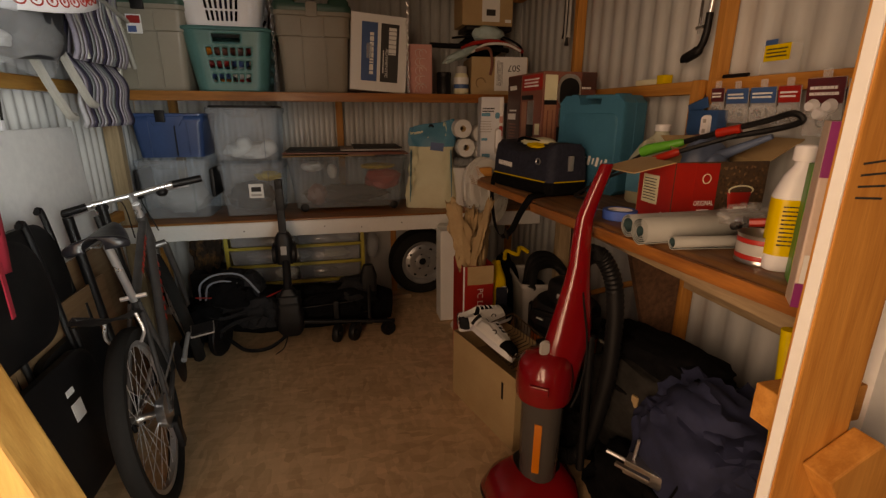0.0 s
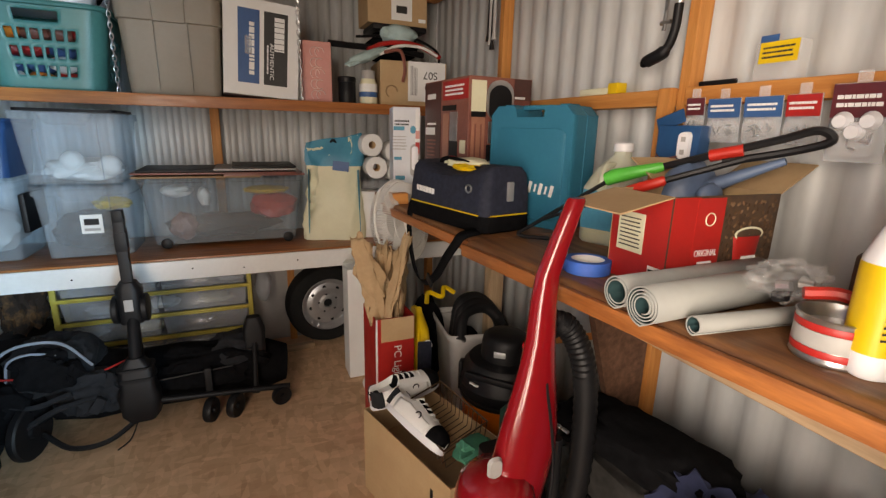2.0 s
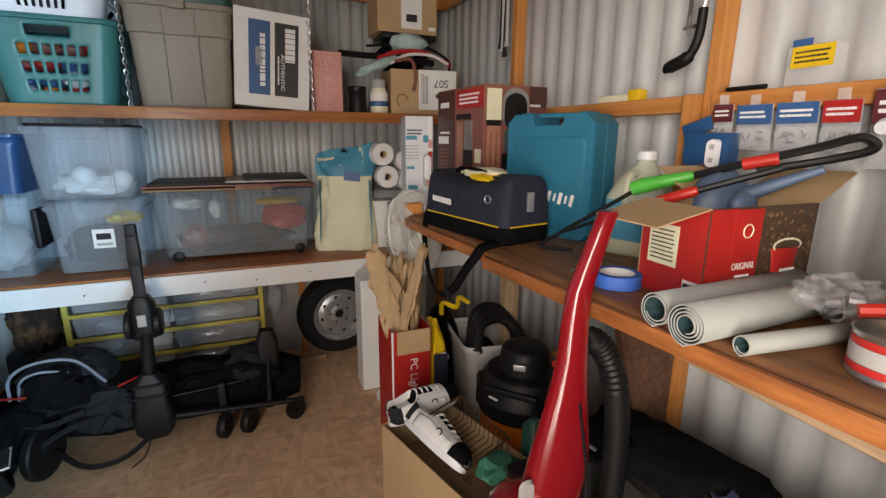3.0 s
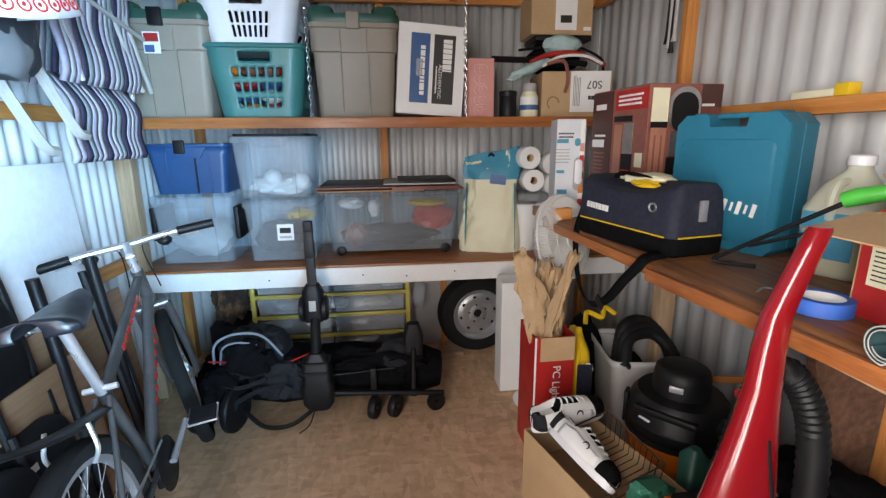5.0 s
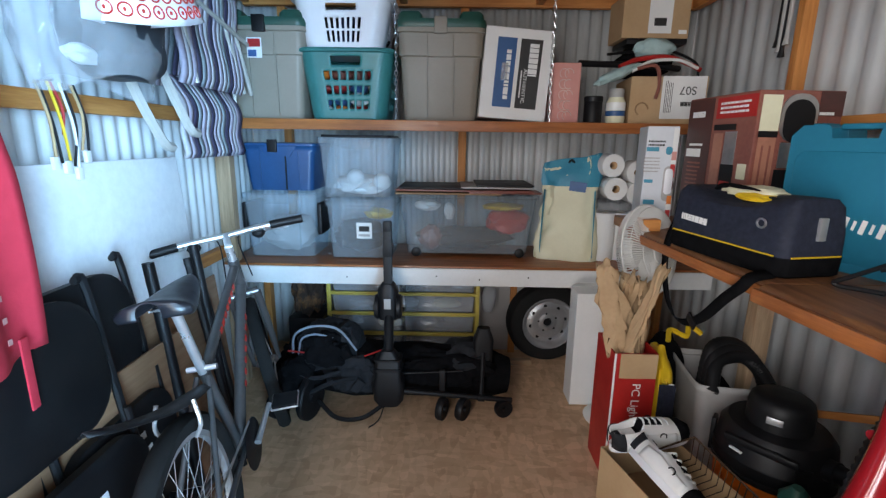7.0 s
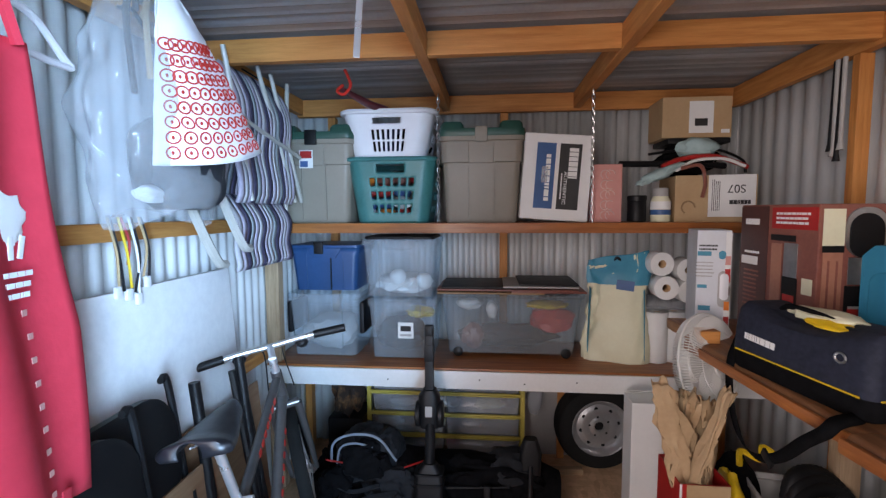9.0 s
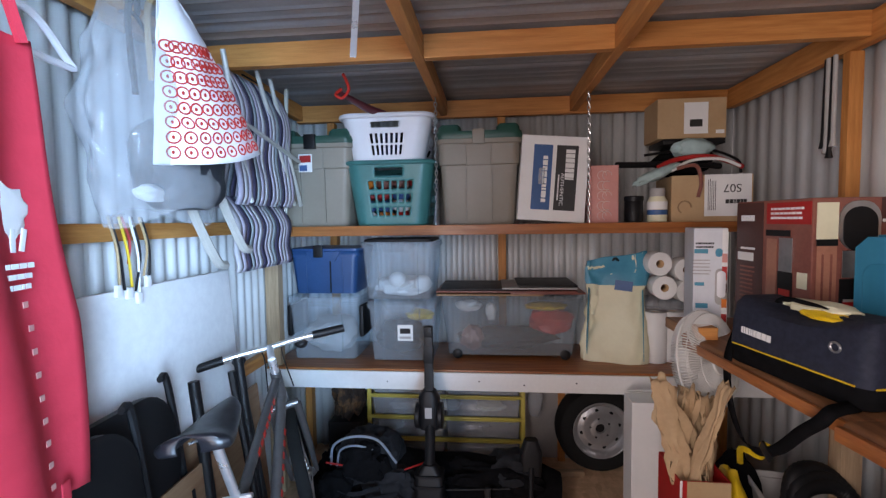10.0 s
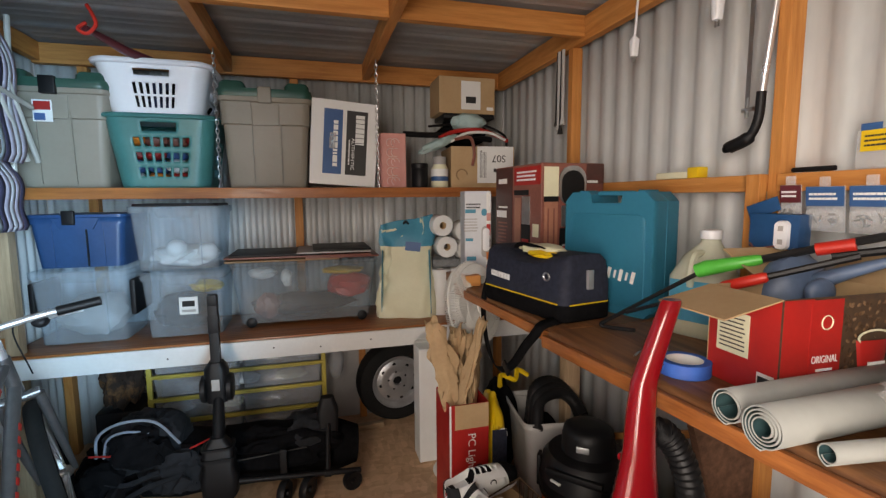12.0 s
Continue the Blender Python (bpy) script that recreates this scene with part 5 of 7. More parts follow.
# desk fan
t = thing("desk_fan", "white pedestal fan with its cage tilted against the bench end", "fan", pose(1.70, 3.385, 0))
tilt = pose(0.045, -0.085, 0.885, 0, 0, 38) @ pose(0, 0, 0, 78, 0, 0)
FANW = mat("ivory_fan_plastic", (0.80, 0.79, 0.75), (0.74, 0.73, 0.69), 0.45)
bm = bmesh.new()
for k in range(110):
    a = k * 2 * math.pi / 110
    tube(bm, [tilt @ Vector((math.cos(a) * r, math.sin(a) * r, z)) for r, z in ((0.055, 0.05), (0.12, 0.048), (0.175, 0.03), (0.19, 0.0), (0.175, -0.035), (0.11, -0.06))], 0.0021, 4, False)
part("cage_wire", bm, FANW, t)["kind"] = "stuff"
for r, z in ((0.19, 0.0), (0.178, 0.028), (0.12, 0.048), (0.056, 0.05)):
    part("cage_ring", tube(bmesh.new(), [tilt @ Vector((r * math.cos(a), r * math.sin(a), z)) for a in [k * math.pi / 24 for k in range(49)]], 0.004 if r > 0.18 else 0.002, 6, False), FANW, t)
part("hub_cap", lathe(bmesh.new(), [(0.055, 0.049), (0.052, 0.056), (0.03, 0.06)], 24, tilt), FANW, t)
part("shroud", lathe(bmesh.new(), [(0.07, -0.03), (0.08, -0.055), (0.07, -0.10), (0.04, -0.12)], 32, tilt), FANW, t)
for k in range(3):
    part("blade", blob(bmesh.new(), (0, 0, 0), (0.08, 0.05, 0.006), k, 0.1, 1, 3), FANW, t, m=tilt @ pose(0, 0, 0.01, 0, 0, 120 * k + 10) @ pose(0.09, 0, 0, 18, 0, 0))
part("pole", tube(bmesh.new(), [(0.02, 0.08, 0.03), (0.02, 0.085, 0.86)], 0.013, 10), FANW, t)
part("base", lathe(bmesh.new(), [(0.12, 0), (0.125, 0.01), (0.11, 0.025), (0.02, 0.04)], 28, pose(0.02, 0.08, 0)), FANW, t)
# ---- what hangs on the side wall ----
def blister(y, z, w, h, c, label, tilt_=0):
    t = thing("blister_pack", label, "packet", pose(2.195, y, z, 0, 0, -90) @ pose(0, 0, 0, 6, 0, tilt_), "hanging packets")
    part("card", boxed(-w / 2, w / 2, -0.001, 0.001, -h, -h * 0.55, 0.0005), BLISTER, t, smooth=False)
    panel("print_band", c, t, face(0, -0.0012, -h * 0.22), w * 0.98, h * 0.42)
    bars("print_line", PAPER, t, face(0, -0.003, -h * 0.22), w * 0.8, h * 0.2, 2, int(y * 100), 0.5)
    part("backing", boxed(-w / 2, w / 2, 0.001, 0.002, -h, 0, 0.0005), CLEARFILM, t, smooth=False)
    part("bubble", loft(bmesh.new(), [(0, w * 0.85, h * 0.48, 0.012), (0.016, w * 0.78, h * 0.43, 0.014), (0.018, w * 0.6, h * 0.3, 0.012)]), BLISTER, t, "clear bubble", m=face(0, -0.001, -h * 0.70))
    rnd = random.Random(int(y * 1000))
    for k in range(9):
        q = face(rnd.uniform(-0.32, 0.32) * w, -0.006, -h * rnd.uniform(0.60, 0.85), 0, rnd.uniform(0, 180))
        part("screw", tube(bmesh.new(), [q @ Vector((-0.007, 0, 0)), q @ Vector((0.007, 0, 0))], 0.0022, 6), STEEL, t)
    part("hang_tab", boxed(-0.012, 0.012, -0.0008, 0.0008, 0.0, 0.022, 0.0005), BLISTER, t)
    return t


blister(2.245, 1.385, 0.05, 0.10, MAROON, "small red carded packet hung on the rail", 4)
blister(2.165, 1.38, 0.085, 0.105, INKBLUE, "blue carded packet hung on the rail")
blister(2.07, 1.38, 0.085, 0.105, INKBLUE, "blue carded packet hung on the rail", 2)
blister(1.985, 1.38, 0.07, 0.105, INKRED, "red carded packet of screws hung on the rail", -2)
t = blister(1.885, 1.395, 0.095, 0.15, MAROON, "red-edged clear packet with white plastic fittings", 5)
for k in range(3):
    part("fitting", lathe(bmesh.new(), [(0.016, 0), (0.018, 0.004), (0.012, 0.02)], 14, face(-0.02 + 0.022 * k, -0.006, -0.07 - 0.02 * (k % 2))), WHITEP, t, "white plastic fitting")
blister(1.785, 1.39, 0.09, 0.13, GREYP, "clear packet of screws hung on the rail", -3)
t = thing("yellow_packet", "yellow-labelled clear plastic packet standing on the rail", "packet", pose(2.245, 2.08, 1.416, 0, 0, -90))
part("case", boxed(-0.05, 0.05, -0.02, 0.02, 0, 0.085, 0.006), BLISTER, t)
panel("label", INKYELLOW, t, face(0.004, -0.0205, 0.06), 0.085, 0.045)
bars("print_line", INKBLACK, t, face(0.004, -0.022, 0.06), 0.07, 0.03, 3, 4, 0.4)
panel("label", INKBLUE, t, face(-0.02, -0.0205, 0.09), 0.04, 0.015)
t = thing("outlet_box", "blue electrical box with a white double outlet hanging by its wires", "electrical outlet", pose(2.165, 2.25, 1.23, 0, 0, -84))
part("box", boxed(-0.055, 0.065, -0.02, 0.025, 0, 0.085, 0.004), BLUEP, t)
part("flap", boxed(-0.05, 0.03, -0.001, 0.002, 0, 0.035, 0.001, pose(-0.02, 0, 0.085, 0, -20, 0)), BLUEP, t)
part("outlet", loft(bmesh.new(), [(0, 0.034, 0.07, 0.012), (0.01, 0.03, 0.066, 0.012)]), WHITEP, t, "white double outlet", m=face(0.03, -0.022, 0.035))
for s in (-1, 1):
    panel("socket", GREYP, t, face(0.03, -0.0315, 0.035 + s * 0.016), 0.012, 0.012, 0.001)
part("wire", tube(bmesh.new(), curve_pts([(-0.05, -0.022, 0.01), (-0.02, -0.04, 0.0), (0.02, -0.03, 0.008)], 5), 0.0022, 5), ROSE, t)
t = thing("hacksaw", "hacksaw with a black handle hanging from a nail on the post", "saw", pose(2.212, 2.34, 1.592, 0, 0, -90))
part("frame", tube(bmesh.new(), [(0.0, 0, 0.40), (0.01, 0, 0.26), (-0.015, 0, 0.03)], 0.009, 10), CHROME, t, "bright tubular frame")
part("handle", tube(bmesh.new(), curve_pts([(-0.015, 0, 0.04), (-0.02, 0, -0.03), (-0.045, 0, -0.075), (-0.10, 0, -0.095), (-0.105, 0, -0.10)], 6), [0.012] * 12 + [0.018] * 12 + [0.014], 10), BLACKP, t, "black pistol grip")
part("blade", boxed(-0.062, -0.05, -0.001, 0.001, -0.02, 0.36, 0), STEEL, t)
part("wing_nut", tube(bmesh.new(), [(-0.07, 0, 0.0), (-0.035, 0, 0.0)], 0.006, 6), STEEL, t)
part("wing_nut", tube(bmesh.new(), [(-0.056, 0, -0.02), (-0.056, 0, 0.03)], 0.004, 6), STEEL, t)
t = thing("ring_spanner", "row of dark spanners hanging on the corner post", "tool", pose(2.19, 3.36, 2.02, 0, 0, -90))
for k in range(4):
    part("spanner", tube(bmesh.new(), [(0.018 * k - 0.02, -0.006 * (k % 2), 0), (0.018 * k - 0.03, 0, -0.30 - 0.02 * (k % 3)), (0.018 * k - 0.03, 0, -0.33 - 0.02 * (k % 3))], [0.008, 0.0075, 0.013], 8), GREYP if k % 2 else BLACKP, t)
for (y, z, l) in ((2.86, 2.06, 0.20), (2.50, 2.06, 0.20)):
    t = thing("power_cord", "white extension cord end with a plug hanging from the rafter", "cord", pose(2.20, y, z, 0, 0, -90), "hanging cords")
    part("plug", loft(bmesh.new(), [(-l + 0.0, 0.022, 0.026, 0.008), (-l + 0.055, 0.034, 0.03, 0.01), (-l + 0.07, 0.014, 0.014, 0.006)]), WHITEP, t)
    part("cord", tube(bmesh.new(), curve_pts([(0, 0, -l + 0.065), (0.006, 0, -0.08), (0, 0.01, 0.0), (0.015, 0.02, 0.03)], 5), 0.0045, 6), WHITEP, t)
    for s in (-1, 1):
        part("prong", boxed(s * 0.006 - 0.0008, s * 0.006 + 0.0008, -0.003, 0.003, -l - 0.018, -l + 0.0, 0), STEEL, t)
t = thing("caulk_box", "small yellow and white packet lying on the rail", "packet", pose(2.245, 2.66, 1.416))
part("packet", boxed(-0.02, 0.02, -0.09, 0.09, 0, 0.022, 0.003), CREAM, t)
part("end", boxed(-0.0205, 0.0205, -0.092, -0.05, 0, 0.034, 0.003), INKYELLOW, t)
single("marker_pen", tube(bmesh.new(), [(0, -0.05, 0), (0, 0.05, 0)], 0.006, 8), BLACKP, "black marker pen lying on the rail", "pen", pose(2.23, 2.22, 1.4225))

# ---- under the storage bench ----
t = thing("drawer_unit", "yellow-framed rack of clear plastic drawers under the bench", "drawer unit", pose(0.655, 4.10, 0))
for x in (-0.44, 0.44):
    for y in (-0.065, 0.085):
        part("upright", boxed(x - 0.012, x + 0.012, y - 0.01, y + 0.01, 0, 0.585, 0.002), YELLOWFRAME, t)
for k in range(5):
    z = 0.05 + 0.125 * k
    part("cross_bar", boxed(-0.452, 0.452, -0.078, -0.06, z, z + 0.018, 0.002), YELLOWFRAME, t)
    if k < 4:
        for s in (-1, 1):
            d = part("drawer", loft(bmesh.new(), [(z + 0.022, 0.40, 0.135, 0.01), (z + 0.118, 0.42, 0.145, 0.01)], 3, True, False), CLEARFILM, t, "clear plastic drawer", m=pose(s * 0.215, 0.012, 0), solid=0.002)
        part("drawer_pull", boxed(-0.40, 0.40, -0.088, -0.079, z + 0.002, z + 0.010, 0.002), YELLOWFRAME, t)
part("backing", boxed(-0.43, 0.43, 0.096, 0.10, 0.04, 0.58), GREYP, t)
for k in range(9):
    single("stored_packet", blob(bmesh.new(), (0, 0, 0), (0.08, 0.045, 0.03), k + 50, 0.4, 2.5, 3), [PAPER, GREYP, BLACKP, CREAM][k % 4], "small packet inside a clear drawer", "packet", pose(0.32 + 0.085 * k, 4.11, 0.125 + 0.125 * (1 + k % 3) - 0.02), "packets in the drawers")
single("clear_bag", blob(bmesh.new(), (0, 0, 0), (0.045, 0.05, 0.10), 9, 0.3, 2, 3), CLEARFILM, "cloudy plastic bag beside the drawers", "bag", pose(1.17, 4.10, 0.40))
single("plank", boxed(-0.13, 0.13, -0.02, 0.02, 0, 0.03, 0.003), OLDPINE["x"], "short pale plank on the floor by the tyre", "plank", pose(1.30, 4.02, 0.001, 0, 0, 4))
single("sheet_panel", boxed(-0.19, 0.19, -0.006, 0.006, 0, 0.58, 0.003), GREYP, "grey sheet panel behind the tyre", "panel", pose(1.30, 4.225, 0.001, 3, 0, 0))
single("patterned_cloth", blob(bmesh.new(), (0, 0, 0), (0.085, 0.11, 0.14), 21, 0.4, 2.5, 4), mat("tiger_cloth", (0.20, 0.085, 0.03), (0.03, 0.015, 0.01), 0.9, 0, 14, 0.4, mix=0.9), "bunched dark orange patterned cloth", "cloth", pose(0.10, 4.03, 0.44))
single("cloth_crate", boxed(-0.10, 0.10, -0.12, 0.12, 0, 0.31, 0.01), BLACKP, "dark crate under the bunched cloth", "crate", pose(0.10, 4.05, 0.001))

t = thing("trailer_wheel", "spare trailer tyre on a silver steel rim", "wheel", pose(1.53, 4.13, 0.245, 90, 0, 4))
R = 0.243
part("tyre", lathe(bmesh.new(), [(0.155, 0.055), (0.165, 0.072), (0.205, 0.078), (0.232, 0.066), (R, 0.04), (R + 0.001, 0.0), (R, -0.04), (0.232, -0.066), (0.205, -0.078), (0.165, -0.072), (0.155, -0.055), (0.155, 0.055)], 56, None, False), RUBBER, t)
for z in (0.03, 0.012, -0.012, -0.03):
    part("groove", tube(bmesh.new(), [Vector((R * math.cos(a), R * math.sin(a), z)) for a in [k * math.pi / 28 for k in range(57)]], 0.0025, 4, False), BLACKP, t)
rim = part("rim", lathe(bmesh.new(), [(0.158, 0.062), (0.162, 0.066), (0.158, 0.07), (0.148, 0.062), (0.143, 0.045), (0.128, 0.032), (0.108, 0.038), (0.090, 0.044), (0.062, 0.034), (0.052, 0.036), (0.040, 0.040), (0.028, 0.040), (0.027, 0.028), (0.001, 0.026)], 48, None, False), RIMSTEEL, t, "silver steel rim")
for k in range(8):
    a = k * math.pi / 4 + 0.2
    part("vent_hole", lathe(bmesh.new(), [(0.011, 0), (0.010, 0.0012)], 12, pose(0.107 * math.cos(a), 0.107 * math.sin(a), 0.0385)), BLACKP, rim)
for k in range(5):
    a = k * 2 * math.pi / 5 + 0.5
    part("lug_hole", lathe(bmesh.new(), [(0.0065, 0), (0.006, 0.001)], 10, pose(0.056 * math.cos(a), 0.056 * math.sin(a), 0.0362)), BLACKP, rim)
part("hub_hole", lathe(bmesh.new(), [(0.026, 0.0), (0.025, 0.001)], 20, pose(0, 0, 0.0285)), BLACKP, rim)

t = carton("tall_white_box", 1.625, 3.645, 0.001, 0.145, 0.13, 0.60, PAPER, "tall plain white cardboard box with torn flaps", 0, 0)
part("flap", boxed(0, 0.14, -0.13, 0.0, 0, 0.003, 0, pose(-0.0705, 0.064, 0.60, -24, 0, 0)), PAPER, t, smooth=False)
t = thing("tree_light_box", "red open cardboard box stuffed with brown paper bags", "box", pose(1.634, 3.14, 0.001, 0, 0, 0))
w, d, h = 0.165, 0.20, 0.545
for nm, dims, mm in (("wall", (-w / 2, w / 2, -d / 2, -d / 2 + 0.003, 0, h), INKRED), ("wall", (-w / 2, w / 2, d / 2 - 0.003, d / 2, 0, h), INKRED), ("wall", (-w / 2, -w / 2 + 0.003, -d / 2 + 0.0031, d / 2 - 0.0031, 0, h), INKRED), ("wall", (w / 2 - 0.003, w / 2, -d / 2 + 0.0031, d / 2 - 0.0031, 0, h), INKRED), ("base", (-w / 2 + 0.004, w / 2 - 0.004, -d / 2 + 0.004, d / 2 - 0.004, 0, 0.003), CARD)):
    part(nm, boxed(*dims), mm, t, smooth=False)
panel("white_edge", PAPER, t, face(-0.078, -d / 2, h / 2), 0.008, h, 0.001)
panel("flap", CARD, t, face(0.01, -d / 2 - 0.002, h - 0.05), 0.14, 0.10, 0.003, "brown flap folded down")
lettering("PC Lighted Tree", 0.045, PAPER, t, face(0.01, -d / 2 - 0.0012, 0.27, 0, -90), 0.30)
random.seed(12)
for k, (x, y, r, hh, tl) in enumerate(((-0.055, -0.04, 0.05, 0.38, -14), (0.01, 0.03, 0.055, 0.34, -4), (0.055, -0.03, 0.05, 0.30, 8), (-0.02, 0.05, 0.05, 0.36, -9), (-0.045, -0.055, 0.03, 0.42, -18), (0.04, 0.05, 0.045, 0.28, 4))):
    def crumple(u, v, r=r, hh=hh, k=k):
        a = 2 * math.pi * u
        q = Vector((math.cos(a) * 1.8, math.sin(a) * 1.8 + 3 * k, v * 4))
        s = 0.72 + 0.7 * noise.noise(q) + 0.25 * noise.noise(q * 3.1)
        ed = 0.05 * noise.noise(Vector((math.cos(a) * 1.3, math.sin(a) * 1.3, 7.0 * k)))
        tw = 0.5 * v * (1 if k % 2 else -1)
        x, y = r * s * math.cos(a) * 1.0, r * s * math.sin(a) * 0.4
        return Vector((x * math.cos(tw) - y * math.sin(tw) + 0.012 * noise.noise(Vector((k, v * 5, 0))), x * math.sin(tw) + y * math.cos(tw), (hh + ed) * v))
    single("paper_bag", grid(bmesh.new(), crumple, 26, 16, None, True), PAPERBAG, "crumpled brown paper bag stuffed in the red box", "paper bag", pose(1.634 + x * 0.7, 3.14 + y, 0.50 - 0.03 * (k % 2), 0, tl, 30 * k), "paper bags", True, 0.0015)
single("bag_support", boxed(-0.075, 0.075, -0.09, 0.09, 0, 0.46, 0.004), PAPERBAG, "brown paper filling the red box", "paper", pose(1.634, 3.14, 0.006))

# ---- cardboard box with shoes ----
t = thing("shoe_carton", "open brown cardboard box holding shoes and a wire basket", "box", pose(1.44, 2.79, 0.001, 0, 0, -74.5))
L, D, Hh = 0.485, 0.27, 0.325
for nm, dims in (("wall", (0, L, 0, 0.004, 0, Hh)), ("wall", (0, L, D - 0.004, D, 0, Hh)), ("wall", (0, 0.004, 0.0041, D - 0.0041, 0, Hh)), ("wall", (L - 0.004, L, 0.0041, D - 0.0041, 0, Hh)), ("base", (0.005, L - 0.005, 0.005, D - 0.005, 0, 0.004))):
    part(nm, boxed(*dims), CARD, t, smooth=False)
panel("hand_slot", BLACKP, t, face(0.40, -0.0004, 0.23, 0, 0), 0.013, 0.075, 0.0008)
# plain block as contents, the carton's inner shade put into its dark colour
single("carton_filling", boxed(0.01, L - 0.01, 0.01, D - 0.01, 0.006, 0.21, 0.01), CARDDARK, "block for the packed things in the cardboard box, shade put into its colour", "filling", pose(1.44, 2.79, 0.001, 0, 0, -74.5))


def shoe(m, label):
    t = thing("running_shoe", label, "shoe", m, "pair of shoes")

    def upper(u, v):
        y = -0.135 + 0.27 * u
        wid = 0.038 + 0.012 * math.sin(min(1, u * 1.1) * math.pi) + 0.006 * u
        if u > 0.85:
            wid *= max(0.1, math.sqrt(max(0.0, 1 - ((u - 0.85) / 0.15) ** 2)))
        if u < 0.08:
            wid *= math.sqrt(max(0.02, 1 - ((0.08 - u) / 0.085) ** 2))
        top = 0.066 - 0.008 * math.sin(u * 9) if u < 0.4 else 0.066 - (u - 0.4) * 0.055
        if u > 0.9:
            top *= 1 - (u - 0.9) * 4
        a = math.pi * v
        op = 0.45 if u < 0.38 else 0.0
        return Vector((wid * math.cos(a), y, 0.024 + (top - 0.0) * (math.sin(a) ** 0.7) * (1 - op * (1 if 0.35 < v < 0.65 else 0))))
    part("upper", grid(bmesh.new(), upper, 26, 14), PAPER, t, solid=0.002)

    def sole(z, s):
        pts = []
        for k in range(32):
            a = 2 * math.pi * k / 32
            y = 0.138 * math.sin(a)
            wd = (0.042 + 0.012 * (y / 0.138)) * s
            pts.append(Vector((wd * math.copysign(abs(math.cos(a)) ** 0.7, math.cos(a)), y * (0.98 + 0.02 * s), z)))
        return pts
    part("sole", skin(bmesh.new(), [sole(0, 0.95), sole(0.012, 1.02), sole(0.026, 1.0)]), WHITEP, t, "white rubber sole")

    def over(u0, u1, v0, v1, k):
        def f(u, v):
            p = upper(u0 + (u1 - u0) * u, v0 + (v1 - v0) * v)
            return Vector((p.x * k, p.y * (1 + (k - 1) * 0.4), 0.024 + (p.z - 0.024) * k))
        return f
    part("toe_cap", grid(bmesh.new(), over(0.80, 1.0, 0.0, 1.0, 1.05), 10, 14), BLACKCLOTH, t, "black toe cap", solid=0.002)
    part("heel_patch", grid(bmesh.new(), over(0.0, 0.13, 0.0, 1.0, 1.05), 8, 14), SLATECLOTH, t, "black heel patch", solid=0.002)
    for v0 in (0.0, 0.80):
        part("side_panel", grid(bmesh.new(), over(0.2, 0.76, v0, v0 + 0.2, 1.04), 12, 5), PAPER, t, "white side band", solid=0.0015)
    part("tongue", grid(bmesh.new(), over(0.30, 0.62, 0.40, 0.60, 1.05), 8, 4), BLACKCLOTH, t, "black tongue", solid=0.003)
    for k in range(5):
        part("lace", tube(bmesh.new(), curve_pts([(-0.028, -0.035 + 0.022 * k, 0.082 - 0.005 * k), (0, -0.027 + 0.022 * k, 0.100 - 0.006 * k), (0.028, -0.035 + 0.022 * k, 0.082 - 0.005 * k)], 4), 0.0035, 5), PAPER, t, "white lace")
    for s in (-1, 1):
        part("side_logo", lathe(bmesh.new(), [(0.009, 0), (0.0125, 0.0), (0.0125, 0.002), (0.009, 0.002), (0.009, 0)], 18, pose(0, 0, 0, 0, 90, 0), False), BLACKP, t, m=pose(s * 0.048 - (0.002 if s < 0 else 0), 0.02, 0.058, 0, -10 * s, 0))
    return t


shoe(pose(1.595, 2.79, 0.345, 6, 4, -80), "white and black running shoe lying on the box edge")
shoe(pose(1.555, 2.60, 0.335, -10, -38, -153), "white and black running shoe tipped on its side in the box")
t = thing("wire_basket", "brown wire basket tipped in the cardboard box", "basket", pose(1.665, 2.60, 0.30, 8, -10, 15))
WIRE = mat("rusty_brown_wire", (0.10, 0.055, 0.03), None, 0.5, 0.5)
for k in range(12):
    part("wire", tube(bmesh.new(), [(-0.09, -0.12 + 0.022 * k, 0.085), (-0.08, -0.115 + 0.021 * k, 0.0), (0.08, -0.115 + 0.021 * k, 0.0), (0.09, -0.12 + 0.022 * k, 0.085)], 0.0018, 5), WIRE, t)
part("rim", tube(bmesh.new(), [(-0.09, -0.12, 0.085), (0.09, -0.12, 0.085), (0.09, 0.122, 0.085), (-0.09, 0.122, 0.085), (-0.09, -0.12, 0.085)], 0.0035, 6), WIRE, t)
single("garden_glove", blob(bmesh.new(), (0, 0, 0), (0.075, 0.05, 0.03), 5, 0.4, 2.5, 3), mat("green_glove", (0.03, 0.25, 0.16), None, 0.8), "green garden glove lying in the box", "glove", pose(1.70, 2.44, 0.335, 10, 10, 30))
single("garden_glove", blob(bmesh.new(), (0, 0, 0), (0.05, 0.035, 0.025), 6, 0.4, 2.5, 3), INKORANGE, "orange garden glove lying in the box", "glove", pose(1.745, 2.40, 0.325, 10, 0, 0))

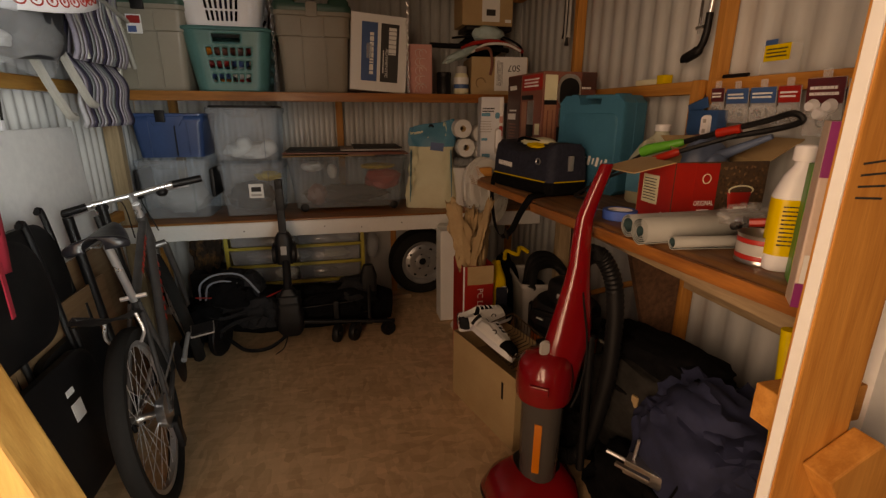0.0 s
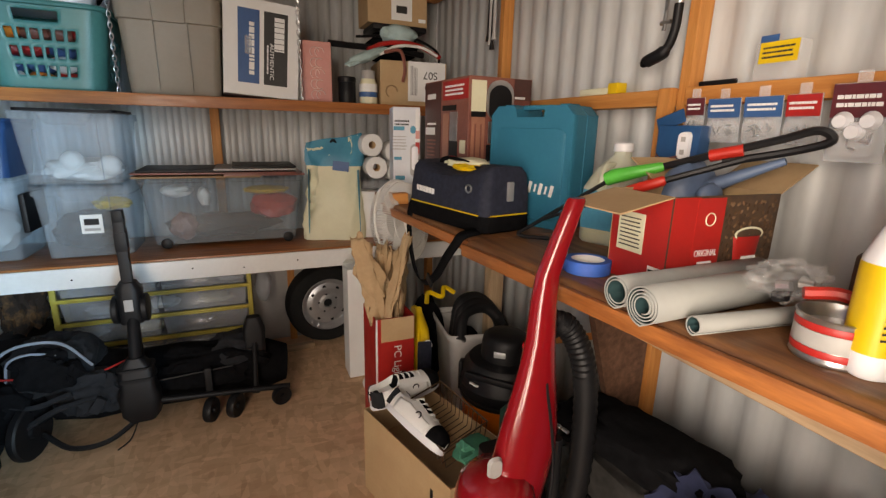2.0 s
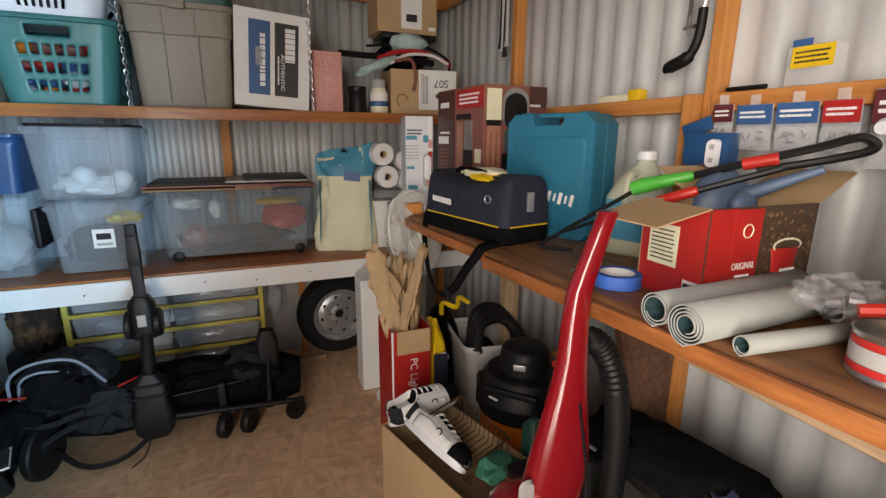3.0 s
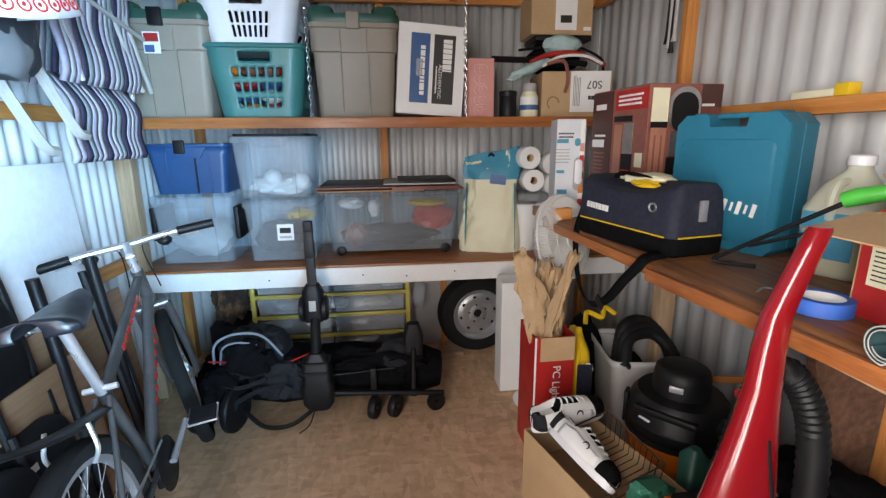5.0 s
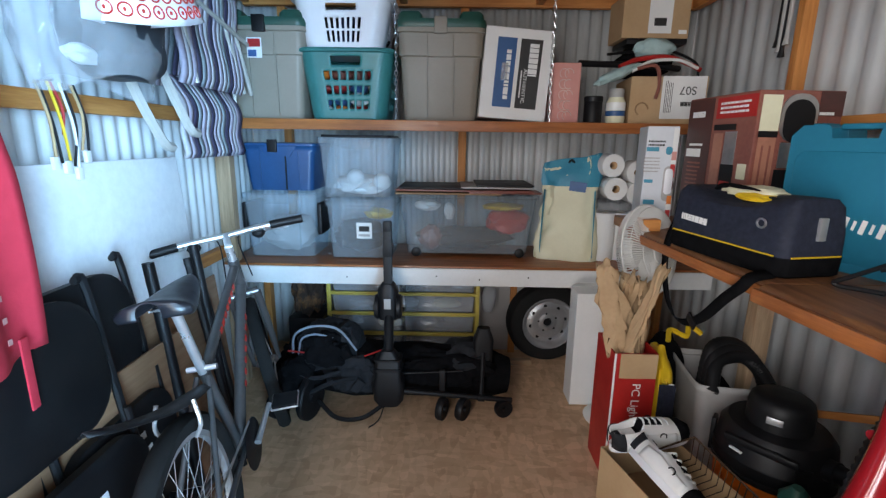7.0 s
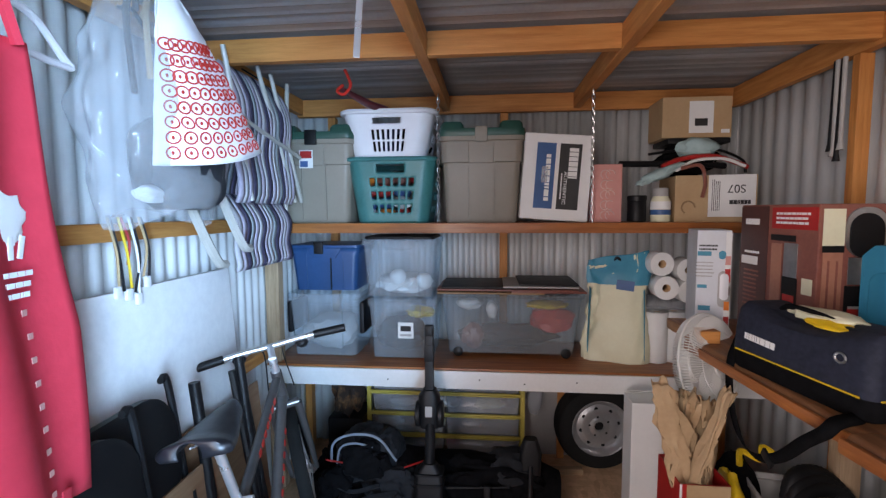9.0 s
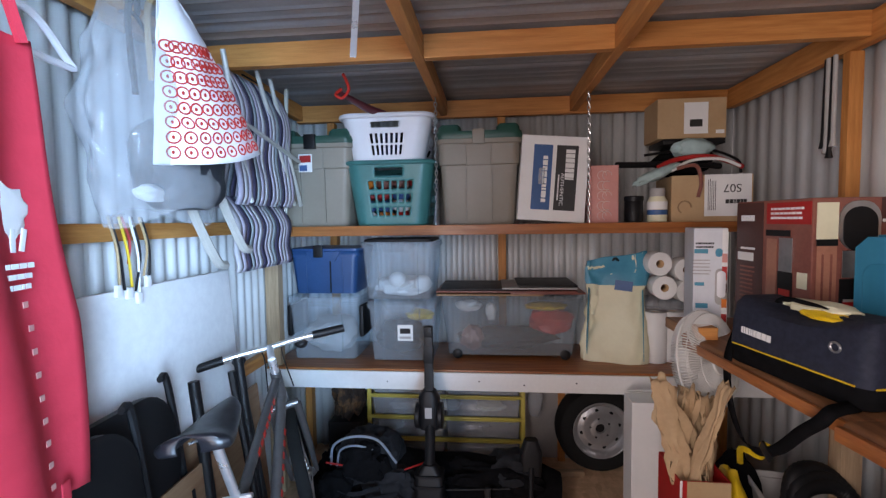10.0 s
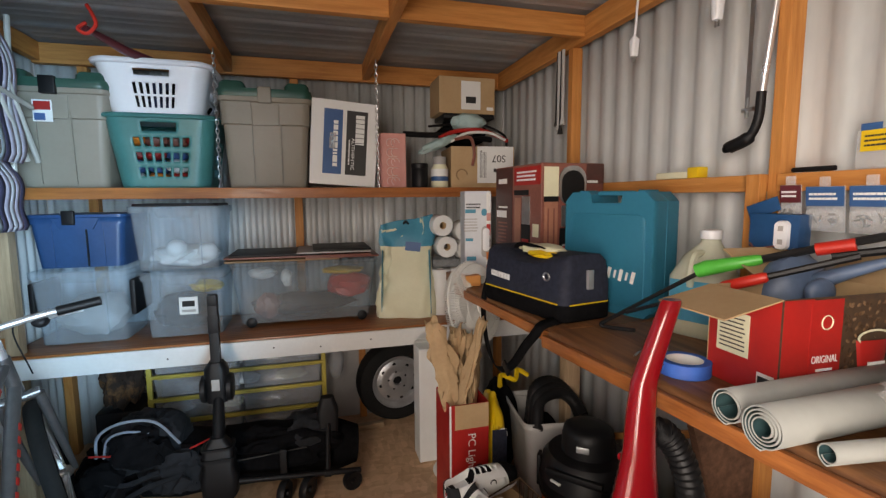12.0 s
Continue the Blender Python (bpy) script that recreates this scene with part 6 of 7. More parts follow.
# ---- waste bin with hose, workshop vacuum ----
t = thing("waste_bin", "grey rectangular plastic waste bin holding black hoses", "waste bin", pose(2.035, 3.18, 0.001, 0, 0, -8))
part("bin", loft(bmesh.new(), [(0, 0.19, 0.24, 0.03), (0.40, 0.255, 0.32, 0.035), (0.40, 0.275, 0.34, 0.035), (0.425, 0.275, 0.34, 0.035)], 5, True, False), GREYP, t, solid=0.004)
t = thing("vacuum_hose", "coiled ribbed black vacuum hose stuffed in the bin", "hose", pose(2.035, 3.13, 0.40))
for k in range(3):
    c = curve_pts([(-0.11, -0.10 + 0.03 * k, 0.0), (-0.06, -0.03 + 0.02 * k, 0.09 + 0.02 * k), (0.05, 0.0 + 0.02 * k, 0.10 + 0.015 * k), (0.11, -0.02, 0.06), (0.12, -0.08, 0.02 - 0.02 * k)], 14)
    part("hose", tube(bmesh.new(), c, [0.026 + 0.002 * (i % 2) for i in range(len(c))], 12), BLACKP, t)
t2 = blob(bmesh.new(), (0, 0, 0), (0.10, 0.12, 0.17), 3, 0.2, 2, 3)
single("hose_bundle", t2, BLACKCLOTH, "dark bundle under the hose in the bin", "bundle", pose(2.035, 3.18, 0.20))
t = thing("shop_vacuum", "small black workshop vacuum with an orange tank", "vacuum cleaner", pose(2.0, 2.775, 0.001, 0, 0, -20))
part("tank", lathe(bmesh.new(), [(0.135, 0.03), (0.15, 0.04), (0.163, 0.26), (0.167, 0.30)], 40), ORANGEP, t, "orange tank")
part("tank_ring", lathe(bmesh.new(), [(0.169, 0.285), (0.174, 0.29), (0.174, 0.302), (0.168, 0.306)], 40), BLACKP, t)
part("head", lathe(bmesh.new(), [(0.168, 0.303), (0.173, 0.31), (0.173, 0.345), (0.166, 0.352), (0.160, 0.41), (0.140, 0.435), (0.095, 0.442)], 40), BLACKP, t)
part("motor_cover", lathe(bmesh.new(), [(0.094, 0.44), (0.092, 0.50), (0.086, 0.525), (0.07, 0.536), (0.03, 0.54)], 32), BLACKP, t)
for a in (-110, 10, 130):
    part("latch", boxed(-0.022, 0.022, -0.182, -0.168, 0.27, 0.39, 0.005, pose(0, 0, 0, 0, 0, a)), BLACKP, t)
part("carry_handle", boxed(-0.10, 0.10, -0.165, -0.145, 0.395, 0.42, 0.008, pose(0, 0, 0, 0, 0, -30)), BLACKP, t)
part("switch_plate", boxed(-0.032, 0.012, -0.094, -0.086, 0.47, 0.492, 0.002, pose(0, 0, 0, 0, 0, -18)), CHROME, t)
part("rating_label", boxed(-0.03, 0.01, -0.174, -0.166, 0.372, 0.378, 0.001, pose(0, 0, 0, 0, 0, -48)), PAPER, t)
part("inlet", lathe(bmesh.new(), [(0.03, 0), (0.034, 0.004), (0.034, 0.03), (0.028, 0.032), (0.028, 0.07)], 20, pose(0.10, -0.12, 0.38, 80, 0, 40)), BLACKP, t)
for k in range(4):
    part("caster", lathe(bmesh.new(), [(0.018, -0.01), (0.018, 0.01)], 12, pose(0.12 * math.cos(k * 1.57 + 0.8), 0.12 * math.sin(k * 1.57 + 0.8), 0.018, 90, 0, 30 * k)), BLACKP, t)
t = thing("potting_bag", "yellow and dark printed soil bag standing behind the red box", "bag", pose(1.778, 3.17, 0.001, 0, 0, -4))
part("sack", crumpled(bmesh.new(), (0, 0, 0.25), (0.042, 0.12, 0.26), 14, 0.12, 0.12, 4), INKYELLOW, t, "yellow plastic sack")
panel("dark_band", NAVY, t, face(-0.005, -0.132, 0.30), 0.062, 0.24, 0.002)
lettering("PATIO", 0.062, PAPER, t, face(-0.005, -0.1335, 0.32, 0, 80), 0.21)
single("yellow_rope", tube(bmesh.new(), curve_pts([(0, 0, 0), (0.03, 0.05, 0.03), (0.09, 0.03, 0.01), (0.12, 0.07, 0.04), (0.17, 0.06, 0.01)], 8), 0.012, 6), INKYELLOW, "yellow twisted rope over the bin edge", "rope", pose(1.86, 3.27, 0.50))
single("sack_dark", blob(bmesh.new(), (0, 0, 0), (0.10, 0.09, 0.245), 31, 0.2, 2, 3), BLACKCLOTH, "dark sack behind the waste bin", "bag", pose(1.90, 3.38, 0.25))

# ---- upright vacuum ----
t = thing("upright_vacuum", "red upright vacuum cleaner leaning against the workbench", "vacuum cleaner", pose(1.56, 2.06, 0.0))
part("foot", loft(bmesh.new(), [(0.004, 0.30, 0.24, 0.05, -0.02, 0.02), (0.03, 0.31, 0.25, 0.06, -0.02, 0.02), (0.095, 0.28, 0.21, 0.08, -0.01, 0.03), (0.135, 0.17, 0.13, 0.05, 0.0, 0.04)], 6), VACRED, t, "glossy red floor head")
part("foot_bumper", loft(bmesh.new(), [(0.003, 0.312, 0.252, 0.06, -0.02, 0.02), (0.018, 0.314, 0.254, 0.06, -0.02, 0.02)], 6), BLACKP, t)
tl = pose(0.0, 0.02, 0.07, -1, 1, 0)
part("dust_cup", lathe(bmesh.new(), [(0.06, 0.05), (0.064, 0.06), (0.070, 0.36), (0.07, 0.37)], 28, tl), SMOKE, t, "smoky clear dust cup")
part("filter", lathe(bmesh.new(), [(0.04, 0.06), (0.05, 0.34)], 20, tl), GREYCLOTH, t)
part("lower_body", loft(bmesh.new(), [(0.0, 0.13, 0.12, 0.04, 0.01, 0.03), (0.06, 0.16, 0.14, 0.05, 0.01, 0.03), (0.07, 0.15, 0.13, 0.05, 0.01, 0.03)], 5), BLACKP, t, m=tl)
part("spine", loft(bmesh.new(), [(0.02, 0.11, 0.06, 0.02, 0.05, 0.07), (0.50, 0.10, 0.06, 0.02, 0.05, 0.07)], 4), BLACKP, t, m=tl)
part("orange_label", boxed(-0.012, 0.012, -0.002, 0.002, 0.10, 0.28, 0.001, tl @ pose(-0.038, -0.060, 0, 0, 0, -33)), INKORANGE, t)
part("cup_lid", lathe(bmesh.new(), [(0.072, 0.345), (0.088, 0.352), (0.092, 0.37), (0.090, 0.44), (0.082, 0.475), (0.062, 0.50), (0.02, 0.51)], 28, tl), VACRED, t, "glossy red cup lid")
part("lid_vent", boxed(-0.03, 0.03, -0.102, -0.09, 0.40, 0.43, 0.004, tl @ pose(0, 0, 0, 0, 0, -35)), VACRED, t)
stations = ((0.42, 0.05, 0.12, 0.09), (0.50, 0.055, 0.14, 0.095), (0.56, 0.066, 0.152, 0.09), (0.62, 0.079, 0.15, 0.085), (0.68, 0.085, 0.132, 0.075), (0.74, 0.089, 0.108, 0.065), (0.80, 0.093, 0.086, 0.056), (0.87, 0.096, 0.066, 0.05), (0.95, 0.096, 0.057, 0.046), (1.01, 0.101, 0.052, 0.042), (1.06, 0.118, 0.047, 0.038), (1.12, 0.140, 0.043, 0.036), (1.158, 0.154, 0.040, 0.034), (1.164, 0.156, 0.034, 0.028))
part("handle_body", skin(bmesh.new(), [[Vector((cx + w_ / 2 * math.copysign(abs(math.cos(a)) ** 0.85, math.cos(a)), 0.028 + d_ / 2 * math.sin(a), z)) for a in [k * math.pi / 12 for k in range(24)]] for z, cx, w_, d_ in stations]), VACRED, t, "long glossy red handle")
hb = curve_pts([(0.18, 0.06, 0.87), (0.15, 0.065, 0.89), (0.115, 0.065, 0.84), (0.085, 0.065, 0.72), (0.065, 0.07, 0.58), (0.07, 0.08, 0.35)], 16)
part("hose", tube(bmesh.new(), hb, [0.020 + 0.003 * (i % 2) for i in range(len(hb))], 12), BLACKP, t, "ribbed black hose")
hs = curve_pts([(0.10, 0.10, 0.10), (0.19, 0.06, 0.14), (0.24, 0.04, 0.40), (0.25, 0.04, 0.62), (0.235, 0.05, 0.78), (0.19, 0.07, 0.87), (0.14, 0.08, 0.86)], 16)
part("hose", tube(bmesh.new(), hs, [0.026 + 0.0035 * (i % 2) for i in range(len(hs))], 12), BLACKP, t, "ribbed black hose")
part("wand", tube(bmesh.new(), [(0.15, 0.0, 0.12), (0.155, 0.02, 0.62)], 0.014, 10), BLACKP, t)
part("button", loft(bmesh.new(), [(0, 0.035, 0.05, 0.014), (0.008, 0.028, 0.042, 0.012)]), GREYP, t, "grey release button", m=face(-0.01, 0.008, 0.60))
part("hose_hook", tube(bmesh.new(), [(0.08, 0.06, 0.84), (0.15, 0.08, 0.83)], 0.009, 8), VACRED, t)
part("cord", tube(bmesh.new(), curve_pts([(0.10, 0.0, 0.78), (0.12, -0.02, 0.60), (0.09, -0.05, 0.48), (0.06, -0.06, 0.42)], 8), 0.0035, 6), BLACKP, t)

# ---- bags and tools under the workbench ----
t = thing("duffel_bag", "slumped charcoal duffel bag with a black top flap", "bag", pose(2.0, 2.12, 0.001, 0, 0, -80))
part("body", crumpled(bmesh.new(), (0, 0, 0.25), (0.24, 0.15, 0.25), 41, 0.16, 0.14), GREYCLOTH, t)
part("top_flap", crumpled(bmesh.new(), (0.0, 0.02, 0.49), (0.23, 0.11, 0.055), 42, 0.25, 0.2, 4), BLACKCLOTH, t, "black flap")
part("zip_pull", boxed(-0.17, -0.13, -0.105, -0.095, 0.485, 0.492, 0.002), CHROME, t)
part("patch", boxed(-0.02, 0.04, -0.155, -0.145, 0.33, 0.40, 0.004), BLACKCLOTH, t)
part("tag", boxed(0.06, 0.085, -0.155, -0.146, 0.37, 0.41, 0.003), CARD, t)
t = thing("blue_sack", "crumpled navy blue cloth sack on the floor", "bag", pose(2.02, 1.80, 0.255))
part("body", crumpled(bmesh.new(), (0, 0, 0), (0.19, 0.25, 0.265), 51, 0.3, 0.25), BLUECLOTH, t)
part("mouth_fold", crumpled(bmesh.new(), (-0.02, -0.10, 0.17), (0.13, 0.12, 0.075), 54, 0.3, 0.35, 4), BLUECLOTH, t)
part("drawstring", tube(bmesh.new(), curve_pts([(-0.13, -0.02, 0.20), (-0.19, -0.06, 0.10), (-0.205, -0.03, -0.02), (-0.20, 0.03, -0.10)], 6), 0.004, 6), BLACKCLOTH, t)
single("black_sack", crumpled(bmesh.new(), (0, 0, 0), (0.15, 0.2, 0.135), 52, 0.3, 0.25), BLACKCLOTH, "black cloth bundle under the bench", "bag", pose(1.83, 2.36, 0.13))
single("black_sack", crumpled(bmesh.new(), (0, 0, 0), (0.13, 0.22, 0.113), 53, 0.3, 0.25), BLACKCLOTH, "black cloth bundle by the vacuum cleaner", "bag", pose(1.85, 1.88, 0.11))
t = thing("bench_vice", "grey steel clamp tool lying on dark bundles", "tool", pose(1.83, 1.83, 0.235, 0, 6, -50))
part("body", boxed(-0.10, 0.05, -0.025, 0.025, 0, 0.05, 0.006), STEEL, t)
part("body", boxed(0.05, 0.15, -0.03, 0.03, -0.015, 0.035, 0.008), GREYP, t)
part("screw", tube(bmesh.new(), [(-0.16, 0, 0.03), (-0.10, 0, 0.03)], 0.006, 8), CHROME, t)
part("screw", tube(bmesh.new(), [(-0.08, 0.0, 0.05), (-0.08, 0, 0.12)], 0.005, 8), CHROME, t)
part("knob", tube(bmesh.new(), [(0.03, 0, 0.05), (0.03, 0, 0.09)], 0.008, 8), CHROME, t)
part("knob", tube(bmesh.new(), [(0.15, 0, 0.01), (0.18, 0, 0.01)], 0.010, 8), CHROME, t)
part("bar", boxed(-0.12, -0.02, -0.06, -0.045, 0.04, 0.05, 0.002), STEEL, t)
t = thing("green_bottle", "small green bottle on the floor beyond the vacuum cleaner", "bottle", pose(1.87, 2.50, 0.30))
part("body", loft(bmesh.new(), [(-0.29, 0.07, 0.07, 0.02), (0.09, 0.07, 0.07, 0.02), (0.12, 0.03, 0.03, 0.014)]), GREENLID, t)
single("leaning_lath", boxed(-0.012, 0.012, -0.3, 0.3, -0.012, 0.012, 0.002), PINE["y"], "thin pine lath leaning under the bench", "lath", pose(2.18, 2.62, 0.55, -28, 0, 0))

# ---- golf cart and bag on the floor ----
t = thing("golf_bag", "black golf bag with grey piping lying on the floor", "golf bag", pose(0, 0, 0))
part("bag", tube(bmesh.new(), [(0.30, 3.62, 0.17), (0.45, 3.64, 0.165), (0.62, 3.66, 0.15), (0.80, 3.66, 0.15), (1.0, 3.67, 0.135), (1.15, 3.66, 0.13), (1.24, 3.66, 0.12)], [0.12, 0.15, 0.135, 0.14, 0.12, 0.12, 0.09], 20), BLACKCLOTH, t)
part("pocket", crumpled(bmesh.new(), (0.90, 3.60, 0.19), (0.24, 0.10, 0.10), 61, 0.3, 0.22), BLACKCLOTH, t)
part("hood", crumpled(bmesh.new(), (0.33, 3.60, 0.27), (0.15, 0.14, 0.15), 62, 0.2, 0.2), SLATECLOTH, t, "slate cloth hood")
for k, (px, py, pz, rx, ry, rz) in enumerate(((0.34, 3.47, 0.33, 0.10, 0.05, 0.075), (0.47, 3.50, 0.20, 0.10, 0.06, 0.09), (0.22, 3.47, 0.18, 0.09, 0.07, 0.10), (1.02, 3.62, 0.25, 0.11, 0.09, 0.07))):
    part("pouch", crumpled(bmesh.new(), (px, py, pz), (rx, ry, rz), 63 + k, 0.35, 0.3, 4), SLATECLOTH if k % 2 else BLACKCLOTH, t)
for c in ([(0.20, 3.42, 0.24), (0.30, 3.40, 0.22), (0.42, 3.42, 0.245)], [(0.24, 3.40, 0.12), (0.36, 3.40, 0.19), (0.50, 3.43, 0.21)]):
    part("webbing", tube(bmesh.new(), curve_pts(c, 6), 0.011, 4), SLATECLOTH, t)
part("toggle", boxed(-0.02, 0.02, -0.008, 0.008, -0.035, 0.035, 0.006, pose(0.50, 3.41, 0.18, 0, 35, 0)), SLATECLOTH, t, "slate plastic toggle")
for k, (c, r) in enumerate((([(0.17, 3.50, 0.30), (0.19, 3.48, 0.40), (0.28, 3.46, 0.455), (0.40, 3.47, 0.44), (0.48, 3.50, 0.32)], 0.006), ([(0.20, 3.49, 0.30), (0.23, 3.465, 0.39), (0.30, 3.45, 0.42), (0.38, 3.46, 0.40)], 0.005))):
    part("piping", tube(bmesh.new(), curve_pts(c, 6), r, 6), mat("grey_blue_piping", (0.25, 0.30, 0.36), None, 0.7) if k == 0 else bpy.data.materials["grey_blue_piping"], t, "grey-blue piping")
part("red_trim", tube(bmesh.new(), [(0.46, 3.49, 0.27), (0.62, 3.50, 0.33)], 0.004, 5), INKRED, t, "red piping")
part("red_trim", tube(bmesh.new(), [(0.16, 3.46, 0.33), (0.30, 3.44, 0.325)], 0.004, 5), INKRED, t, "red piping")
part("strap", tube(bmesh.new(), curve_pts([(0.30, 3.44, 0.08), (0.40, 3.38, 0.03), (0.52, 3.38, 0.03), (0.62, 3.44, 0.07)], 6), 0.011, 5), BLACKP, t)
t = thing("golf_trolley", "folded black golf trolley with an upright handle post", "golf trolley", pose(0, 0, 0))
part("post", boxed(-0.02, 0.02, -0.018, 0.018, 0.22, 0.93, 0.005, pose(0.632, 3.55, 0)), BLACKP, t)
part("post_sleeve", boxed(-0.022, 0.022, -0.02, 0.02, 0.78, 0.86, 0.004, pose(0.632, 3.55, 0)), BLACKP, t)
part("post_cap", boxed(-0.02, 0.02, -0.02, 0.02, 0.90, 0.95, 0.008, pose(0.632, 3.55, 0)), BLACKP, t)
part("clamp", loft(bmesh.new(), [(0.47, 0.09, 0.07, 0.03), (0.52, 0.10, 0.08, 0.035), (0.62, 0.10, 0.08, 0.035), (0.65, 0.06, 0.06, 0.02)]), BLACKP, t, m=pose(0.632, 3.55, 0))
for s in (-1, 1):
    part("clamp_disc", lathe(bmesh.new(), [(0.055, -0.012), (0.06, -0.008), (0.06, 0.008), (0.055, 0.012)], 24, pose(0.632 + s * 0.052, 3.55, 0.53, 0, 90, 0)), BLACKP, t)
part("clamp_badge", boxed(-0.016, 0.016, -0.043, -0.04, 0.53, 0.58, 0.001, pose(0.632, 3.55, 0)), GREYP, t)
part("bracket", loft(bmesh.new(), [(0.08, 0.10, 0.07, 0.025), (0.11, 0.14, 0.09, 0.03), (0.19, 0.15, 0.10, 0.03), (0.23, 0.125, 0.09, 0.02), (0.31, 0.12, 0.085, 0.02), (0.36, 0.06, 0.05, 0.02)]), BLACKP, t, m=pose(0.645, 3.43, 0))
part("bracket_collar", loft(bmesh.new(), [(0.265, 0.132, 0.098, 0.02), (0.28, 0.132, 0.098, 0.02)]), BLACKP, t, m=pose(0.645, 3.43, 0))
part("bracket_collar", loft(bmesh.new(), [(0.315, 0.128, 0.094, 0.02), (0.325, 0.128, 0.094, 0.02)]), BLACKP, t, m=pose(0.645, 3.43, 0))
part("lower_post", tube(bmesh.new(), [(0.645, 3.43, 0.34), (0.636, 3.54, 0.50)], 0.024, 10), BLACKP, t)
part("axle_tube", tube(bmesh.new(), [(0.68, 3.43, 0.15), (1.24, 3.47, 0.085)], 0.013, 10), BLACKP, t)
part("axle_collar", tube(bmesh.new(), [(1.075, 3.458, 0.104), (1.105, 3.46, 0.10)], 0.018, 10), BLACKP, t)
part("frame_tube", tube(bmesh.new(), [(0.68, 3.48, 0.21), (1.0, 3.49, 0.225)], 0.004, 8), BLACKP, t)
part("frame_tube", tube(bmesh.new(), [(1.09, 3.46, 0.10), (1.10, 3.54, 0.30)], 0.011, 8), BLACKP, t)
part("strut", boxed(-0.014, 0.014, -0.008, 0.008, 0.14, 0.25, 0.004, pose(0.90, 3.45, 0)), BLACKP, t)
part("end_bracket", loft(bmesh.new(), [(0.22, 0.09, 0.06, 0.02), (0.36, 0.10, 0.07, 0.02), (0.42, 0.06, 0.05, 0.02)]), BLACKP, t, m=pose(1.10, 3.57, 0))
for x, y, r, rz in ((0.90, 3.43, 0.055, 70), (1.00, 3.43, 0.055, 60), (1.20, 3.46, 0.045, 20), (0.27, 3.42, 0.11, 75), (0.12, 3.42, 0.075, 60)):
    w_ = part("wheel", lathe(bmesh.new(), [(r * 0.6, -0.015), (r * 0.94, -0.017), (r, -0.01), (r, 0.01), (r * 0.94, 0.017), (r * 0.6, 0.015), (r * 0.2, 0.008)], 28, pose(x, y, r + 0.002, 90, 0, rz)), BLACKP, t)
    part("hub", lathe(bmesh.new(), [(r * 0.25, -0.02), (r * 0.22, 0.022)], 14, pose(x, y, r + 0.002, 90, 0, rz)), BLACKP, w_)
part("cable", tube(bmesh.new(), curve_pts([(0.62, 3.44, 0.06), (0.60, 3.38, 0.02), (0.56, 3.34, 0.006)], 6), 0.003, 5), BLACKP, t)
single("black_cloth", crumpled(bmesh.new(), (0, 0, 0), (0.13, 0.12, 0.13), 71, 0.25, 0.25), BLACKCLOTH, "black cloth bundle by the bicycle wheel", "bundle", pose(0.16, 3.72, 0.125))

# ---- along the other side wall ----
single("foam_sheet", boxed(-0.012, 0.012, 2.36, 3.31, 0, 1.24, 0.003, pose(-0.118, 0, 0, 0, -3.8, 0)), FOAM, "white rigid foam sheet leaning against the wall", "sheet", None)
single("hardboard_sheet", boxed(-0.004, 0.004, 2.55, 3.38, 0, 0.73, 0.001, pose(-0.055, 0, 0, 0, -5, 0)), wood("hardboard", (0.34, 0.18, 0.10), (0.26, 0.13, 0.07), "y"), "brown hardboard sheet leaning on the foam sheet", "sheet")
single("hardboard_sheet", boxed(-0.004, 0.004, 2.15, 2.95, 0, 0.66, 0.001, pose(0.035, 0, 0, 0, -5, 0)), bpy.data.materials["hardboard"], "brown hardboard sheet leaning among the chairs", "sheet")


def folding_chair(y, x, rz, label):
    t = thing("folding_chair", label, "chair", pose(x, y, 0.003, 0, -7, rz), "folded chairs")

    def cushion(w, h, z0, r):
        bm = bmesh.new()
        return skin(bm, [[Vector((o, p.x, z0 + h / 2 + p.y)) for p in ring(w * s, h * s, r * s, 0, 6)] for o, s in ((-0.022, 0.93), (-0.016, 1.0), (0.010, 1.0), (0.02, 0.92))])
    part("backrest", cushion(0.43, 0.34, 0.60, 0.12), BLACKP, t, "black padded backrest")
    part("seat", cushion(0.45, 0.44, 0.11, 0.09), BLACKP, t, "black padded seat", m=pose(0.035, 0, 0))
    for s in (-1, 1):
        part("leg", tube(bmesh.new(), curve_pts([(0.0, s * 0.235, 0.0), (-0.005, s * 0.235, 0.5), (-0.005, s * 0.23, 0.93), (-0.006, s * 0.2, 0.965)], 6), 0.011, 8), BLACKP, t)
        part("leg", tube(bmesh.new(), [(0.03, s * 0.215, 0.0), (0.025, s * 0.215, 0.60)], 0.010, 8), BLACKP, t)
    part("cross_tube", tube(bmesh.new(), [(0.0, -0.235, 0.09), (0.0, 0.235, 0.09)], 0.009, 8), BLACKP, t)
    part("label_sticker", boxed(0.0565, 0.058, 0.01, 0.065, 0.36, 0.42, 0), PAPER, t, "white barcode sticker")
    part("label_sticker", boxed(0.0565, 0.058, 0.01, 0.05, 0.45, 0.47, 0), PAPER, t, "small white sticker")
    return t


folding_chair(2.32, 0.10, 0, "black folding chair leaning folded against the boards")
folding_chair(2.56, 0.04, 3, "black folding chair leaning folded behind another")
for y in (2.83, 3.10):
    single("table_leg", tube(bmesh.new(), [(0.06, y, 0.004), (-0.05, y + 0.02, 0.92)], 0.018, 10), BLACKP, "black metal table leg leaning against the sheets", "table leg", None, "table legs")
t = thing("folded_table", "black folded table frame leaning by the bicycle", "table", pose(0.0, 3.05, 0))
for s in (0, 1):
    part("rail", tube(bmesh.new(), [(0.09, 0.02 + 0.05 * s, 0.004), (-0.06, 0.04 + 0.05 * s, 0.875)], 0.015, 8), BLACKP, t)

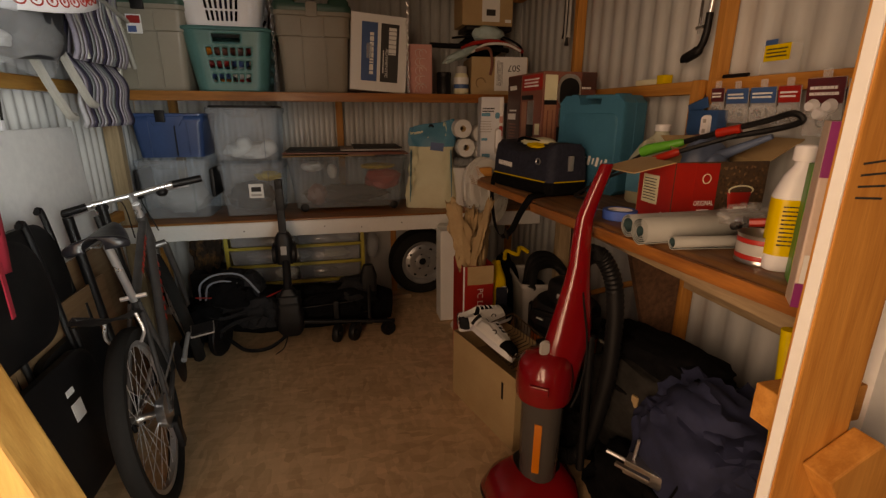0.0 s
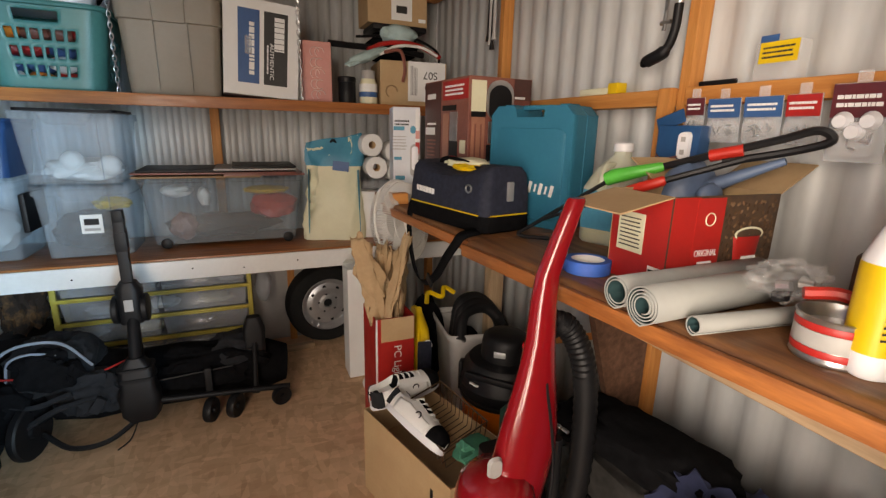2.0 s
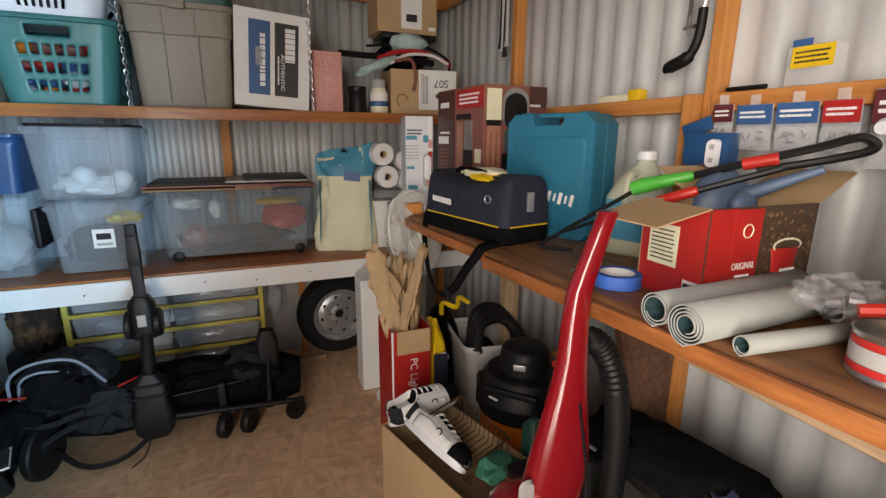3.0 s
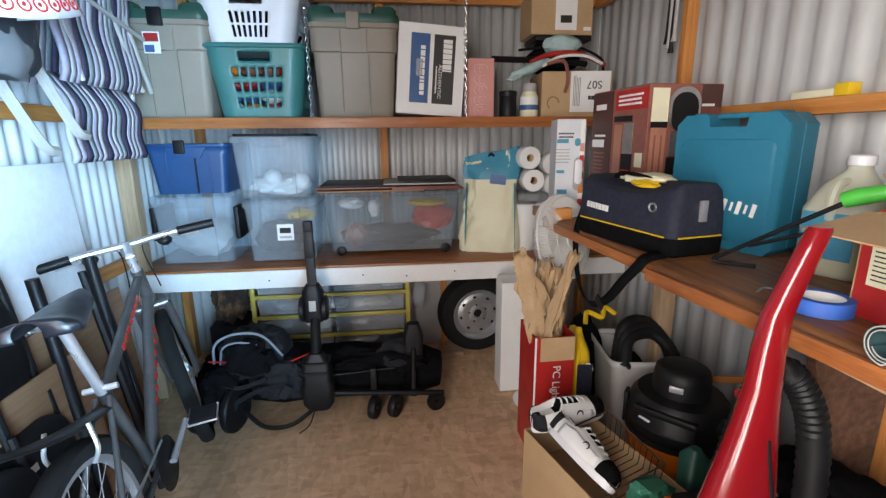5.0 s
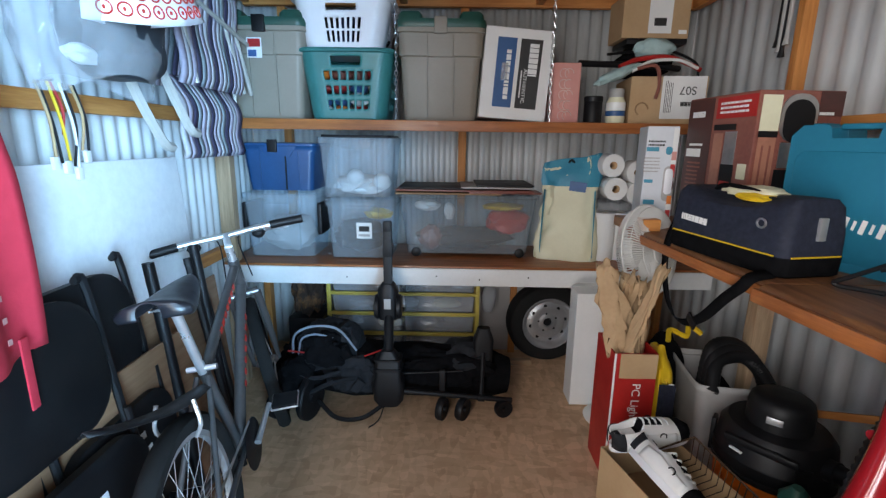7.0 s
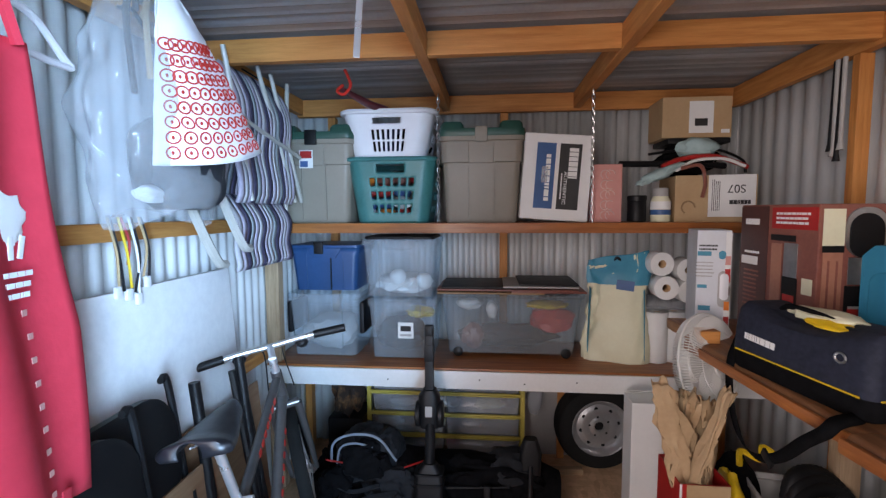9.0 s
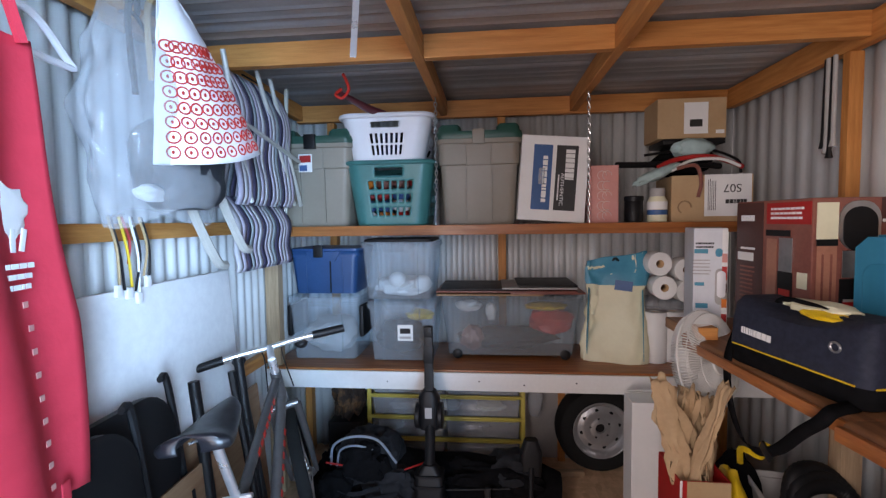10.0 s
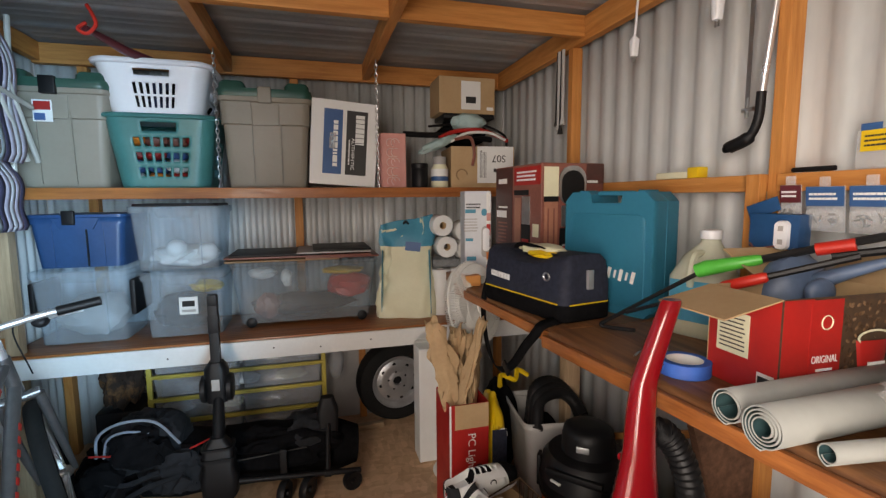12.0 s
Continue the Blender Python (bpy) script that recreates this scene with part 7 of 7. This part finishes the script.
# ---- bicycle ----
bike = thing("bicycle", "grey mountain bicycle with red lettering and worn chrome bars", "bicycle", pose(0.318, 2.418, 0.0, 0, 0, 9.8) @ pose(0, 0, 0, 0, -7.2, 0))
WR = 0.31


def wheel(parent, m, name):
    w = part(name, lathe(bmesh.new(), [(WR - 0.05, -0.014), (WR - 0.034, -0.026), (WR - 0.012, -0.025), (WR, -0.011), (WR, 0.011), (WR - 0.012, 0.025), (WR - 0.034, 0.026), (WR - 0.05, 0.014), (WR - 0.05, -0.014)], 56, None, False), RUBBER, parent, "black knobbly tyre", m)
    part("rim", lathe(bmesh.new(), [(WR - 0.065, -0.010), (WR - 0.042, -0.013), (WR - 0.042, 0.013), (WR - 0.065, 0.010), (WR - 0.065, -0.010)], 48, None, False), RIMSTEEL, w)
    bm = bmesh.new()
    for k in range(32):
        a = k * 2 * math.pi / 32
        b_ = a + (0.45 if k % 4 < 2 else -0.45)
        s = 1 if k % 2 else -1
        tube(bm, [(0.02 * math.cos(b_), 0.02 * math.sin(b_), s * 0.03), ((WR - 0.06) * math.cos(a), (WR - 0.06) * math.sin(a), 0)], 0.0011, 4, False)
    part("spoke_set", bm, CHROME, w)["kind"] = "stuff"
    part("hub", lathe(bmesh.new(), [(0.008, -0.055), (0.022, -0.035), (0.012, -0.02), (0.012, 0.02), (0.022, 0.035), (0.008, 0.055)], 16), STEEL, w)
    return w


AX = pose(0, 0, 0, 0, 90, 0)
wheel(bike, pose(0, 0, WR + 0.002) @ AX, "rear_wheel")
BB, ST, HT, HB, RA = Vector((0, 0.40, 0.29)), Vector((0, 0.27, 0.66)), Vector((0, 0.765, 0.86)), Vector((0, 0.80, 0.73)), Vector((0, 0, WR))


def btube(name, a, b_, r, m, label=""):
    return part(name, tube(bmesh.new(), [a, Vector(a).lerp(Vector(b_), 0.5), b_], r, 12), m, bike, label)


btube("seat_tube", BB, ST, 0.0165, BIKEGREY)
btube("top_tube", ST - Vector((0, 0, 0.03)), HT - Vector((0, 0.005, 0.03)), 0.0165, BIKEGREY, "grey top tube with red lettering")
btube("down_tube", BB, HB + Vector((0, -0.01, 0.02)), 0.020, BIKEGREY, "grey down tube with red lettering")
btube("head_tube", HB, HT, 0.021, BIKEGREY)
for s in (-1, 1):
    btube("chain_stay", BB + Vector((s * 0.02, 0, 0)), RA + Vector((s * 0.062, 0, 0)), 0.009, BIKEGREY)
    btube("seat_stay", ST + Vector((s * 0.016, -0.01, -0.03)), RA + Vector((s * 0.062, 0, 0)), 0.008, BIKEGREY)
    part("brake_arm", tube(bmesh.new(), curve_pts([(s * 0.035, 0.06, 0.56), (s * 0.055, 0.055, 0.60), (s * 0.045, 0.07, 0.66)], 5), 0.0055, 8), CHROME, bike)
for k in range(7):
    for tb_, off in ((("top_tube", ST - Vector((0, 0, 0.03)), HT - Vector((0, 0.005, 0.03))), 0.018), (("down_tube", BB, HB + Vector((0, -0.01, 0.02))), 0.0215)):
        p = tb_[1].lerp(tb_[2], 0.35 + 0.07 * k)
        dr = (tb_[2] - tb_[1]).normalized()
        an = math.degrees(math.atan2(dr.z, dr.y))
        part("letter_mark", boxed(-0.001, 0.001, -0.011, 0.011, -0.009, 0.009, 0, pose(p.x + off - 0.001, p.y, p.z, an, 0, 0)), REDP, bike)
SP = ST + Vector((0, -0.075, 0.215))
btube("seat_post", ST - Vector((0, 0, 0.02)), SP, 0.0135, CHROME, "chrome seat post")
part("seat_clamp", tube(bmesh.new(), [(-0.04, 0.265, 0.655), (0.045, 0.265, 0.655)], 0.009, 8), CHROME, bike)


def saddle(u, v):
    y = -0.13 + 0.28 * u
    w = 0.078 * (1 - u) ** 0.8 + 0.019
    if u < 0.1:
        w *= math.sqrt(max(0.05, 1 - ((0.1 - u) / 0.105) ** 2))
    a = math.pi * (v - 0.5) * 1.25
    return Vector((w * math.sin(a), y, 0.032 * math.cos(a) - 0.004 * math.sin(u * 6) + (0.012 if u < 0.25 else 0) * (1 - u / 0.25)))


part("saddle", grid(bmesh.new(), saddle, 26, 16), mat("saddle_vinyl", (0.015, 0.017, 0.022), None, 0.35, 0, 30, 0.1), bike, "worn black vinyl saddle", pose(0, SP.y, SP.z + 0.015), solid=0.006)
for s in (-1, 1):
    part("saddle_rail", tube(bmesh.new(), [(s * 0.022, -0.08, 0.02), (s * 0.022, 0.0, -0.002), (s * 0.02, 0.10, 0.02)], 0.0035, 6), CHROME, bike, m=pose(0, SP.y, SP.z))


def fender(u, v):
    y = 0.24 - 0.50 * u
    w_ = 0.026 + 0.012 * math.sin(math.pi * min(1, u * 1.15)) if u < 0.9 else 0.033 * math.sqrt(max(0.03, 1 - ((u - 0.9) / 0.1) ** 2))
    a = (v - 0.5) * 2
    return Vector((w_ * a, y, 0.615 + 0.185 * u - 0.02 * math.sin(math.pi * u) - 0.012 * a * a))


part("fender", grid(bmesh.new(), fender, 20, 6), BLACKP, bike, "black plastic mudguard", solid=0.003)
part("chainring", lathe(bmesh.new(), [(0.085, 0.0), (0.088, 0.002), (0.085, 0.004)], 36, pose(0.045, BB.y, BB.z) @ AX), BLACKP, bike)
part("chainring", lathe(bmesh.new(), [(0.062, 0.0), (0.064, 0.002), (0.062, 0.004)], 30, pose(0.038, BB.y, BB.z) @ AX), STEEL, bike)
part("cassette", lathe(bmesh.new(), [(0.022, -0.02), (0.045, -0.018), (0.06, 0.012), (0.06, 0.014)], 24, pose(0.045, 0, WR) @ AX), STEEL, bike)
part("derailleur", boxed(0.055, 0.075, -0.02, 0.03, 0.16, 0.27, 0.008), BLACKP, bike)
part("chain", tube(bmesh.new(), [(0.048, 0, WR + 0.055), (0.047, BB.y, BB.z + 0.085)], 0.004, 5), STEEL, bike)
for s, dz, dy in ((1, 0.05, 0.16), (-1, -0.05, -0.16)):
    q = BB + Vector((s * 0.075, dy, dz))
    part("crank_arm", tube(bmesh.new(), [BB + Vector((s * 0.06, 0, 0)), q], [0.012, 0.009], 8), CHROME, bike)
    pd = part("pedal", boxed(-0.045, 0.045, -0.032, 0.032, -0.012, 0.012, 0.004), BLACKP, bike, "black pedal with a steel cage", pose(q.x + s * 0.06, q.y, q.z, 20, 0, 0))
    part("pedal_cage", tube(bmesh.new(), [(-0.047, -0.036, 0), (0.047, -0.036, 0), (0.047, 0.036, 0), (-0.047, 0.036, 0), (-0.047, -0.036, 0)], 0.004, 6), CHROME, pd)
# steering turned to the left
ax = (HT - HB).normalized()
steer = Matrix.Translation(HB) @ Matrix.Rotation(radians(16.4), 4, ax) @ Matrix.Translation(-HB)
FA = Vector((0, 1.015, WR))
for s in (-1, 1):
    part("fork_leg", tube(bmesh.new(), [steer @ (HB + Vector((s * 0.05, 0.015, -0.03))), steer @ (HB + Vector((s * 0.055, 0.07, -0.2))), steer @ (FA + Vector((s * 0.055, 0, 0)))], [0.016, 0.015, 0.010], 10), BIKEGREY, bike)
part("fork_crown", tube(bmesh.new(), [steer @ (HB + Vector((-0.055, 0.012, -0.025))), steer @ (HB + Vector((0.055, 0.012, -0.025)))], 0.017, 10), BIKEGREY, bike)
wheel(bike, steer @ pose(*FA) @ AX, "front_wheel")
stem = HT + ax * 0.06
part("steerer", tube(bmesh.new(), [steer @ HT, steer @ stem], 0.016, 12), CHROME, bike)
part("stem", tube(bmesh.new(), [steer @ stem, steer @ (stem + Vector((0, 0.055, 0.035)))], 0.014, 10), CHROME, bike, "chrome stem")
bc = stem + Vector((0, 0.055, 0.035))
part("handlebar", tube(bmesh.new(), curve_pts([steer @ (bc + Vector(o)) for o in ((-0.29, -0.03, 0.0), (-0.12, -0.008, 0.004), (0, 0, 0), (0.12, -0.008, 0.004), (0.29, -0.03, 0.0))], 6), 0.0115, 10), CHROME, bike, "chrome handlebar")
for s in (-1, 1):
    part("grip", tube(bmesh.new(), [steer @ (bc + Vector((s * 0.17, -0.012, 0.003))), steer @ (bc + Vector((s * 0.295, -0.031, 0.0)))], 0.0165, 12), BLACKP, bike, "black rubber grip")
    part("brake_lever", tube(bmesh.new(), curve_pts([steer @ (bc + Vector((s * 0.14, 0.0, -0.012))), steer @ (bc + Vector((s * 0.17, 0.045, -0.02))), steer @ (bc + Vector((s * 0.24, 0.035, -0.025)))], 5), 0.006, 7), CHROME, bike)
    part("shifter", blob(bmesh.new(), tuple(steer @ (bc + Vector((s * 0.12, 0.005, -0.02)))), (0.026, 0.026, 0.02), 3, 0.1, 2, 2), BLACKP, bike)
    part("brake_cable", tube(bmesh.new(), curve_pts([steer @ (bc + Vector((s * 0.12, 0.03, -0.01))), steer @ (bc + Vector((s * 0.04, 0.10, -0.03))), steer @ (HB + Vector((s * 0.05, 0.05, 0.03)))], 8), 0.0028, 6), BLACKP, bike)

# ---- folded garden lounger ----
t = thing("garden_lounger", "folded cream-framed lounger with a striped padded cushion hung on the wall", "lounger", pose(-0.12, 3.07, 1.24))
SEQ = (1, 0, 2, 0, 1, 3, 0, 2, 1, 0, 2, 3, 1, 0, 2, 0, 1)


def pad(name, y0, w, z0, z1, x0, seed, n=17, sag=0.03):
    for k in range(n):
        def f(u, v, k=k):
            z = z0 + (z1 - z0) * v
            wob = 0.010 * noise.noise(Vector((seed, z * 5, 0.0))) + 0.003 * math.sin(z * 22 + seed)
            y = y0 + w * (k + u) / n + wob + sag * (1 - v) * 0.4
            x = x0 + 0.035 * math.sin(math.pi * min(1, max(0, v))) ** 0.5 + 0.012 * math.sin(3 * math.pi * v + seed) + 0.03 * (1 - v) + 0.006 * noise.noise(Vector((y * 9, z * 8, seed)))
            return Vector((x, y, z))
        part(name, grid(bmesh.new(), f, 2, 16), STRIPE[SEQ[(k + seed) % len(SEQ)]], t, solid=0.012)


pad("cushion_strip", 0.09, 0.50, 0.27, 0.80, 0.02, 1, 15)
pad("cushion_strip", 0.10, 0.50, 0.0, 0.30, 0.0, 2, 15)
pad("cushion_strip", -0.10, 0.34, 0.26, 0.78, -0.05, 4, 10)
for k, (y, z0, z1, x) in enumerate(((-0.14, 0.02, 0.52, 0.03), (-0.02, 0.07, 0.58, 0.06))):
    part("armrest", tube(bmesh.new(), curve_pts([(x - 0.02, y - 0.06, z1), (x, y, (z0 + z1) / 2), (x + 0.03, y + 0.09, z0 + 0.05), (x + 0.03, y + 0.15, z0 + 0.02)], 7), 0.017, 6), CREAMMETAL, t, "flat cream armrest")
for y0, y1 in ((0.30, 0.62), (0.42, 0.70), (0.05, 0.2)):
    part("frame_tube", tube(bmesh.new(), [(0.06, y0, 0.84), (0.07, y1, 0.28)], 0.010, 8), CREAMMETAL, t)
part("frame_tube", tube(bmesh.new(), [(0.075, 0.0, 0.62), (0.085, 0.66, 0.50)], 0.009, 8), CREAMMETAL, t)
part("frame_tube", tube(bmesh.new(), [(0.03, 0.58, 0.0), (0.03, 0.66, 0.86)], 0.011, 8), CREAMMETAL, t)
part("hanger_cord", tube(bmesh.new(), [(0.04, 0.4, 0.8), (-0.06, 0.4, 0.86)], 0.004, 5), BLACKP, t)

# ---- bags on the wall ----
t = thing("clear_storage_bag", "clear plastic bag with a dark cushion inside hanging on the wall", "bag", pose(-0.08, 2.80, 1.455))


def cbag(u, v):
    a = 2 * math.pi * u
    s = (0.10 + 0.9 * math.sin(math.pi * min(1, 0.08 + 0.62 * (1 - v) + 0.05)) ** 0.8)
    nz = 1 + 0.18 * noise.noise(Vector((math.cos(a) * 2.2, math.sin(a) * 2.2, v * 5))) + 0.10 * abs(noise.noise(Vector((math.cos(a) * 6, math.sin(a) * 6, v * 6))))
    return Vector((0.12 * s * nz * math.cos(a), 0.235 * s * nz * math.sin(a) - 0.05 * v, 0.60 * v + 0.03 * math.cos(a * 2) * (1 - v)))


part("film", grid(bmesh.new(), cbag, 72, 36, None, True), CLEARFILM, t)
part("cushion", crumpled(bmesh.new(), (0.015, 0.065, 0.165), (0.095, 0.165, 0.145), 81, 0.12, 0.1, 4), mat("slate_cushion", (0.025, 0.032, 0.042), None, 0.6), t, "dark slate cushion inside the bag")
part("white_cloth", blob(bmesh.new(), (0.03, -0.10, 0.07), (0.025, 0.055, 0.025), 82, 0.3, 2, 3), PAPER, t)
part("tie", tube(bmesh.new(), curve_pts([(0.0, -0.02, 0.52), (-0.04, -0.04, 0.60), (-0.10, -0.02, 0.62)], 6), 0.006, 6), BLACKP, t)
for k, (c, m_) in enumerate((([(0.0, -0.10, 0.35), (0.02, -0.14, 0.55), (0.0, -0.08, 0.64), (-0.06, 0.0, 0.62)], BLACKP), ([(0.02, -0.06, 0.40), (0.04, -0.09, 0.58), (0.02, -0.03, 0.64), (-0.06, 0.02, 0.6)], CARD))):
    part("strap", tube(bmesh.new(), curve_pts(c, 8), 0.009, 6), m_, t)
t = thing("shopping_bag", "white plastic shopping bag printed with red rings hanging on a nail", "bag", pose(0.0, 2.645, 1.60, 0, 0, -16))


def sbag(u, v):
    w = 0.375 * (1 - v) ** 0.85 + 0.035
    y = 0.005 + w * u + 0.04 * v
    bulge = 0.055 * math.sin(math.pi * u) * (1 - 0.75 * v) + 0.010 * noise.noise(Vector((y * 12, v * 8, 1)))
    z = 0.50 * v + 0.08 * u * (1 - v) - 0.018 * math.sin(math.pi * u) * (1 - v)
    return Vector((bulge, y, z))


part("front", grid(bmesh.new(), sbag, 26, 26), mat("white_bag_film", (0.80, 0.80, 0.82), (0.74, 0.74, 0.77), 0.35, 0, 14, 0.3, mix=0.3), t, solid=0.0012)
part("back", grid(bmesh.new(), lambda u, v: Vector((-sbag(u, v).x * 0.7 - 0.002, sbag(u, v).y, sbag(u, v).z)), 16, 16), bpy.data.materials["white_bag_film"], t, solid=0.0012)
for i in range(8):
    for j in range(8):
        u, v = 0.12 + 0.115 * i, 0.07 + 0.085 * j
        if u > 0.95:
            continue
        bm = bmesh.new()
        hw, hh = 0.0165 / (0.375 * (1 - v) ** 0.85 + 0.035), 0.0165 / 0.5
        if (0.375 * (1 - v) ** 0.85 + 0.035) * 0.115 < 0.021 and i % 2:
            continue
        pts = []
        for k in range(15):
            a = 2 * math.pi * k / 14
            p = sbag(max(0, min(1, u + hw * math.cos(a))), max(0, min(1, v + hh * math.sin(a))))
            pts.append(p + Vector((0.0022, 0, 0)))
        tube(bm, pts, 0.0026, 5, False)
        part("red_ring", bm, REDP, t)
        c = sbag(u, v)
        part("red_dot", lathe(bmesh.new(), [(0.006, 0), (0.004, 0.001)], 8, pose(c.x + 0.0015, c.y, c.z, 0, 90, 0)), REDP, t)
part("handle", grid(bmesh.new(), lambda u, v: Vector((0.004, 0.05 + 0.035 * u - 0.02 * v, 0.49 + 0.07 * v)), 3, 4), bpy.data.materials["white_bag_film"], t, solid=0.001)
t = thing("cable_bundle", "bundle of wires with plastic connectors hanging from the rail", "cable", pose(-0.20, 2.74, 1.46))
random.seed(5)
for k, m_ in enumerate((CARD, BLACKP, INKYELLOW, INKRED, PAPER, BLACKP, CARD, BLACKP)):
    y0 = -0.05 + 0.04 * (k // 2) + 0.01 * (k % 2)
    ln = random.uniform(0.14, 0.24)
    part("wire", tube(bmesh.new(), curve_pts([(0.02, y0, 0.0), (0.035, y0 + 0.01, -ln * 0.5), (0.03, y0 + random.uniform(-0.015, 0.03), -ln)], 5), 0.004, 5), m_, t)
    if k % 2 == 0:
        part("connector", boxed(-0.006, 0.006, -0.010, 0.010, -0.035, 0.0, 0.002, pose(0.03, y0 + 0.012, -ln)), WHITEP, t, "white connector")
part("hook", tube(bmesh.new(), [(-0.03, 0, 0.0), (0.03, 0.0, 0.005)], 0.004, 5), STEEL, t)
# apron on a hanger
t = thing("apron", "bright red cotton apron with a white print hanging by the door", "apron", pose(0.0, 2.37, 0.86, 0, 0, 12))


def apr(u, v):
    w = 0.50 if v < 0.45 else 0.50 - 0.24 * min(1, (v - 0.45) / 0.28)
    y = -w * (1 - u) + (-0.14 * max(0, v - 0.40))
    return Vector((0.018 * math.sin(y * 26 + v * 2) + 0.01 * math.sin(v * 7) + 0.02 * (1 - v), y - 0.015 * math.sin(v * 5), 0.94 * v))


part("cloth", grid(bmesh.new(), apr, 30, 34), APRON, t, solid=0.003)
for k in range(9):
    part("stitch_mark", boxed(-0.001, 0.001, -0.006, 0.006, -0.006, 0.006, 0, pose(apr(0.80, 0.05 + 0.05 * k).x + 0.004, apr(0.80, 0.05 + 0.05 * k).y, apr(0.80, 0.05 + 0.05 * k).z)), PINKBOX, t)
part("print_figure", blob(bmesh.new(), (apr(0.72, 0.62).x + 0.004, apr(0.72, 0.62).y, 0.60), (0.004, 0.045, 0.05), 5, 0.4, 2, 3), PAPER, t, "white printed figure")
for k in range(3):
    part("print_leg", boxed(-0.0015, 0.0015, -0.006, 0.006, -0.045, 0.0, 0.001, pose(apr(0.74, 0.6).x + 0.006, apr(0.74, 0.6).y - 0.03 + 0.03 * k, 0.57, 10 - 12 * k, 0, 0)), PAPER, t)
bars("print_line", PAPER, t, pose(apr(0.72, 0.5).x + 0.008, apr(0.72, 0.5).y - 0.01, 0.48, 0, 0, 90) @ FRONT, 0.12, 0.06, 3, 4, 0.5)
part("neck_strap", tube(bmesh.new(), [(apr(1, 1).x, apr(1, 1).y - 0.02, 0.93), (0.0, -0.16, 1.12)], 0.011, 5), APRON, t)
part("waist_tie", boxed(-0.002, 0.002, -0.012, 0.012, -0.14, 0.02, 0.001, pose(0.03, -0.09, 0.03)), APRON, t, "hanging red waist tie")
t = thing("coat_hanger", "white plastic coat hanger on the wall", "hanger", pose(-0.08, 2.40, 1.84, 0, 0, 10))
part("bar", tube(bmesh.new(), curve_pts([(0, -0.20, 0.0), (0, -0.02, 0.07), (0, 0.10, 0.0), (0, 0.10, -0.02), (0, -0.20, -0.02)], 6), 0.009, 8), WHITEP, t)
part("hook", tube(bmesh.new(), curve_pts([(0, -0.04, 0.06), (0, -0.04, 0.12), (-0.05, -0.04, 0.15), (-0.16, -0.04, 0.13)], 6), 0.004, 6), STEEL, t)
# ---- up under the roof ----
t = thing("pruning_saw", "red-handled pruning hook lying on the white basket", "garden tool", pose(0, 0, 0))
part("hook", tube(bmesh.new(), curve_pts([(0.26, 3.52, 2.03), (0.24, 3.50, 2.00), (0.27, 3.50, 1.985), (0.30, 3.50, 2.02), (0.29, 3.50, 2.06), (0.275, 3.50, 2.09)], 6), 0.007, 7), REDP, t)
part("handle", tube(bmesh.new(), [(0.25, 3.53, 2.015), (0.32, 3.75, 1.995), (0.38, 3.86, 1.99)], [0.012, 0.02, 0.018], 10), MAROON, t)
t = thing("metal_strap", "bright metal strap hanging from the purlin", "strap", pose(0.55, 2.72, 1.885, -12, 4, 15))
part("strap", boxed(-0.009, 0.009, -0.001, 0.001, 0, 0.275, 0.0005), CHROME, t, smooth=False)
part("nail", tube(bmesh.new(), [(0, 0.01, 0.262), (0, -0.02, 0.268)], 0.002, 5), STEEL, t)
